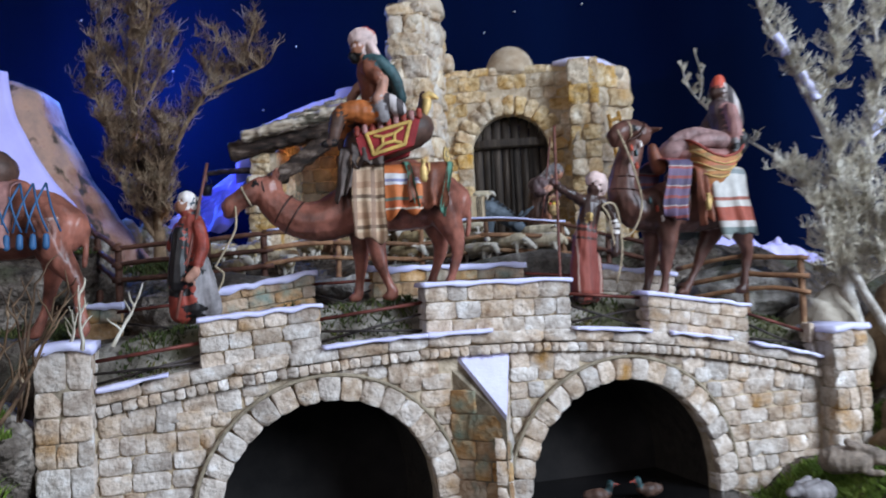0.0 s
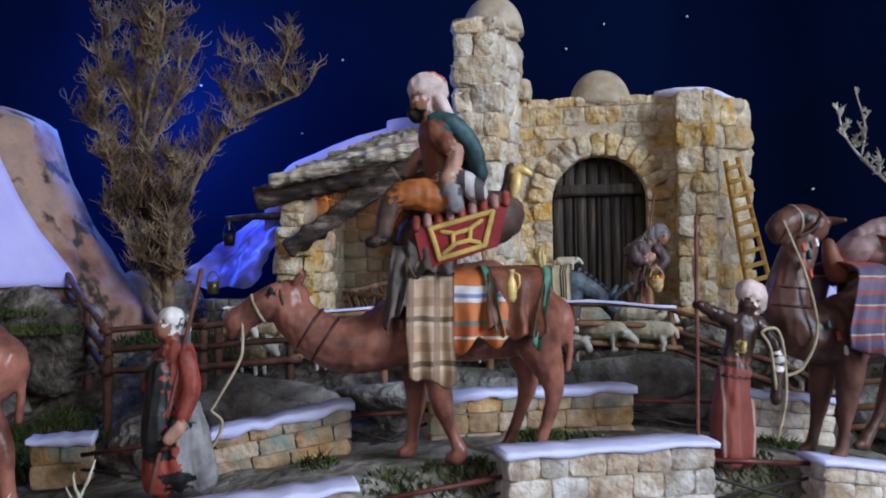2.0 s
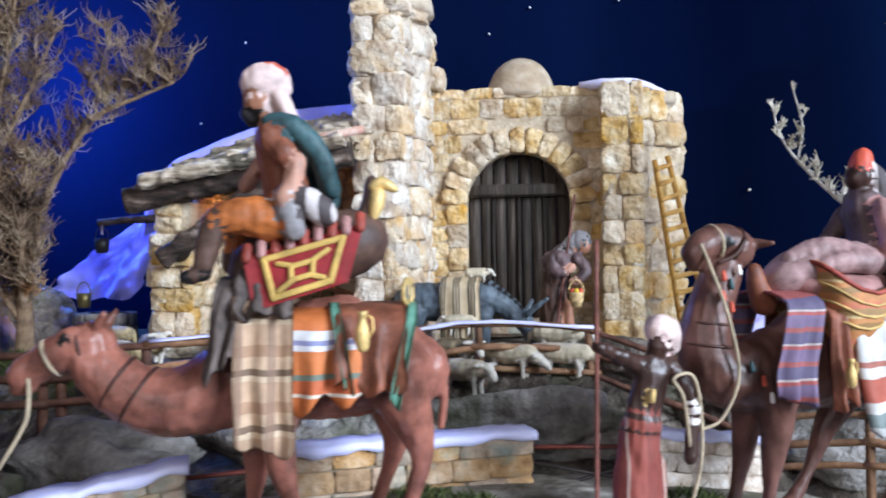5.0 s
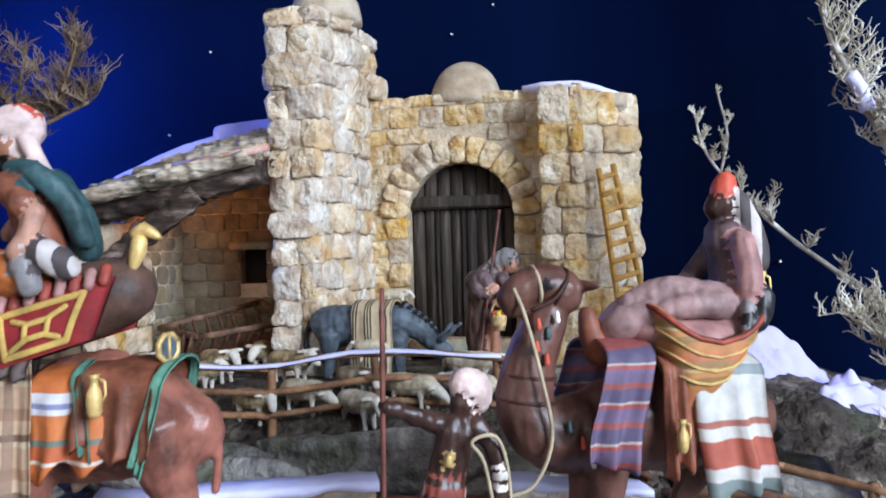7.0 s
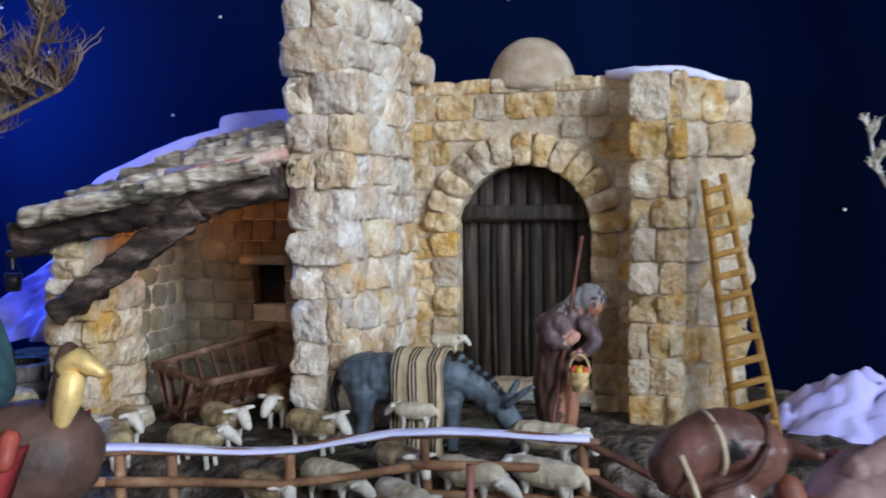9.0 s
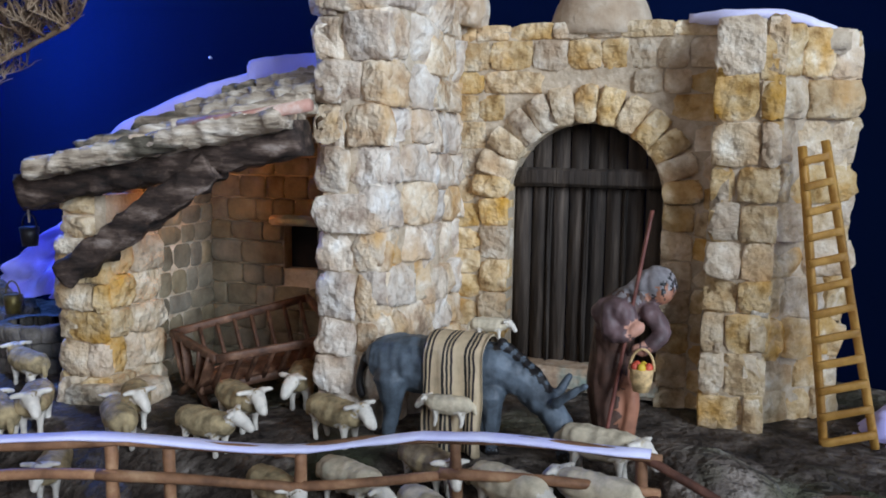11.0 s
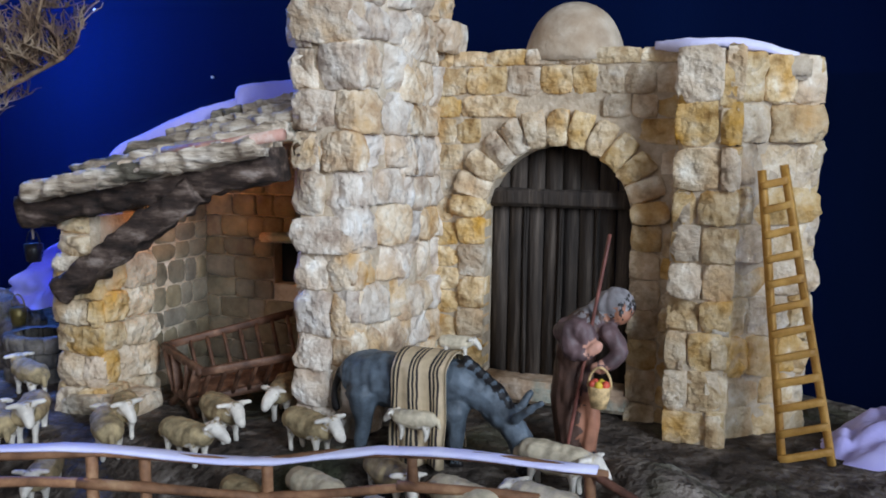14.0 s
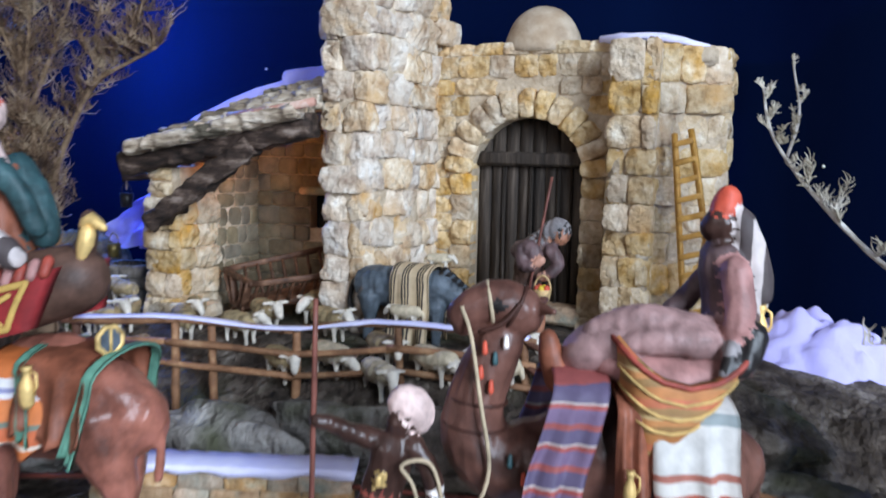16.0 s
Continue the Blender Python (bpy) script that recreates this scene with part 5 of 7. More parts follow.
def carpet_bag():
    root = thing("carpet_saddle_bag", "deep red carpet saddle bag with gold diamond pattern", "saddle bag")
    root.matrix_world = C1
    C = [(-0.050, 0.184), (0.024, 0.204), (0.014, 0.168), (-0.043, 0.151)]  # x, z: corners of each side panel
    verts, faces = [], []
    n = 8
    for sgn in (-1, 1):
        for layer in (0, 1):
            for i in range(n + 1):
                for j in range(n + 1):
                    s, t = i / n, j / n
                    x = (C[0][0] * (1 - s) + C[1][0] * s) * (1 - t) + (C[3][0] * (1 - s) + C[2][0] * s) * t
                    z = (C[0][1] * (1 - s) + C[1][1] * s) * (1 - t) + (C[3][1] * (1 - s) + C[2][1] * s) * t
                    bulge = 0.004 * math.sin(math.pi * s) * math.sin(math.pi * t)
                    y = 0.030 + 0.010 * t + bulge
                    verts.append((x, sgn * (y - (0.012 if layer else 0)), z))
    k = (n + 1) * (n + 1)
    for b in range(2):
        o = b * 2 * k
        for i in range(n):
            for j in range(n):
                a = o + i * (n + 1) + j
                faces.append((a, a + 1, a + n + 2, a + n + 1))
                a += k
                faces.append((a, a + n + 1, a + n + 2, a + 1))
        for i in range(n):
            for e in ((i * (n + 1), (i + 1) * (n + 1)), (i * (n + 1) + n, (i + 1) * (n + 1) + n), (i, i + 1), (n * (n + 1) + i, n * (n + 1) + i + 1)):
                faces.append((o + e[0], o + e[1], o + k + e[1], o + k + e[0]))
    part_red = paint("carpet_red", (0.24, 0.018, 0.020), 0.3, 0.8)
    piece("panel", mesh_of("panel", verts, faces), part_red, root, m=C1)

    def on_panel(s, t, lift=0.0012):
        x = (C[0][0] * (1 - s) + C[1][0] * s) * (1 - t) + (C[3][0] * (1 - s) + C[2][0] * s) * t
        z = (C[0][1] * (1 - s) + C[1][1] * s) * (1 - t) + (C[3][1] * (1 - s) + C[2][1] * s) * t
        return Vector((x, -(0.030 + 0.010 * t + 0.004 * math.sin(math.pi * s) * math.sin(math.pi * t) + lift), z))
    gold = paint("woven_gold", (0.52, 0.33, 0.09), 0.3, 0.75)
    ring = [(0.16, 0.16), (0.84, 0.16), (0.80, 0.88), (0.22, 0.88)]
    for i in range(4):
        a, b = ring[i], ring[(i + 1) % 4]
        pts = [(*on_panel(a[0] + (b[0] - a[0]) * q / 6, a[1] + (b[1] - a[1]) * q / 6), 0.0022) for q in range(7)]
        piece("border_band", mesh_of("border_band", *chain_mesh(pts, 6, ((0, 1, 0), 0.4))), gold, root, m=C1)
    for a, b in (((0.28, 0.30), (0.42, 0.42)), ((0.72, 0.30), (0.58, 0.42)), ((0.28, 0.78), (0.42, 0.66)), ((0.72, 0.78), (0.58, 0.66)), ((0.40, 0.42), (0.60, 0.42)), ((0.40, 0.66), (0.60, 0.66)), ((0.40, 0.42), (0.40, 0.66)), ((0.60, 0.42), (0.60, 0.66))):
        pts = [(*on_panel(a[0] + (b[0] - a[0]) * q / 3, a[1] + (b[1] - a[1]) * q / 3), 0.0019) for q in range(4)]
        piece("motif", mesh_of("motif", *chain_mesh(pts, 6, ((0, 1, 0), 0.4))), gold, root, m=C1)
    for i in range(9):
        s = 0.03 + 0.94 * i / 8
        q = on_panel(s, 0.0)
        piece("fringe", mesh_of("fringe", *chain_mesh([(q.x, q.y + 0.004, q.z + 0.005, 0.0036), (q.x, q.y, q.z - 0.002, 0.0034)], 6)), F_PINK if i % 2 else F_RED, root, m=C1)
    # padding and back rest with the gilt finial
    piece("pad", mesh_of("pad", *chain_mesh([(-0.040, 0, 0.176, 0.024), (-0.01, 0, 0.186, 0.025), (0.020, 0, 0.194, 0.022)], 14)), F_BROWN, root, m=C1)
    piece("back_rest", mesh_of("back_rest", *chain_mesh([(0.018, 0, 0.190, 0.013), (0.025, 0, 0.206, 0.0095), (0.029, 0, 0.220, 0.0075), (0.030, 0, 0.231, 0.0065)], 12, ((1, 0, 0), 0.7))), F_BROWN, root, m=C1)
    piece("finial", mesh_of("finial", *chain_mesh([(0.032, -0.005, 0.229, 0.0046), (0.037, -0.006, 0.232, 0.0044), (0.042, -0.007, 0.229, 0.0034), (0.045, -0.007, 0.227, 0.0024)], 10)), F_GOLD, root, "gilt carved animal-head finial", m=C1)
    piece("finial_plate", mesh_of("finial_plate", *chain_mesh([(0.034, -0.007, 0.224, 0.0050), (0.033, -0.008, 0.217, 0.0052), (0.031, -0.009, 0.210, 0.0034)], 10)), F_GOLD, root, m=C1)


carpet_bag()


def framed_plate():
    """An eight-sided gilt frame round a dark plate, upright on the rump cloth."""
    root = thing("framed_plate", "small eight-sided gilt frame with dark plate behind the saddle", "ornament")
    M = C1 @ pose(0.052, -0.014, 0.1600, 0, 0, 66)
    root.matrix_world = M
    ring = [(0.0085 * math.cos(math.pi * (i + 0.5) / 4), 0, 0.0085 * math.sin(math.pi * (i + 0.5) / 4), 0.0018) for i in range(9)]
    piece("frame", mesh_of("frame", *tube(ring, 8)), F_GOLD, root, m=M)
    o = [(0.0080 * math.cos(math.pi * (i + 0.5) / 4), 0.0080 * math.sin(math.pi * (i + 0.5) / 4)) for i in range(8)]
    v = [(x, y, z) for y in (-0.0008, 0.0008) for x, z in o]
    piece("plate", mesh_of("plate", v, [tuple(range(8)), tuple(range(15, 7, -1))] + [(i, 8 + i, 8 + (i + 1) % 8, (i + 1) % 8) for i in range(8)], smooth=False), F_GREYBLUE, root, "dark glossy plate", m=M)
    piece("cross_bar", mesh_of("cross_bar", *tube([(0, -0.001, -0.0075, 0.0010), (0, -0.001, 0.0075, 0.0010)], 6)), F_GOLD, root, m=M)


framed_plate()


def jug(M, name, label, mat, s=1.0):
    prof = [(0.0, 0.003), (0.004, 0.0055), (0.012, 0.0062), (0.020, 0.0055), (0.026, 0.0030), (0.030, 0.0034), (0.034, 0.0046)]
    verts, faces = tube([(0, 0, z * s, r * s) for z, r in prof], 14)
    hv, hf = tube([(0.0035 * s, 0, 0.031 * s, 0.0011 * s), (0.0085 * s, 0, 0.028 * s, 0.0011 * s), (0.0090 * s, 0, 0.018 * s, 0.0011 * s), (0.0055 * s, 0, 0.012 * s, 0.0011 * s)], 6)
    root = thing(name, label, "jug")
    root.matrix_world = M
    piece("body", mesh_of("body", verts, faces), mat, root, m=M)
    piece("handle", mesh_of("handle", hv, hf), mat, root, m=M)


jug(C1 @ pose(0.022, -0.049, 0.126), "jug", "gold coloured jug hanging on the camel's flank", F_GOLD, 0.72)

# first rider
figure("rider_figurine", [
    (F_RUST, [(0.072, 1.052, 0.888, 0.019), (0.068, 1.052, 0.915, 0.0175), (0.062, 1.052, 0.942, 0.0165)], ((1, 0, 0), 0.85)),
    (F_SKIN, [(0.058, 1.051, 0.955, 0.007), (0.052, 1.050, 0.968, 0.0105)]),
    (F_BLACK, [(0.045, 1.050, 0.960, 0.0055), (0.047, 1.050, 0.957, 0.0055)]),
    (F_TURBAN, [(0.052, 1.050, 0.979, 0.0125), (0.060, 1.051, 0.981, 0.0125), (0.064, 1.051, 0.976, 0.010)]),
    (F_FEZ, [(0.062, 1.050, 0.989, 0.004), (0.066, 1.051, 0.985, 0.005)]),
    (F_TURBAN, [(0.066, 1.045, 0.970, 0.006), (0.074, 1.044, 0.954, 0.0055), (0.081, 1.046, 0.942, 0.005)]),
    (F_TEAL, [(0.060, 1.036, 0.953, 0.0045), (0.074, 1.036, 0.950, 0.007), (0.090, 1.042, 0.934, 0.0075), (0.098, 1.048, 0.910, 0.0065)]),
    (F_TEAL, [(0.070, 1.066, 0.946, 0.010), (0.086, 1.064, 0.925, 0.010), (0.094, 1.060, 0.905, 0.009)]),
    (F_RUST, [(0.062, 1.032, 0.942, 0.0090), (0.072, 1.028, 0.930, 0.0085)]),
    (F_SKIN_PALE, [(0.079, 1.028, 0.926, 0.0068), (0.076, 1.025, 0.913, 0.0058), (0.071, 1.022, 0.904, 0.0052)]),
    (F_SKIN_PALE, [(0.050, 1.070, 0.930, 0.006), (0.040, 1.066, 0.915, 0.005)]),
    (F_ORANGE, [(0.066, 1.036, 0.890, 0.0145), (0.048, 1.030, 0.893, 0.0125), (0.034, 1.027, 0.891, 0.0110)]),
    (F_BROWN, [(0.030, 1.026, 0.889, 0.0095), (0.025, 1.024, 0.874, 0.0075), (0.022, 1.023, 0.862, 0.006)]),
    (F_BLACK, [(0.022, 1.023, 0.858, 0.0052), (0.012, 1.021, 0.856, 0.0042)]),
    (F_ORANGE, [(0.066, 1.066, 0.889, 0.015), (0.036, 1.072, 0.889, 0.012)]),
    (F_BROWN, [(0.034, 1.073, 0.885, 0.009), (0.028, 1.075, 0.862, 0.006)]),
    (W_STRIPE_BW, [(0.072, 1.028, 0.905, 0.0085), (0.084, 1.028, 0.902, 0.0095), (0.095, 1.032, 0.894, 0.009)]),
    (F_GREY, [(0.074, 1.024, 0.896, 0.0075), (0.078, 1.024, 0.884, 0.007)]),
], "painted robed rider figurine with pale turban on a camel", "figurine", 0.0013, pose(0.058, 1.058, 0, 0, 0, 9) @ pose(-0.066, -1.052, 0), "", 0.0010)

# second camel and rider
C2 = BR @ pose(0.588, 0.034, 0.671)
camel([(-0.058, 0, 0.106, 0.028), (-0.080, 0, 0.106, 0.0235), (-0.095, 0, 0.124, 0.0205), (-0.092, 0, 0.152, 0.0170), (-0.080, 0, 0.180, 0.0150)],
      [(-0.069, 0, 0.198, 0.0155), (-0.081, 0, 0.204, 0.0138), (-0.093, 0, 0.202, 0.0122), (-0.102, 0, 0.196, 0.0112)],
      [(-0.050, 0.014, -0.064, -0.054), (-0.046, -0.014, -0.056, -0.050)], [(0.046, -0.015, 0.056, 0.060), (0.036, 0.016, -0.006, 0.018)], F_CAMEL_DARK,
      "dark brown camel figurine with raised head", C2, ear=(0.012, 0.004, 0.004, 0.010))
drape("saddle_blanket", -0.050, -0.018, 0.168, 0.098, 0.037, W_PURPLE, "purple and red patterned cloth over the camel", "blanket", C2, 2, slant=-0.020)
drape("saddle_blanket", -0.016, 0.004, 0.160, 0.084, 0.0365, F_RUST, "rust red cloth hanging under the pannier", "blanket", C2, 5)
drape("saddle_blanket", 0.002, 0.050, 0.158, 0.070, 0.038, W_WHITERED, "white cloth with red and grey teal bands over the camel", "blanket", C2, 6, flare=0.010, slant=0.006)


def soft(pts, sides, squash, seed, amp):
    """A stuffed cloth along points, creased by folds."""
    v, f = chain_mesh(spline(pts, 6), sides, squash)
    c = sum(v, Vector()) / len(v)
    for i, q in enumerate(v):
        d = (q - c).normalized()
        v[i] = q + d * amp * (noise.noise(Vector((q.x * 60, q.y * 140, q.z * 140 + seed))) + 0.5 * noise.noise(q * 260 + Vector((seed, 0, 0))))
    return v, f


def pannier():
    """Two slung bags that meet in one boat-shaped rim, with a long cushion in it."""
    root = thing("striped_pannier", "ochre and orange striped pannier saddle with pink cushion", "saddle")
    P = C2 @ pose(0.008, 0, -0.010)
    root.matrix_world = P
    n, k = 40, 10

    def rim_at(w, grow=0.0):
        c, q = math.cos(w), math.sin(w)
        c, q = math.copysign(abs(c) ** 0.55, c), math.copysign(abs(q) ** 0.55, q)
        return (0.014 + (0.040 + grow) * c, (0.040 + grow) * q, 0.199 - 0.024 * (1 - c * c))
    verts, faces = [], []
    for layer in (0, 1):
        for j in range(k + 1):
            t = j / k
            for i in range(n):
                w = 2 * math.pi * i / n
                x, y, z = rim_at(w, -0.003 * layer)
                x = x + (-0.008 - x) * 0.80 * t ** 1.25
                y = y * (1 + 0.10 * math.sin(math.pi * t) - 0.12 * t)
                verts.append((x, y, z + (0.134 - z) * t + 0.002 * layer))
    m = (k + 1) * n
    for j in range(k):
        for i in range(n):
            i2 = (i + 1) % n
            faces.append((j * n + i, (j + 1) * n + i, (j + 1) * n + i2, j * n + i2))
            faces.append((m + j * n + i, m + j * n + i2, m + (j + 1) * n + i2, m + (j + 1) * n + i))
    faces += [(i, (i + 1) % n, m + (i + 1) % n, m + i) for i in range(n)] + [tuple(k * n + i for i in range(n))]
    piece("basket", mesh_of("basket", verts, faces), W_BASKET, root, m=P)
    piece("rim", mesh_of("rim", *tube([(*rim_at(2 * math.pi * i / n), 0.0018) for i in range(n + 1)], 6)), F_RED, root, m=P)
    # stitched rows that follow the rim
    for d in (0.22, 0.42, 0.62):
        row = []
        for i in range(17):
            w = math.pi * (1.06 + 0.88 * i / 16)
            x, y, z = rim_at(w)
            row.append((x + (-0.008 - x) * 0.80 * d ** 1.25, y * (1 + 0.10 * math.sin(math.pi * d) - 0.12 * d) - 0.0006, z + (0.134 - z) * d, 0.0011))
        piece("stitched_band", mesh_of("stitched_band", *tube(row, 5)), F_OCHRE, root, "ochre stitched band", m=P)
    piece("cushion", mesh_of("cushion", *soft([(-0.012, 0, 0.180, 0.028), (0.012, 0, 0.176, 0.035), (0.036, 0, 0.180, 0.028)], 28, ((0, 0, 1), 0.45), 1, 0.0016)), F_PINK, root, m=P)
    piece("bolster", mesh_of("bolster", *soft([(-0.036, -0.002, 0.186, 0.017), (-0.020, -0.002, 0.191, 0.021), (0.002, 0, 0.186, 0.020), (0.016, 0, 0.184, 0.015)], 28, ((0, 0, 1), 0.74), 5, 0.0028)), F_MAUVE_PALE, root, "dusky mauve bolster", m=P)
    piece("saddle_bow", mesh_of("saddle_bow", *chain_mesh([(-0.052, 0, 0.168, 0.010), (-0.058, 0, 0.182, 0.008), (-0.060, 0, 0.192, 0.006)], 10)), F_RUST, root, m=P)


pannier()
figure("rider_figurine", [
    (F_MAUVE, [(0.046, 0, 0.190, 0.021), (0.044, 0, 0.215, 0.0185), (0.038, 0, 0.238, 0.0165)], ((1, 0, 0), 0.9)),
    (F_SKIN_DARK, [(0.038, 0, 0.250, 0.0065), (0.035, 0, 0.261, 0.0105), (0.031, 0, 0.259, 0.008)]),
    (F_FEZ, [(0.037, 0, 0.269, 0.0088), (0.039, 0, 0.276, 0.0078)]),
    (W_STRIPE_BW, [(0.046, -0.004, 0.264, 0.0075), (0.052, -0.006, 0.245, 0.009), (0.058, -0.007, 0.222, 0.0085)]),
    (F_WHITE, [(0.050, 0.006, 0.262, 0.006), (0.058, 0.006, 0.238, 0.007), (0.062, 0.004, 0.214, 0.006)]),
    (F_PINK, [(0.040, -0.017, 0.236, 0.0085), (0.042, -0.022, 0.216, 0.0085), (0.040, -0.024, 0.203, 0.008)]),
    (F_MAUVE, [(0.040, 0.018, 0.234, 0.008), (0.024, 0.020, 0.214, 0.007), (0.012, 0.014, 0.206, 0.006)]),
    (F_MAUVE_PALE, [(0.040, -0.010, 0.192, 0.015), (0.014, -0.012, 0.198, 0.0135), (-0.012, -0.010, 0.204, 0.0105), (-0.036, -0.006, 0.196, 0.008)]),
    (F_MAUVE_PALE, [(0.022, -0.022, 0.196, 0.010), (-0.004, -0.021, 0.196, 0.009), (-0.024, -0.016, 0.190, 0.007)]),
    (F_BLACK, [(0.050, -0.022, 0.200, 0.009), (0.046, -0.028, 0.188, 0.0075), (0.036, -0.032, 0.181, 0.006)]),
    (F_GREY, [(0.036, -0.030, 0.194, 0.0044), (0.032, -0.034, 0.180, 0.0042)]),
], "painted rider figurine with red cap and striped head cloth", "figurine", 0.0013, C2 @ pose(0.010, 0, -0.008), "", 0.0010)
jug(C2 @ pose(0.068, -0.010, 0.182), "jug", "gold jar behind the rider", F_GOLD, 0.75)
jug(C2 @ pose(-0.010, -0.047, 0.100), "jug", "woven gold bottle hanging on the camel", F_GOLD, 0.6)
tagged(piece("lead_rope", mesh_of("lead_rope", *tube([(*p, 0.0013) for p in spline([(-0.104, -0.010, 0.202), (-0.098, -0.013, 0.185), (-0.092, -0.024, 0.150), (-0.086, -0.026, 0.110), (-0.096, -0.020, 0.080), (-0.112, -0.016, 0.072)], 5)], 6)), F_ROPE, None, m=C2), "pale rope hanging from the camel's halter", "rope")
tagged(piece("lead_rope", mesh_of("lead_rope", *tube([(*p, 0.0013) for p in spline([(-0.184, -0.008, 0.118), (-0.183, -0.010, 0.095), (-0.186, -0.012, 0.080), (-0.203, -0.016, 0.050), (-0.205, -0.018, 0.045), (-0.197, -0.018, 0.036), (-0.205, -0.016, 0.018), (-0.218, -0.014, 0.012)], 5)], 6)), F_ROPE, None, m=C1), "pale rope hanging from the camel's halter", "rope")



def halter_beads():
    """Coloured wool tassels on the second camel's halter."""
    root = thing("halter_tassels", "red and teal wool tassels on the camel's halter", "tassels")
    root.matrix_world = C2
    for i, (x, y, z) in enumerate(((-0.090, -0.016, 0.182), (-0.084, -0.016, 0.176), (-0.092, -0.018, 0.168), (-0.078, -0.017, 0.186), (-0.086, -0.019, 0.160), (-0.074, -0.024, 0.118), (-0.066, -0.026, 0.108), (-0.060, -0.027, 0.096))):
        piece("tassel", mesh_of("tassel", *chain_mesh([(x, y, z, 0.0014), (x, y - 0.001, z - 0.005, 0.0019)], 8)), (F_FEZ, F_TEAL, F_FEZ, F_WHITE)[i % 4], root, m=C2)
    piece("strap", mesh_of("strap", *tube([(*q, 0.0014) for q in spline([(-0.070, -0.0155, 0.206), (-0.080, -0.0160, 0.194), (-0.094, -0.0135, 0.188)], 4)], 6)), F_STRAP, root, m=C2)


halter_beads()

# third camel, its hind part in view
C0 = pose(-0.290, 0.915, 0.664, 0, 0, 12)
camel([(-0.058, 0, 0.104, 0.027), (-0.082, 0, 0.104, 0.022), (-0.096, 0, 0.125, 0.0185), (-0.094, 0, 0.155, 0.0155), (-0.080, 0, 0.182, 0.0140)],
      [(-0.072, 0, 0.197, 0.0130), (-0.086, 0, 0.203, 0.0118), (-0.098, 0, 0.202, 0.0100), (-0.108, 0, 0.199, 0.0090)],
      [(-0.050, 0.014, -0.074, -0.056), (-0.044, -0.014, -0.050, -0.046)], [(0.046, -0.015, 0.078, 0.066), (0.036, 0.016, 0.022, 0.034)], F_CAMEL,
      "brown camel figurine walking ahead of the caravan", C0)
drape("saddle_blanket", -0.050, 0.020, 0.156, 0.090, 0.036, F_PINK, "faded pink cloth over the camel", "blanket", C0, 3)
M_NETROPE = F_BLUE


def net():
    root = thing("tassel_net", "blue knotted net with tassels on the camel's rump", "net")
    root.matrix_world = C0
    for i in range(5):
        y0 = -0.034
        x = 0.002 + 0.012 * i
        for d in (1, -1):
            pts = [(x + d * 0.004 * j, -0.028 - 0.012 * math.sin(j * 0.55), 0.150 - 0.012 * j, 0.0011) for j in range(5)]
            piece("cord", mesh_of("cord", *tube(pts, 5)), M_NETROPE, root, m=C0)
        q = (x + 0.003, -0.0395, 0.098)
        piece("tassel", mesh_of("tassel", *chain_mesh([(q[0], q[1], q[2], 0.0028), (q[0], q[1] - 0.001, q[2] - 0.010, 0.0034)], 8)), M_NETROPE, root, m=C0)


net()
tagged(piece("gilt_finial", mesh_of("gilt_finial", *chain_mesh([(-0.014, -0.02, 0.196, 0.009), (-0.008, -0.022, 0.186, 0.009), (-0.004, -0.022, 0.178, 0.007)], 10)), F_GOLD, None, m=C0), "gilt carved finial of a saddle", "finial")
tagged(piece("saddle_pad", mesh_of("saddle_pad", *chain_mesh([(-0.04, 0, 0.160, 0.026), (-0.01, 0, 0.166, 0.024)], 12)), F_BROWN, None, m=C0), "brown padded camel saddle", "saddle")

# walking servant and the man in red
SV = BR @ pose(0.440, 0.028, 0.671) @ Matrix.Scale(0.965, 4)
figure("servant_figurine", [
    (W_SKIRT, [(-0.010, -0.002, 0.012, 0.017), (-0.008, 0, 0.045, 0.0165), (-0.003, 0, 0.082, 0.0145)], ((0, 1, 0), 0.85)),
    (W_SKIRT, [(0.004, 0.004, 0.010, 0.013), (0.002, 0.002, 0.05, 0.013)]),
    (F_SKIN_DARK, [(-0.012, -0.004, 0.003, 0.006), (-0.020, -0.008, 0.003, 0.005)]),
    (F_SKIN_DARK, [(0.004, -0.002, 0.003, 0.006), (-0.002, -0.006, 0.003, 0.005)]),
    (F_SKIN_DARK, [(-0.002, 0, 0.086, 0.0130), (0.002, 0, 0.102, 0.0135), (0.006, 0, 0.118, 0.0140)], ((0, 1, 0), 0.75)),
    (F_SKIN_DARK, [(0.008, 0, 0.124, 0.006), (0.010, -0.002, 0.136, 0.0085)]),
    (F_TURBAN, [(0.012, 0.000, 0.148, 0.0115), (0.018, 0.001, 0.145, 0.0122), (0.021, 0.002, 0.138, 0.0105)]),
    (F_SKIN_DARK, [(-0.004, 0.002, 0.122, 0.0075), (-0.022, -0.004, 0.130, 0.006), (-0.041, -0.008, 0.138, 0.005)]),
    (F_SKIN_DARK, [(0.018, -0.002, 0.121, 0.0075), (0.030, -0.006, 0.105, 0.0062), (0.033, -0.010, 0.085, 0.0055), (0.028, -0.012, 0.056, 0.005)]),
    (F_WHITE, [(0.033, -0.010, 0.092, 0.0064), (0.033, -0.010, 0.089, 0.0064)]),
    (F_GOLD, [(-0.002, -0.012, 0.104, 0.003), (-0.003, -0.012, 0.100, 0.003)]),
], "dark painted servant figurine with pink turban and red skirt", "figurine", 0.0012, SV)


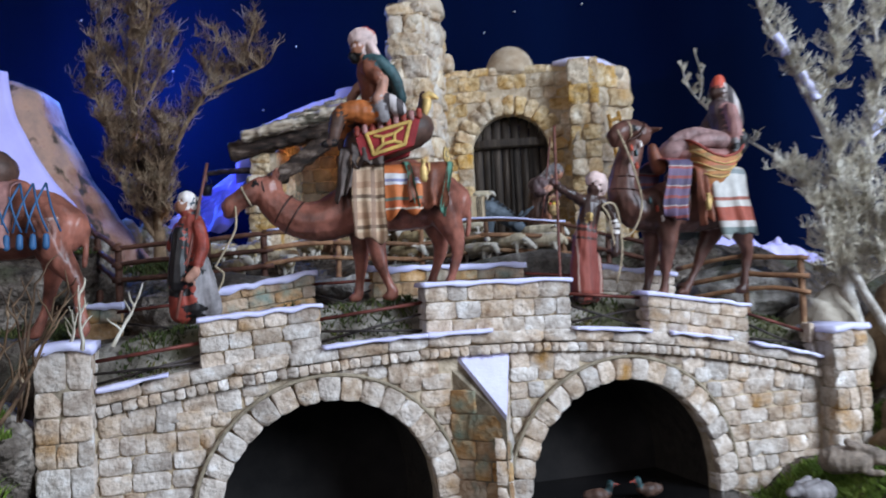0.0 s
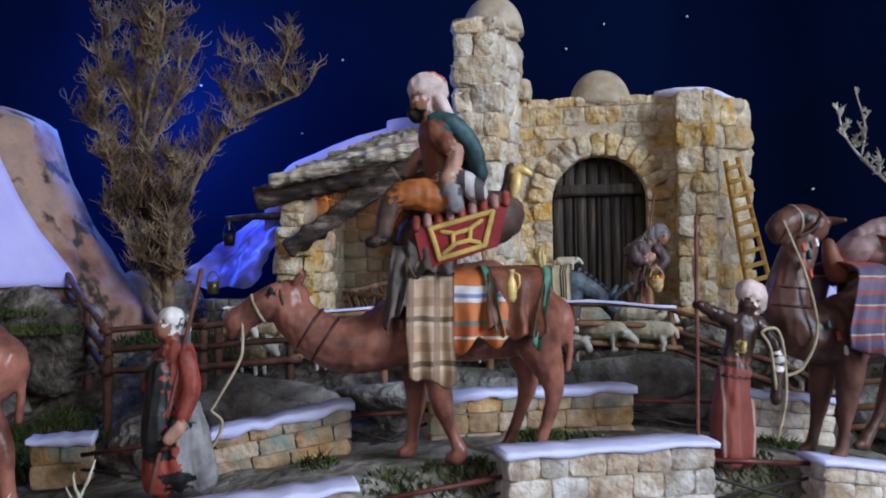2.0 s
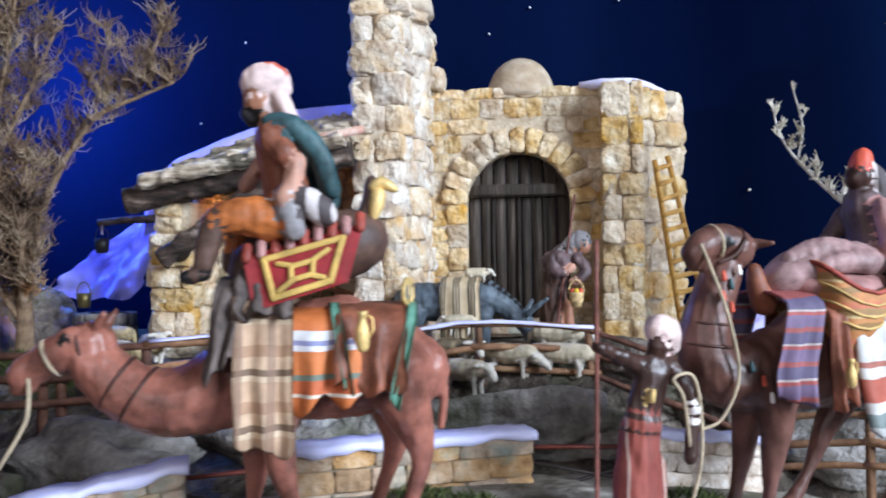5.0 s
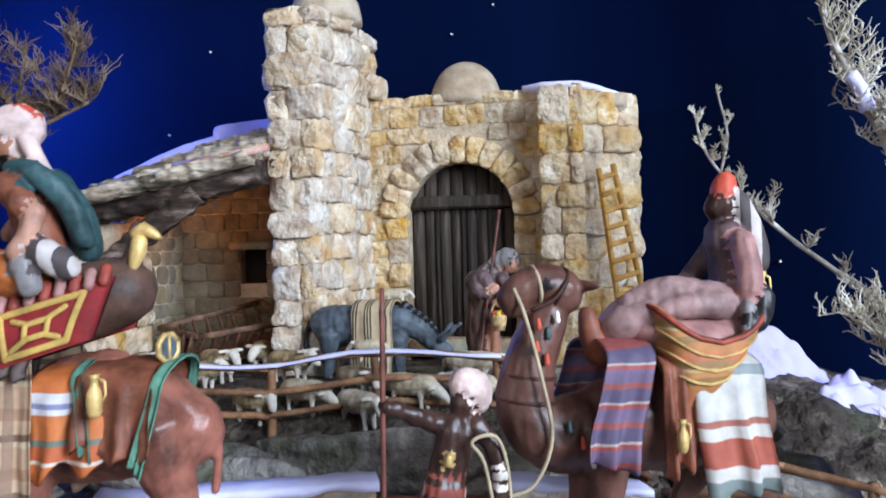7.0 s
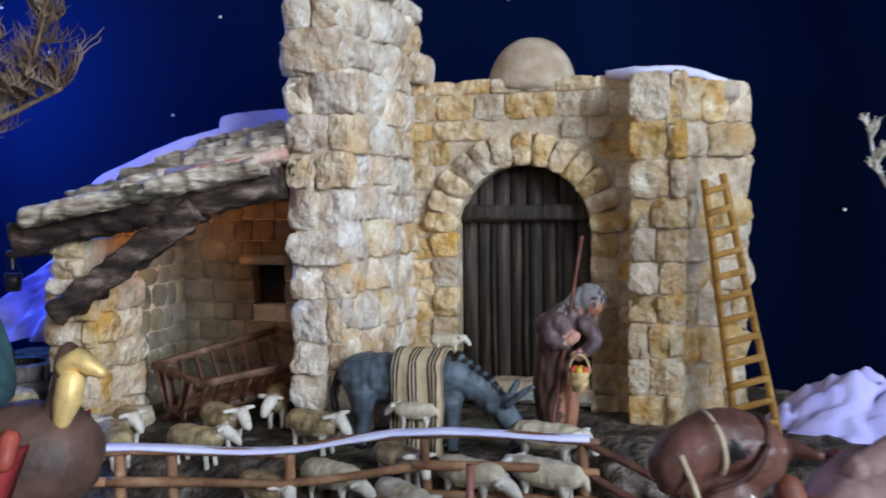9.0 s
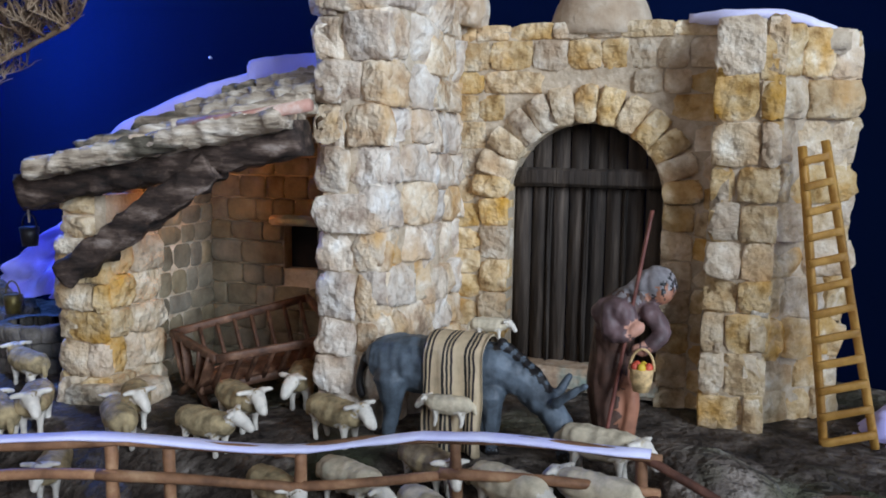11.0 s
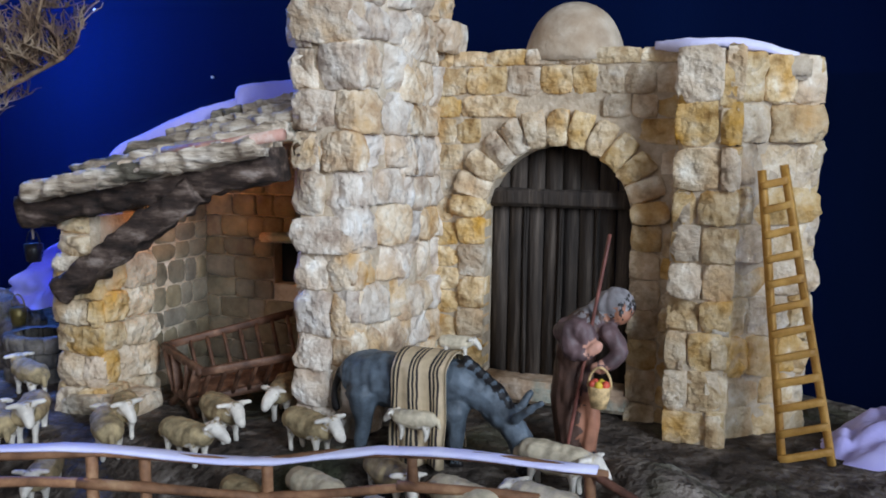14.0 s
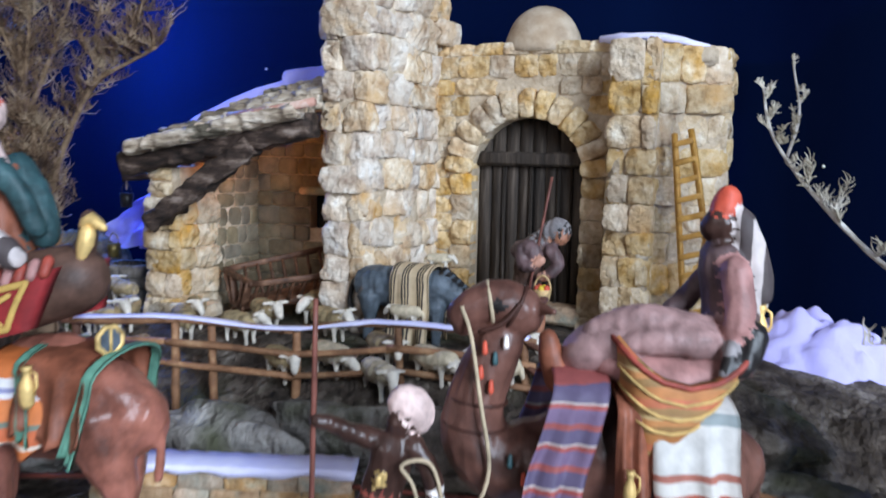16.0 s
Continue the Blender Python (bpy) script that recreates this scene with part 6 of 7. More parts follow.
def staff(a, b, r, mat, label):
    A, B = Vector(a), Vector(b)
    tagged(piece("staff", mesh_of("staff", *tube([(*(A.lerp(B, k / 8)), r) for k in range(9)], 8, wobble=0.3)), mat), label, "staff")


F_STAFF = paint("red_brown_staff", (0.16, 0.055, 0.04), 0.4, 0.5)
staff(from_bridge(0.397, 0.020, 0.672), from_bridge(0.400, 0.020, 0.876), 0.0016, F_STAFF, "thin red brown staff held by the servant")
tagged(piece("lead_rope", mesh_of("lead_rope", *tube([(*p, 0.0013) for p in spline([(0.028, -0.014, 0.060), (0.020, -0.018, 0.100), (0.012, -0.018, 0.114), (0.028, -0.016, 0.116), (0.036, -0.014, 0.095), (0.038, -0.012, 0.055), (0.030, -0.010, 0.020)], 5)], 6)), F_ROPE, None, m=SV), "pale rope loop over the servant's arm", "rope")

RM = pose(-0.131, 0.985, 0.672, 0, 0, 20)
figure("man_figurine", [
    (F_RED, [(-0.010, 0, 0.010, 0.013), (-0.008, 0, 0.05, 0.0135), (-0.002, 0, 0.085, 0.0135), (0.002, 0, 0.104, 0.0135)], ((0, 1, 0), 0.85)),
    (F_BLACK, [(-0.012, -0.006, 0.040, 0.0115), (-0.011, -0.005, 0.065, 0.0105), (-0.008, -0.004, 0.092, 0.0100)]),
    (F_BLACK, [(0.004, -0.004, 0.012, 0.010), (0.004, -0.003, 0.05, 0.010)]),
    (F_GREY, [(0.020, 0.002, 0.010, 0.011), (0.014, 0.002, 0.04, 0.0115), (0.008, 0.002, 0.065, 0.010)]),
    (F_SKIN, [(0.0, 0, 0.112, 0.0055), (-0.006, -0.001, 0.121, 0.0085)]),
    (F_WHITE, [(-0.003, 0, 0.130, 0.0088), (0.003, 0, 0.127, 0.0085)]),
    (F_GREYBLUE, [(0.005, 0, 0.124, 0.0065), (0.007, 0, 0.114, 0.0055)]),
    (F_RED, [(0.010, -0.008, 0.100, 0.0075), (0.013, -0.012, 0.078, 0.0068), (0.008, -0.016, 0.060, 0.0060)]),
    (F_SKIN_PALE, [(0.006, -0.019, 0.052, 0.0052), (-0.001, -0.021, 0.044, 0.0048)]),
    (F_RED, [(-0.010, 0.010, 0.098, 0.008), (-0.018, 0.004, 0.08, 0.007)]),
], "painted man figurine in red coat with white cap", "figurine", 0.0012, RM)
staff((-0.141, 0.968, 0.676), (-0.109, 0.985, 0.838), 0.0017, F_STAFF, "red brown staff of the man in red")

# shepherd with basket by the door
SH = pose(0.250, 1.550, 0.752)
figure("shepherd_figurine", [
    (F_BROWN, [(-0.004, 0.004, 0.014, 0.017), (-0.008, 0.002, 0.05, 0.0175), (-0.006, 0, 0.085, 0.0165)], ((0, 1, 0), 0.85)),
    (F_SKIN, [(0.009, -0.006, 0.006, 0.006), (0.010, -0.004, 0.03, 0.0068), (0.008, -0.002, 0.052, 0.008)]),
    (F_BLACK, [(0.009, -0.006, 0.003, 0.0055), (0.016, -0.010, 0.003, 0.0050)]),
    (F_BROWN, [(-0.006, 0, 0.085, 0.0165), (-0.002, 0, 0.105, 0.017), (0.010, 0, 0.117, 0.014)]),
    (F_MAUVE, [(-0.012, -0.010, 0.108, 0.011), (0.0, -0.016, 0.112, 0.010), (0.008, -0.014, 0.100, 0.008)]),
    (F_SKIN, [(0.020, -0.002, 0.121, 0.006), (0.030, -0.003, 0.124, 0.009)]),
    (F_GREY, [(0.014, 0, 0.128, 0.010), (0.024, 0, 0.134, 0.0115), (0.030, 0, 0.133, 0.010)]),
    (F_GREY, [(0.006, -0.004, 0.120, 0.010), (0.004, -0.006, 0.108, 0.009)]),
    (F_BLACK, [(0.032, 0, 0.129, 0.0098), (0.030, 0, 0.1285, 0.0102)]),
    (F_MAUVE, [(-0.008, -0.016, 0.112, 0.008), (-0.006, -0.020, 0.096, 0.0075), (0.006, -0.022, 0.093, 0.006)]),
    (F_SKIN_PALE, [(0.010, -0.022, 0.096, 0.0052), (0.014, -0.021, 0.100, 0.005)]),
    (F_MAUVE, [(0.022, -0.010, 0.110, 0.0078), (0.032, -0.014, 0.096, 0.007), (0.024, -0.018, 0.086, 0.006)]),
    (F_SKIN_PALE, [(0.020, -0.019, 0.084, 0.005), (0.014, -0.020, 0.083, 0.0045)]),
], "painted shepherd figurine bending over with grey head cloth", "figurine", 0.0012, SH)
staff((0.242, 1.528, 0.753), (0.270, 1.540, 0.940), 0.0015, F_STAFF, "thin red brown shepherd's staff")


def fruit_basket():
    root = thing("fruit_basket", "small wicker basket filled with red and yellow fruit", "basket")
    M = pose(0.269, 1.524, 0.805)
    root.matrix_world = M
    piece("basket", mesh_of("basket", *tube([(0, 0, 0, 0.006), (0, 0, 0.008, 0.0082), (0, 0, 0.016, 0.0092), (0, 0, 0.0175, 0.0088)], 14, wobble=0.2)), F_BASKET, root, m=M)
    hp = [(0.009 * math.cos(math.pi * i / 12), 0, 0.016 + 0.016 * math.sin(math.pi * i / 12), 0.0011) for i in range(13)]
    piece("handle", mesh_of("handle", *tube(hp, 6)), F_BASKET, root, m=M)
    ye = paint("yellow_fruit", (0.62, 0.42, 0.04))
    for i, (x, y, mt) in enumerate(((-0.005, -0.003, F_FEZ), (0.0, -0.005, ye), (0.005, -0.002, F_FEZ), (0.001, 0.003, ye), (-0.004, 0.003, F_FEZ))):
        piece("fruit", mesh_of("fruit", *chain_mesh([(x, y, 0.0178, 0.0032), (x, y, 0.0192, 0.0032)], 10)), mt, root, m=M)


fruit_basket()

# donkey
DK = pose(0.128, 1.505, 0.752) @ Matrix.Diagonal((1.1, 1.1, 1.02, 1))
figure("donkey_figurine", [
    (F_GREYBLUE, [(-0.048, 0, 0.062, 0.021), (-0.02, 0, 0.060, 0.0235), (0.012, 0, 0.060, 0.0235), (0.030, 0, 0.062, 0.020)], ((0, 1, 0), 0.85)),
    (F_GREYBLUE, [(0.030, 0, 0.066, 0.018), (0.050, 0, 0.056, 0.014), (0.066, -0.004, 0.042, 0.0115)]),
    (F_GREYBLUE, [(0.072, -0.006, 0.036, 0.0105), (0.080, -0.010, 0.024, 0.009), (0.083, -0.013, 0.011, 0.0068)]),
    (F_BLACK, [(0.083, -0.014, 0.008, 0.0064), (0.084, -0.015, 0.006, 0.006)]),
    (F_GREYBLUE, [(0.076, -0.016, 0.046, 0.0036), (0.088, -0.022, 0.058, 0.0036), (0.096, -0.024, 0.064, 0.002)]),
    (F_GREYBLUE, [(0.074, 0.002, 0.048, 0.0034), (0.080, 0.008, 0.060, 0.003)]),
    (F_BLACK, [(0.034, 0, 0.083, 0.004), (0.052, -0.001, 0.069, 0.004), (0.068, -0.004, 0.054, 0.0035)]),
    (F_GREYBLUE, [(0.030, -0.011, 0.045, 0.0105), (0.031, -0.012, 0.024, 0.0062), (0.031, -0.012, 0.008, 0.0048)]),
    (F_GREYBLUE, [(0.022, 0.011, 0.045, 0.0105), (0.020, 0.012, 0.024, 0.0062), (0.018, 0.012, 0.008, 0.0048)]),
    (F_GREYBLUE, [(-0.044, -0.011, 0.050, 0.0135), (-0.043, -0.012, 0.028, 0.007), (-0.045, -0.012, 0.008, 0.005)]),
    (F_GREYBLUE, [(-0.052, 0.011, 0.050, 0.0135), (-0.055, 0.012, 0.028, 0.007), (-0.056, 0.012, 0.008, 0.005)]),
    (F_BLACK, [(0.031, -0.012, 0.003, 0.0050), (0.033, -0.012, 0.003, 0.0048)]), (F_BLACK, [(0.018, 0.012, 0.003, 0.0050), (0.020, 0.012, 0.003, 0.0048)]),
    (F_BLACK, [(-0.045, -0.012, 0.003, 0.0050), (-0.043, -0.012, 0.003, 0.0048)]),
    (F_BLACK, [(-0.068, 0, 0.064, 0.003), (-0.074, 0, 0.045, 0.003), (-0.073, 0, 0.03, 0.0035)]),
], "blue grey donkey figurine lowering its head", "donkey figurine", 0.0013, DK)
drape("donkey_rug", -0.016, 0.026, 0.0885, 0.004, 0.0225, W_RUG, "cream and black striped rug over the donkey", "rug", DK, 3, flare=0.003)

# sheep: one fleece, copied and turned
SHEEP = []


def sheep():
    for hd, hz, wool in ((-0.1, 0.033, F_WOOL), (0.5, 0.034, F_WOOL), (-0.5, 0.029, F_WOOL), (0.2, 0.020, F_WOOL_PALE), (-0.3, 0.028, F_WOOL_PALE)):
        cs, sn = math.cos(hd), math.sin(hd)
        hx = 0.026
        ch = [(wool, [(-0.018, 0, 0.027, 0.0112), (0.0, 0, 0.026, 0.0122), (0.015, 0, 0.0275, 0.0108)]),
              (wool, [(0.018, 0, 0.029, 0.0080), (hx - 0.002, sn * 0.006, hz + 0.002, 0.0064)]),
              (F_FLEECE, [(hx, sn * 0.006, hz + 0.003, 0.0060), (hx + 0.007 * cs, sn * 0.012, hz - 0.003, 0.0048), (hx + 0.011 * cs, sn * 0.016, hz - 0.008, 0.0036)])]
        for s in (-1, 1):
            ch.append((F_FLEECE, [(hx - 0.001 - s * sn * 0.005, sn * 0.006 + s * 0.005, hz + 0.006, 0.0024), (hx - 0.002 - s * sn * 0.012, sn * 0.006 + s * 0.0125 * cs, hz + 0.0055, 0.0020)]))
            ch.append((F_FLEECE, [(0.013, s * 0.0055, 0.019, 0.0038), (0.013, s * 0.0055, 0.010, 0.0024), (0.0135, s * 0.0055, 0.002, 0.0023)]))
            ch.append((F_FLEECE, [(-0.015, s * 0.0055, 0.019, 0.0044), (-0.017, s * 0.0055, 0.010, 0.0026), (-0.016, s * 0.0055, 0.002, 0.0023)]))
        ch.append((wool, [(-0.029, 0, 0.027, 0.0030), (-0.031, 0, 0.018, 0.0022)]))
        SHEEP.append(figure("sheep_figurine", ch, "cream woolly sheep figurine standing in the pen" if wool is F_WOOL else "pale woolly sheep figurine by the fence", "sheep figurine", 0.0011, None, "flock in the pen", 0.0009))
    # x, y, way it faces, which of the five
    spots = [(-0.299, 1.505, 160, 0), (-0.211, 1.425, -55, 1), (-0.267, 1.403, -15, 2), (-0.131, 1.451, -50, 1), (-0.048, 1.476, -30, 0), (-0.028, 1.544, -70, 2), (0.044, 1.468, -22, 0), (-0.048, 1.43, -12, 1), (-0.233, 1.41, 150, 2), (-0.149, 1.378, -60, 0), (0.039, 1.385, -25, 2), (0.086, 1.404, -20, 3), (0.148, 1.392, -35, 4), (0.194, 1.42, -20, 3), (0.249, 1.435, 165, 4), (0.247, 1.479, -12, 4), (-0.225, 1.36, -40, 1), (-0.124, 1.422, 140, 2), (0.135, 1.427, -30, 2)]
    used = set()
    for x, y, a, k in spots:
        sc = rng.uniform(0.92, 1.06)
        m = pose(x, y, ground_z(x, y) - 0.0005, 0, 0, a) @ Matrix.Diagonal((1.12 * sc, 1.08 * sc, 0.98 * sc, 1))
        o = SHEEP[k]
        if k in used:
            o = SHEEP[k].copy()
            scene.collection.objects.link(o)
        used.add(k)
        o.matrix_world = m
    lamb = SHEEP[4].copy()
    scene.collection.objects.link(lamb)
    lamb.matrix_world = DK @ pose(0.004, -0.0275, 0.024, 0, 0, 185) @ Matrix.Scale(0.62, 4)
    tagged(lamb, "small pale lamb figurine carried in the donkey's rug", "lamb figurine")
    lamb.name = "lamb_figurine"
    lamb = SHEEP[4].copy()
    scene.collection.objects.link(lamb)
    lamb.matrix_world = DK @ pose(0.022, 0.012, 0.080, 0, 0, 10) @ Matrix.Scale(0.5, 4)
    tagged(lamb, "small pale lamb figurine on the donkey's back", "lamb figurine")
    lamb.name = "lamb_figurine"


sheep()


def rabbit(x, y, z, a, s, mat, label):
    figure("rabbit_figurine", [(mat, [(-0.016 * s, 0, 0.011 * s, 0.0115 * s), (0.004 * s, 0, 0.012 * s, 0.0105 * s)]), (mat, [(0.014 * s, 0, 0.015 * s, 0.0075 * s), (0.023 * s, 0, 0.013 * s, 0.005 * s)]),
        (mat, [(0.012 * s, -0.004 * s, 0.020 * s, 0.0028 * s), (-0.004 * s, -0.006 * s, 0.0245 * s, 0.0028 * s)]), (mat, [(0.012 * s, 0.004 * s, 0.020 * s, 0.0028 * s), (-0.004 * s, 0.006 * s, 0.0245 * s, 0.0028 * s)]),
        (mat, [(0.008 * s, -0.005 * s, 0.003 * s, 0.003 * s), (0.018 * s, -0.005 * s, 0.003 * s, 0.003 * s)])], label, "rabbit figurine", 0.0013, pose(x, y, z, 0, 0, a), "rabbits by the stream")


rabbit(0.560, 1.085, 0.474, -15, 1.35, F_FUR, "grey brown rabbit figurine lying on moss")
rabbit(0.492, 1.02, 0.462, 200, 1.0, F_GREY, "dark grey rabbit figurine sitting on moss")
rabbit(0.430, 1.00, 0.452, 160, 0.8, F_GREY, "dark grey rabbit figurine sitting on moss")


def duck(x, y, z, a):
    figure("duck_figurine", [(F_BROWN, [(-0.014, 0, 0.006, 0.006), (0.0, 0, 0.006, 0.0085), (0.008, 0, 0.008, 0.006)]), (F_TEAL, [(0.010, 0, 0.012, 0.0045), (0.012, 0, 0.018, 0.0050)]), (F_RED, [(0.016, 0, 0.0175, 0.0022), (0.021, 0, 0.0168, 0.0016)])],
           "brown duck figurine with green head on the water", "duck figurine", 0.0010, pose(x, y, z, 0, 0, a), "ducks under the bridge")


duck(0.290, 1.105, 0.446, 10)
duck(0.345, 1.125, 0.446, 200)


# ---- trees of dried twigs ----
def twig(start, way, length, r, rg, curl=0.5):
    p = Vector(start)
    d = Vector(way).normalized()
    n = 6
    pts = [(*p, r)]
    for i in range(n):
        d = (d + Vector((rg.uniform(-1, 1), rg.uniform(-1, 1), rg.uniform(-0.45, 1.0))) * curl * 0.62).normalized()
        p = p + d * length / n
        pts.append((*p, r * (1 - 0.62 * (i + 1) / n)))
    return tube(pts, 3, cap=False), [Vector(q[:3]) for q in pts]


def twig_tree(name, limbs, tufts, label, twig_mat, seed, up=0.75, spread=0.045, length=0.036, bark=None):
    """limbs: lists of (x, y, z, r); tufts: (limb, from, to, count) says where twigs sprout along each."""
    rg = random.Random(seed)
    root = thing(name, label, "tree")
    base = limbs[0][0]
    root.location = base[:3]
    bpy.context.view_layer.update()
    paths = [spline(l, 6) for l in limbs]
    piece("trunk", mesh_of("trunk", *tube(paths[0], 9, wobble=0.35)), bark or M_BARK, root)
    for p in paths[1:]:
        piece("limb", mesh_of("limb", *tube(p, 7, wobble=0.35)), bark or M_BARK, root)
    chunks = []
    for li, f0, f1, count, *size in tufts:
        big = size[0] if size else 1.0
        P = paths[li]
        for k in range(count):
            f = f0 + (f1 - f0) * rg.random()
            i = min(len(P) - 2, int(f * (len(P) - 1)))
            q = Vector(P[i][:3]).lerp(Vector(P[i + 1][:3]), rg.random())
            a = rg.uniform(0, 2 * math.pi)
            out = Vector((math.cos(a), math.sin(a) * 0.8, rg.uniform(-0.1, 1.9) * up)).normalized()
            (v, fc), pts = twig(q, out, big * spread * rg.uniform(0.5, 1.3), 0.0012, rg, 0.5)
            chunks.append((v, fc))
            for e in pts[1:]:
                for j in range(3):
                    o2 = Vector((rg.uniform(-1, 1), rg.uniform(-1, 1), rg.uniform(0.1, 2.2)))
                    (v, fc), p2 = twig(e, o2, big * length * rg.uniform(0.4, 1.1), 0.0009, rg, 1.15)
                    chunks.append((v, fc))
    tagged(piece("crown", mesh_of("crown", *join(*chunks)), twig_mat, root), kind="stuff")


twig_tree("dried_tree", [
    [(-0.395, 1.47, 0.750, 0.0115), (-0.397, 1.47, 0.835, 0.009), (-0.412, 1.475, 0.905, 0.0075), (-0.436, 1.48, 1.00, 0.006), (-0.445, 1.48, 1.10, 0.0045), (-0.432, 1.48, 1.22, 0.003)],
    [(-0.397, 1.47, 0.835, 0.0065), (-0.372, 1.465, 0.92, 0.005), (-0.345, 1.47, 0.985, 0.0042), (-0.304, 1.472, 1.040, 0.0034), (-0.255, 1.474, 1.062, 0.0026), (-0.205, 1.473, 1.080, 0.002)],
    [(-0.412, 1.475, 0.900, 0.005), (-0.450, 1.46, 0.95, 0.0038), (-0.485, 1.455, 1.02, 0.003), (-0.505, 1.45, 1.10, 0.002)],
    [(-0.436, 1.48, 1.00, 0.004), (-0.40, 1.49, 1.08, 0.003), (-0.370, 1.50, 1.16, 0.002)],
    [(-0.255, 1.474, 1.062, 0.002), (-0.235, 1.47, 1.10, 0.0016), (-0.215, 1.468, 1.15, 0.0012)],
    [(-0.304, 1.472, 1.040, 0.002), (-0.29, 1.46, 1.09, 0.0016), (-0.275, 1.458, 1.14, 0.0012)],
    [(-0.445, 1.48, 1.06, 0.003), (-0.48, 1.47, 1.13, 0.002), (-0.50, 1.47, 1.20, 0.0014)],
    [(-0.400, 1.47, 0.87, 0.004), (-0.375, 1.44, 0.93, 0.003), (-0.365, 1.43, 0.985, 0.002)],
    [(-0.404, 1.47, 0.88, 0.004), (-0.44, 1.44, 0.93, 0.003), (-0.455, 1.43, 0.99, 0.002)],
    [(-0.396, 1.47, 0.79, 0.004), (-0.425, 1.45, 0.85, 0.003), (-0.452, 1.44, 0.91, 0.002)],
    [(-0.396, 1.47, 0.80, 0.004), (-0.380, 1.44, 0.86, 0.003), (-0.368, 1.43, 0.92, 0.002)],
    [(-0.440, 1.48, 1.04, 0.003), (-0.415, 1.47, 1.12, 0.0022), (-0.395, 1.46, 1.20, 0.0016)],
], [(0, 0.22, 1.0, 90), (1, 0.25, 1.0, 38), (2, 0.25, 1.0, 32), (3, 0.2, 1.0, 24), (4, 0.1, 1.0, 15), (5, 0.1, 1.0, 13), (6, 0.1, 1.0, 22), (7, 0.15, 1, 40), (8, 0.15, 1, 40), (9, 0.1, 1, 34), (10, 0.1, 1, 34), (11, 0.1, 1, 30)],
    "tall dried thyme tree with brown curling twigs", M_TWIG, 3, spread=0.040, length=0.031)
twig_tree("dried_tree", [
    [(0.668, 1.33, 0.600, 0.010), (0.652, 1.335, 0.720, 0.0075), (0.668, 1.35, 0.82, 0.006), (0.640, 1.36, 0.92, 0.005), (0.612, 1.37, 1.00, 0.004), (0.580, 1.38, 1.08, 0.003), (0.570, 1.39, 1.18, 0.002)],
    [(0.668, 1.35, 0.80, 0.0036), (0.615, 1.40, 0.850, 0.0026), (0.560, 1.42, 0.895, 0.0022), (0.512, 1.435, 0.945, 0.0018), (0.485, 1.445, 0.985, 0.0014), (0.476, 1.45, 1.022, 0.001)],
    [(0.655, 1.34, 0.76, 0.004), (0.705, 1.35, 0.86, 0.003), (0.730, 1.36, 0.98, 0.0026), (0.725, 1.37, 1.12, 0.002)],
    [(0.650, 1.33, 0.72, 0.0065), (0.672, 1.28, 0.635, 0.006), (0.690, 1.245, 0.585, 0.005), (0.722, 1.22, 0.545, 0.004), (0.75, 1.21, 0.50, 0.003)],
    [(0.640, 1.36, 0.92, 0.003), (0.675, 1.36, 1.00, 0.0024), (0.685, 1.37, 1.10, 0.0016)],
    [(0.498, 1.44, 0.965, 0.0013), (0.505, 1.445, 1.00, 0.0011), (0.498, 1.45, 1.040, 0.0009)],
    [(0.652, 1.335, 0.72, 0.003), (0.622, 1.33, 0.79, 0.002), (0.590, 1.335, 0.84, 0.0016)],
    [(0.655, 1.33, 0.69, 0.003), (0.70, 1.31, 0.74, 0.0024), (0.735, 1.31, 0.81, 0.0018)],
    [(0.66, 1.34, 0.70, 0.003), (0.655, 1.31, 0.76, 0.0024), (0.645, 1.30, 0.85, 0.0018)],
    [(0.66, 1.34, 0.72, 0.003), (0.685, 1.31, 0.80, 0.0024), (0.690, 1.30, 0.90, 0.0018)],
    [(0.655, 1.34, 0.66, 0.003), (0.632, 1.31, 0.71, 0.0024), (0.615, 1.30, 0.78, 0.0018)],
    [(0.655, 1.34, 0.66, 0.003), (0.69, 1.30, 0.69, 0.0024), (0.715, 1.28, 0.75, 0.0018)],
], [(0, 0.15, 1.0, 95), (1, 0.15, 0.6, 10, 0.7), (1, 0.5, 1.0, 14, 0.32), (5, 0.1, 1.0, 8, 0.3), (2, 0.05, 1.0, 70), (4, 0.1, 1.0, 40), (6, 0.10, 1.0, 36), (7, 0.05, 1.0, 60), (8, 0.05, 1.0, 50), (9, 0.05, 1.0, 40), (10, 0.05, 1.0, 50), (11, 0.05, 1.0, 40), (3, 0.5, 1.0, 8)],
    "dried twig tree painted pale for window light, with snow cloth on its limbs", M_TWIG_PALE, 11, length=0.022, spread=0.034, bark=M_BARK_PALE)
for a in ([(0.606, 1.362, 1.004), (0.600, 1.362, 1.022), (0.592, 1.362, 1.035)], [(0.640, 1.350, 0.935), (0.632, 1.352, 0.955), (0.622, 1.353, 0.975)], [(0.690, 1.335, 0.865), (0.71, 1.335, 0.885), (0.72, 1.335, 0.91)]):
    tagged(piece("snow_scrap", mesh_of("snow_scrap", *tube([(*p, 0.0056) for p in spline(a, 4)], 9, wobble=0.6)), M_SNOW), "white cloth scrap lying on a limb", "snow cloth", "snow scraps")


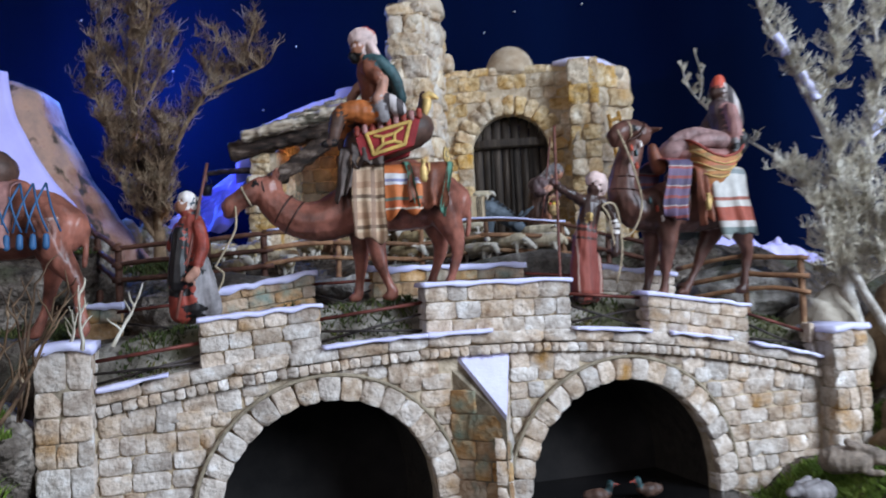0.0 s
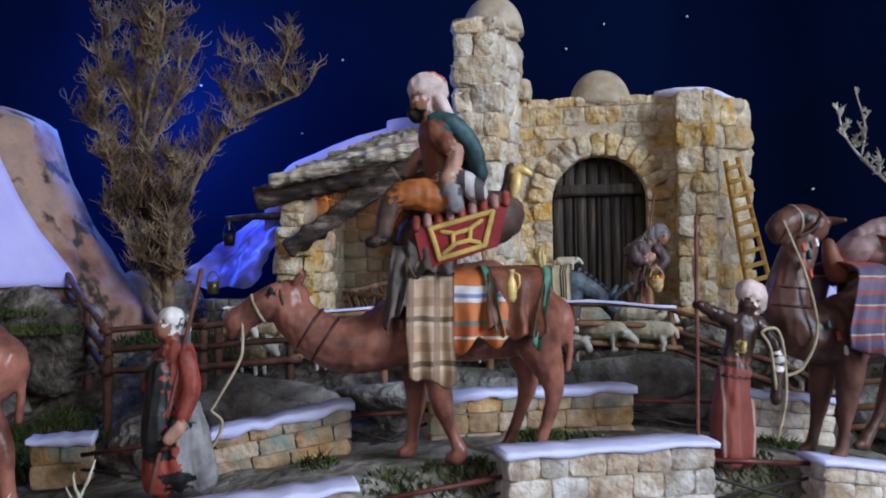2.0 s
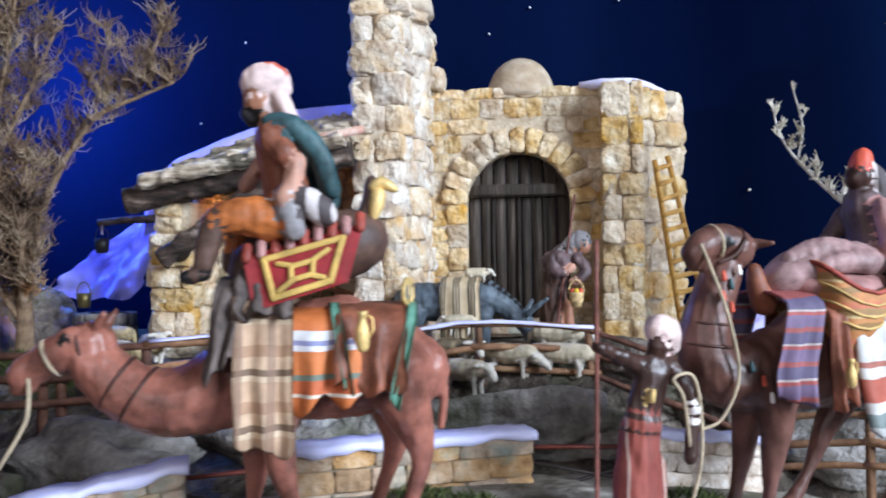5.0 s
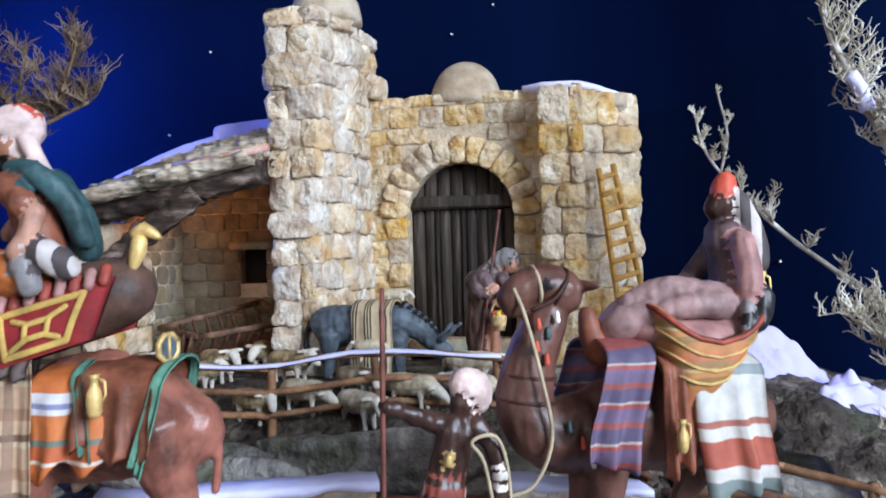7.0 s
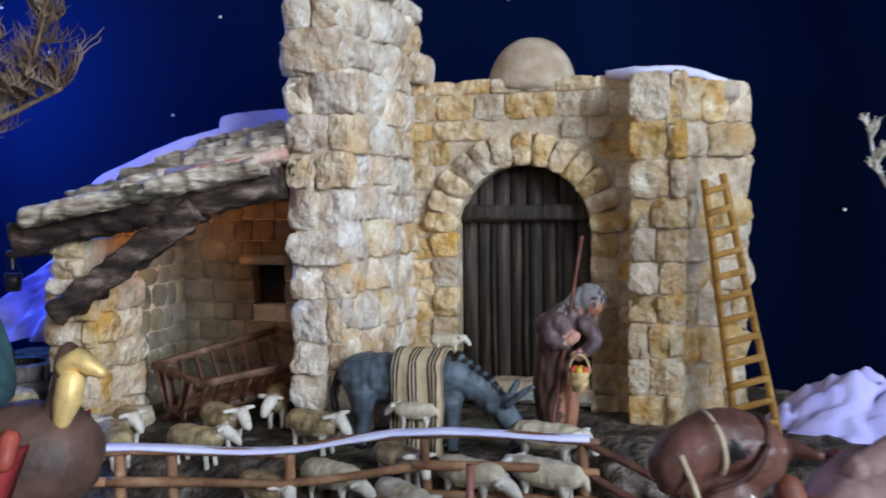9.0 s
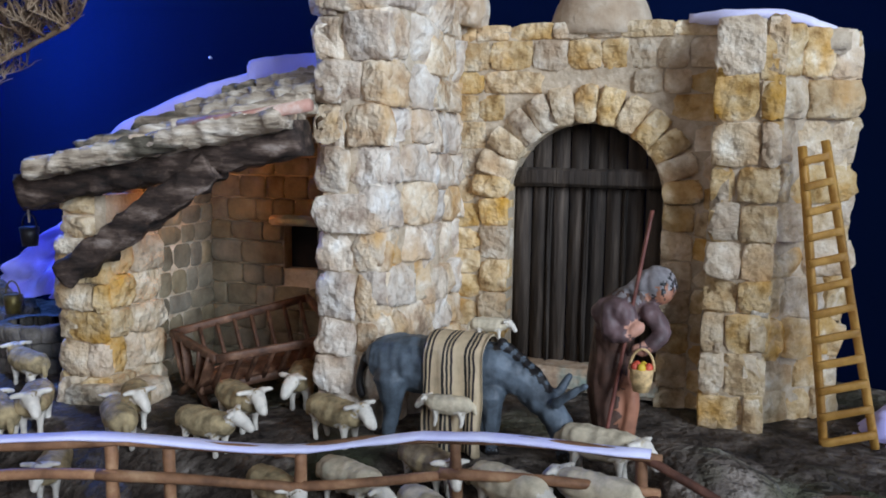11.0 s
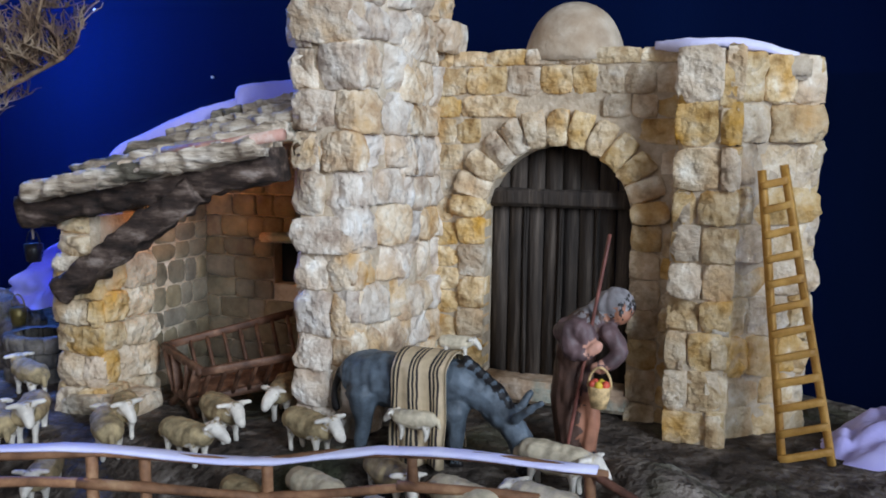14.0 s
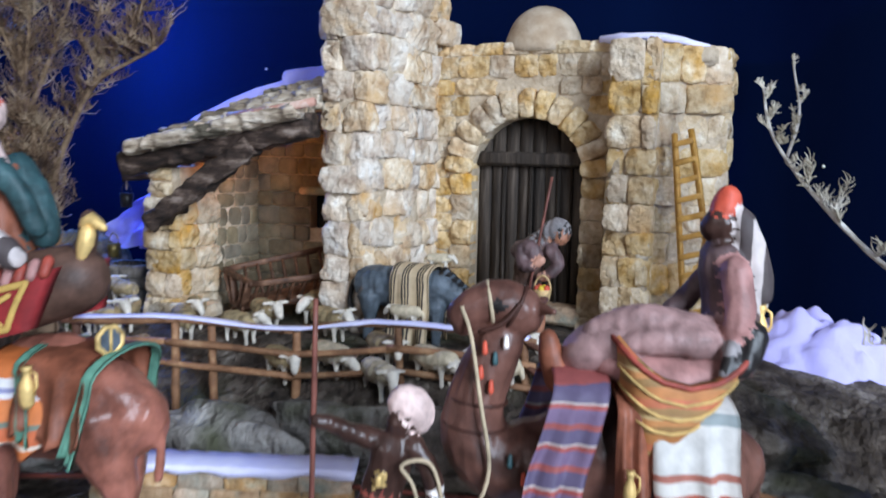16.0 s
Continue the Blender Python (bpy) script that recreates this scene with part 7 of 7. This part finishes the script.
def shrub(x, y, z, n, h, mat, label, seed):
    rg = random.Random(seed)
    chunks = []
    for i in range(n):
        a = rg.uniform(0, 6.28)
        (v, f), pts = twig((x + rg.uniform(-0.02, 0.02), y + rg.uniform(-0.02, 0.02), z), (math.cos(a) * 0.5, math.sin(a) * 0.4, 1), h * rg.uniform(0.6, 1.2), 0.0024, rg, 0.45)
        chunks.append((v, f))
        for q in pts[2:]:
            (v, f), _ = twig(q, (rg.uniform(-1, 1), rg.uniform(-1, 1), 0.8), h * 0.35, 0.0014, rg, 0.6)
            chunks.append((v, f))
    tagged(piece("bare_shrub", mesh_of("bare_shrub", *join(*chunks)), mat), label, "shrub")


shrub(-0.235, 0.835, 0.595, 6, 0.105, M_TWIG, "brown leafless twig shrub beside the bridge", 4)
shrub(-0.285, 0.85, 0.61, 6, 0.08, M_TWIG, "small brown leafless shrub beside the bridge", 8)
shrub(-0.185, 0.868, 0.655, 3, 0.05, M_TWIG_PALE, "pale bare twig on the bridge end", 15)


# ---- rocks and cloth ----
MC = (-0.722, 1.46)


def mountain_r(z, a):
    prof = [(0.55, 0.36), (0.70, 0.305), (0.82, 0.245), (0.907, 0.20), (0.985, 0.168), (1.055, 0.145), (1.075, 0.10), (1.085, 0.02)]
    for (z0, r0), (z1, r1) in zip(prof, prof[1:]):
        if z <= z1:
            r = r0 + (r1 - r0) * (z - z0) / (z1 - z0)
            break
    else:
        r = 0.02
    low = 0.25 + smooth(0.98, 0.80, z)
    return r * (1 + 0.05 * math.sin(3 * a + z * 9) + 0.07 * noise.noise(Vector((math.cos(a) * 2.4, math.sin(a) * 2.4, z * 5))) + low * 0.05 * noise.noise(Vector((math.cos(a) * 8, math.sin(a) * 8, z * 22))))


def mountain():
    n, k = 96, 46
    verts, faces = [], []
    for j in range(k + 1):
        z = 0.55 + 0.535 * j / k
        for i in range(n):
            a = 2 * math.pi * i / n
            r = mountain_r(z, a)
            verts.append((MC[0] + r * math.cos(a), MC[1] + r * 0.8 * math.sin(a), z))
    for j in range(k):
        for i in range(n):
            i2 = (i + 1) % n
            faces.append((j * n + i, j * n + i2, (j + 1) * n + i2, (j + 1) * n + i))
    faces.append(tuple(range(k * n, k * n + n)))
    tagged(piece("painted_mountain", mesh_of("painted_mountain", verts, faces), M_PAPER_ROCK), "brown and grey painted paper mountain", "mountain")
    # cloth over it
    verts, faces = [], []
    nu, nv = 30, 26
    for layer in (0, 1):
        for j in range(nv + 1):
            t = j / nv
            z = 1.082 - 0.262 * t
            for i in range(nu + 1):
                s = i / nu
                a = radians((-165 + 10 * t) * (1 - s) + (-40 + 14 * t - 4 * math.sin(t * 5)) * s)
                r = mountain_r(min(z, 1.05), a) + 0.010 + 0.010 * t * (0.5 + 0.5 * math.sin(s * 24 + 2 * t)) - 0.003 * layer
                if t < 0.08:
                    r *= 0.55 + 0.45 * t / 0.08
                verts.append((MC[0] + r * math.cos(a), MC[1] + r * 0.8 * math.sin(a), z + 0.012 * s * (1 - t) + 0.004 * noise.noise(Vector((s * 5, t * 5, 0)))))
    w = nu + 1
    m = (nv + 1) * w
    for j in range(nv):
        for i in range(nu):
            a = j * w + i
            faces.append((a, a + w, a + w + 1, a + 1))
            faces.append((m + a, m + a + 1, m + a + w + 1, m + a + w))
    for i in range(nu):
        faces.append((nv * w + i, m + nv * w + i, m + nv * w + i + 1, nv * w + i + 1))
    for j in range(nv):
        faces.append((j * w + nu, (j + 1) * w + nu, m + (j + 1) * w + nu, m + j * w + nu))
    tagged(piece("snow_cloth", mesh_of("snow_cloth", verts, faces), M_SNOW_LILAC), "white cloth over the painted mountain, painted lilac for blue light", "cloth")


# deeper lilac for heaps and mountain cloth, blue light painted into white fabric
M_SNOW_LILAC = material("white_cloth_lilac_tint", [(0.3, (0.46, 0.42, 0.88)), (0.7, (0.62, 0.58, 0.95))], scale=10, rough=0.9, bump=0.4, bump_scale=300, bump_dist=0.001)
mountain()


def boulder(name, x, y, z, sx, sy, sz, mat, label, seed, sharp=0.35):
    bm = bmesh.new()
    bmesh.ops.create_icosphere(bm, subdivisions=4, radius=1)
    for v in bm.verts:
        d = 1 + sharp * noise.noise(v.co * 1.3 + Vector((seed, 0, 0))) + 0.16 * noise.noise(v.co * 3.4 + Vector((0, seed, 0))) + 0.06 * noise.noise(v.co * 9)
        v.co = Vector((x + v.co.x * sx * d, y + v.co.y * sy * d, z + v.co.z * sz * d))
    return tagged(part(name, bm, mat), label, "rock", "rocks")


M_ROCK_BROWN = material("brown_painted_rock", [(0.3, (0.07, 0.045, 0.025)), (0.5, (0.20, 0.13, 0.075)), (0.7, (0.36, 0.27, 0.18))], scale=14, rough=0.85, bump=0.9, bump_scale=50, bump_dist=0.008)
M_ROCK_PALE = material("pale_painted_rock", [(0.3, (0.26, 0.22, 0.17)), (0.6, (0.50, 0.44, 0.36)), (0.8, (0.64, 0.58, 0.50))], scale=18, rough=0.9, bump=0.8, bump_scale=60, bump_dist=0.006)
boulder("rock", -0.475, 1.60, 0.76, 0.07, 0.06, 0.085, M_ROCK, "dark grey painted rock behind the tree", 2)
boulder("rock", -0.515, 1.55, 0.75, 0.065, 0.06, 0.085, M_ROCK_BROWN, "reddish brown painted rock beside the mountain", 5)
boulder("rock", -0.50, 1.345, 0.745, 0.10, 0.06, 0.075, M_ROCK, "dark rough rock below the mountain", 41, 0.5)
boulder("rock", -0.60, 1.28, 0.71, 0.12, 0.07, 0.08, M_ROCK, "dark rough rock below the mountain", 43, 0.5)
boulder("rock", 0.630, 1.345, 0.595, 0.055, 0.05, 0.065, M_ROCK_PALE, "pale angular rock at the bridge end", 7)
boulder("rock", 0.700, 1.20, 0.485, 0.075, 0.06, 0.062, M_ROCK_BROWN, "brown painted rock below the bridge end", 9)
boulder("rock", 0.76, 1.36, 0.56, 0.10, 0.09, 0.10, M_ROCK_BROWN, "brown painted rock behind the bridge end", 12)
boulder("rock", -0.285, 0.865, 0.555, 0.06, 0.05, 0.055, M_ROCK, "grey rock beside the bridge", 14)
boulder("rock", -0.225, 1.135, 0.665, 0.055, 0.045, 0.040, M_ROCK, "dark grey rock beside the path", 17)
boulder("rock", 0.345, 1.50, 0.735, 0.085, 0.060, 0.030, M_ROCK, "dark rough rock below the house", 21, 0.5)
boulder("rock", 0.44, 1.47, 0.705, 0.09, 0.06, 0.045, M_ROCK, "dark rough rock below the house", 23, 0.5)
boulder("rock", 0.52, 1.40, 0.665, 0.07, 0.05, 0.040, M_ROCK_GREY, "grey rough rock on the slope", 25, 0.5)
boulder("rock", 0.02, 1.285, 0.690, 0.10, 0.030, 0.035, M_ROCK_GREY, "grey rough rock face below the fence", 31, 0.5)
boulder("rock", 0.20, 1.345, 0.700, 0.11, 0.030, 0.035, M_ROCK_GREY, "grey rough rock face below the fence", 33, 0.5)
boulder("rock", -0.16, 1.225, 0.690, 0.09, 0.035, 0.035, M_ROCK_GREY, "grey rough rock face below the fence", 35, 0.5)


def cloth_heap(x, y, z, sx, sy, h, mat, label, seed, n=46):
    verts, faces = [], []
    for layer in (0, 1):
        for j in range(n + 1):
            for i in range(n + 1):
                u, v = 2 * i / n - 1, 2 * j / n - 1
                d = max(0, 1 - (u * u + v * v) * 0.8)
                ridge = abs(noise.noise(Vector((u * 2.2, v * 2.2, seed)))) + 0.5 * abs(noise.noise(Vector((u * 5, v * 5, seed + 3))))
                wx = 1 + 0.15 * noise.noise(Vector((v * 2, seed, 0)))
                verts.append((x + u * sx * wx, y + v * sy, z + h * (d * 0.9 + 0.45 * ridge * (0.3 + d)) - (0.003 if layer else 0)))
    w = n + 1
    m = w * w
    for j in range(n):
        for i in range(n):
            a = j * w + i
            faces.append((a, a + 1, a + w + 1, a + w))
            faces.append((m + a, m + a + w, m + a + w + 1, m + a + 1))
    for i in range(n):
        for a, b in ((i, i + 1), (n * w + i, n * w + i + 1), (i * w, (i + 1) * w), (i * w + n, (i + 1) * w + n)):
            faces.append((a, b, m + b, m + a))
    tagged(piece("snow_cloth", mesh_of("snow_cloth", verts, faces), mat), label, "cloth", "cloth heaps")


cloth_heap(0.528, 1.655, 0.720, 0.105, 0.055, 0.072, M_SNOW_LILAC, "crumpled white cloth heap beside the house, painted lilac for blue light", 2)
cloth_heap(0.640, 1.590, 0.672, 0.095, 0.060, 0.058, M_SNOW_LILAC, "crumpled white cloth on the slope, painted lilac for blue light", 6)


def blue_hanging():
    verts, faces = [], []
    n = 30
    for layer in (0, 1):
        for j in range(n + 1):
            for i in range(n + 1):
                u, t = i / n, j / n
                x0, x1 = -0.292 - 0.040 * t ** 1.5, -0.340 - 0.120 * t ** 0.8
                fold = abs(noise.noise(Vector((u * 3.1 + t, t * 2.2, 3)))) + 0.5 * abs(noise.noise(Vector((u * 7, t * 6, 8))))
                x = x0 + (x1 - x0) * u + 0.010 * noise.noise(Vector((t * 6, u * 2, 1)))
                z = 0.956 - 0.030 * u * (1 - t) - 0.140 * t + 0.008 * noise.noise(Vector((u * 5, t * 2, 4)))
                y = 1.665 - 0.045 * t - 0.040 * fold * (0.3 + t) + 0.003 * layer
                verts.append((x, y, z))
    w = n + 1
    m = w * w
    for j in range(n):
        for i in range(n):
            a = j * w + i
            faces.append((a, a + 1, a + w + 1, a + w))
            faces.append((m + a, m + a + w, m + a + w + 1, m + a + 1))
    tagged(piece("snow_cloth", mesh_of("snow_cloth", verts, faces), M_SNOW_BLUE), "cloth hanging beside the stable with blue light painted into its colour", "cloth")


blue_hanging()


# ---- well, manger ----
def well():
    root = thing("stone_well", "small dark stone well with a hanging bucket beam", "well")
    c = Vector((-0.345, 1.565, 0))
    for row in range(3):
        for i in range(12):
            a = 2 * math.pi * (i + 0.5 * (row % 2)) / 12
            m = Matrix.Translation((c.x + 0.034 * math.cos(a), c.y + 0.030 * math.sin(a), 0.757 + 0.017 * row)) @ Matrix.Rotation(a + math.pi / 2, 4, "Z")
            put_stone(root, STONES_DARK, m, 0.0185, 0.014, 0.0165, "stone")
    pole("arm", root, [(-0.262, 1.60, 0.925), (-0.31, 1.575, 0.922), (-0.352, 1.56, 0.918)], 0.006, 0.0045, M_WOOD_DARK, 2)
    pole("hook_rope", root, [(-0.346, 1.56, 0.918), (-0.346, 1.56, 0.908), (-0.346, 1.56, 0.902)], 0.0012, 0.0012, F_ROPE, 2)
    def bucket(p, mat, label):
        M = Matrix.Translation(p)
        b = thing("bucket", label, "bucket")
        b.matrix_world = M
        piece("pail", mesh_of("pail", *tube([(0, 0, 0, 0.0075), (0, 0, 0.010, 0.0088), (0, 0, 0.019, 0.0098), (0, 0, 0.0195, 0.0088), (0, 0, 0.016, 0.0080)], 14)), mat, b, m=M)
        piece("bail", mesh_of("bail", *tube([(0.0096 * math.cos(math.pi * i / 10), 0, 0.018 + 0.016 * math.sin(math.pi * i / 10), 0.0008) for i in range(11)], 5)), mat, b, m=M)
    bucket((-0.346, 1.56, 0.878), F_BLACK, "dark iron bucket hanging over the well")
    bucket((-0.372, 1.560, 0.806), F_BRASS, "dark brass bucket on the well rim")


M_STONE_DARK = material("dark_stone", [(0.3, (0.05, 0.045, 0.04)), (0.55, (0.14, 0.12, 0.10)), (0.75, (0.26, 0.23, 0.20))], scale=45, rough=0.85, bump=0.9, bump_scale=140, bump_dist=0.004, rnd=0.2)
STONES_DARK = stone_set(M_STONE_DARK, 700, 6, 0.12)
well()
clad(STABLE, (-0.246, 1.68), (-0.246, 1.56), 0.745, 0.94, 0.028, 0.032, 0.014, stones=STONES_DARK)


def manger():
    root = thing("manger", "brown slatted wooden manger standing in the stable", "manger")
    nl, nr = Vector((-0.086, 1.500, 0.800)), Vector((0.000, 1.575, 0.812))
    fl, fr = Vector((-0.165, 1.545, 0.806)), Vector((-0.070, 1.635, 0.832))
    ctr = (nl + fl) / 2
    dn = Vector((0, 0, -0.036))
    nlb, nrb, flb, frb = [p.lerp(q, 0.28) + dn for p, q in ((nl, fl), (nr, fr), (fl, nl), (fr, nr))]
    for a, b in ((nl, nr), (fl, fr), (nl, fl), (nr, fr), (nlb, nrb), (flb, frb), (nlb, flb)):
        piece("rail", mesh_of("rail", *rough_beam(a, b, 0.006, 0.007, 3, 6)), M_CRIB, root)
    for a, b, c, d in ((nl, nr, nlb, nrb), (fl, fr, flb, frb)):
        for i in range(8):
            k = (i + 0.5) / 8
            piece("slat", mesh_of("slat", *rough_beam(a.lerp(b, k), c.lerp(d, k), 0.0035, 0.0045, i, 3)), M_CRIB, root)
    for i in range(5):
        k = (i + 0.5) / 5
        piece("slat", mesh_of("slat", *rough_beam(nl.lerp(fl, k), nlb.lerp(flb, k), 0.009, 0.003, i, 3)), M_CRIB, root)
    bm = bmesh.new()
    vs = [bm.verts.new(p) for p in (nlb, nrb, frb, flb)]
    bm.faces.new(vs)
    r = bmesh.ops.extrude_face_region(bm, geom=bm.faces[:])
    for v in [g for g in r["geom"] if isinstance(g, bmesh.types.BMVert)]:
        v.co.z += 0.003
    part("bottom", bm, M_CRIB, root, smooth=False)
    for p, q in ((nlb, flb), (nrb, frb)):
        for a, b in ((p, q), (q, p)):
            foot = a.lerp(b, -0.25)
            foot.z = 0.751
            piece("leg", mesh_of("leg", *rough_beam(a.lerp(b, 0.5) + Vector((0, 0, 0.004)), foot, 0.005, 0.006, 1, 4)), M_CRIB, root)


manger()


# ---- moss ----
def moss(name, spots, count, h, mat, label, seed):
    """Short fibres sown over round spots (x, y, radius, z or None for the ground)."""
    rg = random.Random(seed)
    verts, faces = [], []
    for x, y, r, z0 in spots:
        for i in range(int(count * r * r / 0.0016)):
            a, d = rg.uniform(0, 6.283), r * math.sqrt(rg.random())
            px, py = x + d * math.cos(a), y + d * math.sin(a)
            pz = (ground_z(px, py) if z0 is None else z0(px, py) if callable(z0) else z0) - 0.001
            dome_h = 0.35 + 0.65 * (1 - (d / r) ** 2)
            lump = 0.55 + 0.9 * abs(noise.noise(Vector((px * 50, py * 50, seed))))
            hh = h * dome_h * lump * rg.uniform(0.6, 1.3)
            b = rg.uniform(0, 6.283)
            w = 0.0012
            dx, dy = math.cos(b) * w, math.sin(b) * w
            lx, ly = rg.uniform(-1, 1) * hh * 0.8, rg.uniform(-1, 1) * hh * 0.8
            n = len(verts)
            verts += [(px - dx, py - dy, pz), (px + dx, py + dy, pz), (px + lx * 0.5 + dx * 0.7, py + ly * 0.5 + dy * 0.7, pz + hh * 0.6), (px + lx * 0.5 - dx * 0.7, py + ly * 0.5 - dy * 0.7, pz + hh * 0.6), (px + lx * 1.3, py + ly * 1.3, pz + hh)]
            faces += [(n, n + 1, n + 2, n + 3), (n + 3, n + 2, n + 4)]
    tagged(piece(name, mesh_of(name, verts, faces, smooth=False), mat), label, "moss", kind="stuff")


def bridge_spot(u, v, r, z=None):
    p = from_bridge(u, v)
    return (p.x, p.y, r, z)


def deck_at(x, y):
    u, v = to_bridge(x, y)
    return coping_z(u) - 0.002 + 0.040 * smooth(0.012, 0.05, v)


moss("bright_moss", [bridge_spot(u, v, r) for u, v, r in ((0.61, -0.03, 0.04), (0.66, -0.06, 0.05), (0.70, -0.10, 0.05), (0.74, -0.06, 0.04), (0.78, -0.09, 0.05), (0.62, -0.10, 0.05), (0.56, -0.08, 0.03), (0.83, -0.03, 0.05), (0.84, -0.11, 0.05), (0.66, -0.15, 0.05), (0.55, -0.13, 0.04))],
     620, 0.020, M_MOSS, "bright green moss on the bank by the bridge", 5)
moss("bank_moss", [(-0.285, 0.83, 0.045, 0.60), (-0.255, 0.815, 0.03, 0.585), (-0.235, 0.84, 0.04, None), (-0.27, 0.80, 0.05, None), (-0.31, 0.86, 0.05, None), (-0.215, 0.80, 0.04, None), (0.79, 1.37, 0.05, 0.655), (0.75, 1.30, 0.05, 0.62), (0.70, 1.36, 0.04, None)], 520, 0.020, M_MOSS, "green moss on the banks", 6)
moss("path_moss", [bridge_spot(u, v, r, deck_at) for u, v, r in ((0.15, 0.032, 0.025), (0.19, 0.03, 0.025), (0.215, 0.04, 0.02), (0.43, 0.032, 0.025), (0.47, 0.035, 0.02), (0.66, 0.03, 0.025), (0.70, 0.04, 0.03), (-0.05, 0.03, 0.03), (-0.02, 0.05, 0.02), (0.30, 0.12, 0.03), (0.53, 0.10, 0.025), (0.34, 0.10, 0.02), (0.10, 0.105, 0.02), (0.49, 0.11, 0.02))],
     480, 0.012, M_MOSS_DARK, "brown green moss on the bridge roadway", 7)
moss("slope_moss", [(-0.36, 1.20, 0.06, None), (-0.42, 1.24, 0.07, None), (-0.33, 1.12, 0.06, None), (-0.47, 1.18, 0.07, None), (-0.52, 1.29, 0.06, 0.79), (-0.46, 1.28, 0.05, 0.77), (-0.40, 1.14, 0.05, None), (-0.395, 1.44, 0.04, None), (-0.35, 1.43, 0.04, None), (-0.43, 1.42, 0.04, None), (-0.30, 1.40, 0.03, None)], 420, 0.018, M_MOSS_DARK, "dark green and rust moss on the slope", 8)


# ---- under the bridge, and the night sky's sequins ----
tagged(piece("water", mesh_of("water", *poly_prism([tuple(from_bridge(u, v)[:2]) for u, v in ((-0.10, -0.34), (0.58, -0.34), (0.60, 0.14), (-0.10, 0.14))], RIVER - 0.01, RIVER + 0.022), smooth=False),
      material("dark_water", [(0.3, (0.006, 0.006, 0.007)), (0.7, (0.012, 0.011, 0.011))], scale=20, rough=0.12, bump=0.15, bump_scale=40, bump_dist=0.002)), "black glossy water under the bridge", "water", kind="structure")
# added black sheet that gives the arches their dark depth
tagged(piece("arch_shade_sheet", mesh_of("arch_shade_sheet", *poly_prism([tuple(from_bridge(u, v)[:2]) for u, v in ((-0.10, 0.135), (0.73, 0.135), (0.73, 0.142), (-0.10, 0.142))], RIVER - 0.01, 0.61), smooth=False), M_BLACK), "added black sheet behind the arches, standing in for shade", "backdrop", kind="structure")


def sequins():
    rg = random.Random(5)
    root = thing("star_sequins", "tiny silver sequins sewn on the blue backdrop", "sequins")
    me = mesh_of("sequin", *chain_mesh([(0, -0.001, 0, 0.0019), (0, 0.001, 0, 0.0019)], 8))
    me.materials.append(paint("silver_sequin", (0.75, 0.75, 0.70), 0.1, 0.3))
    spots = [(0.153, 1.231), (0.532, 0.958), (-0.54, 1.20), (0.02, 1.30), (-0.62, 1.27), (-0.19, 1.36), (0.30, 1.33), (0.36, 1.27), (0.62, 1.25), (-0.34, 1.10), (0.70, 1.05), (-0.05, 1.19), (-0.75, 1.33), (0.60, 0.87), (0.22, 1.27), (-0.26, 1.235)]
    for x, z in spots:
        o = new("sequin", me)
        o.matrix_world = Matrix.Translation((x, curtain_y(x, z) - 0.004, z))
        o.parent = root
    return root


sequins()
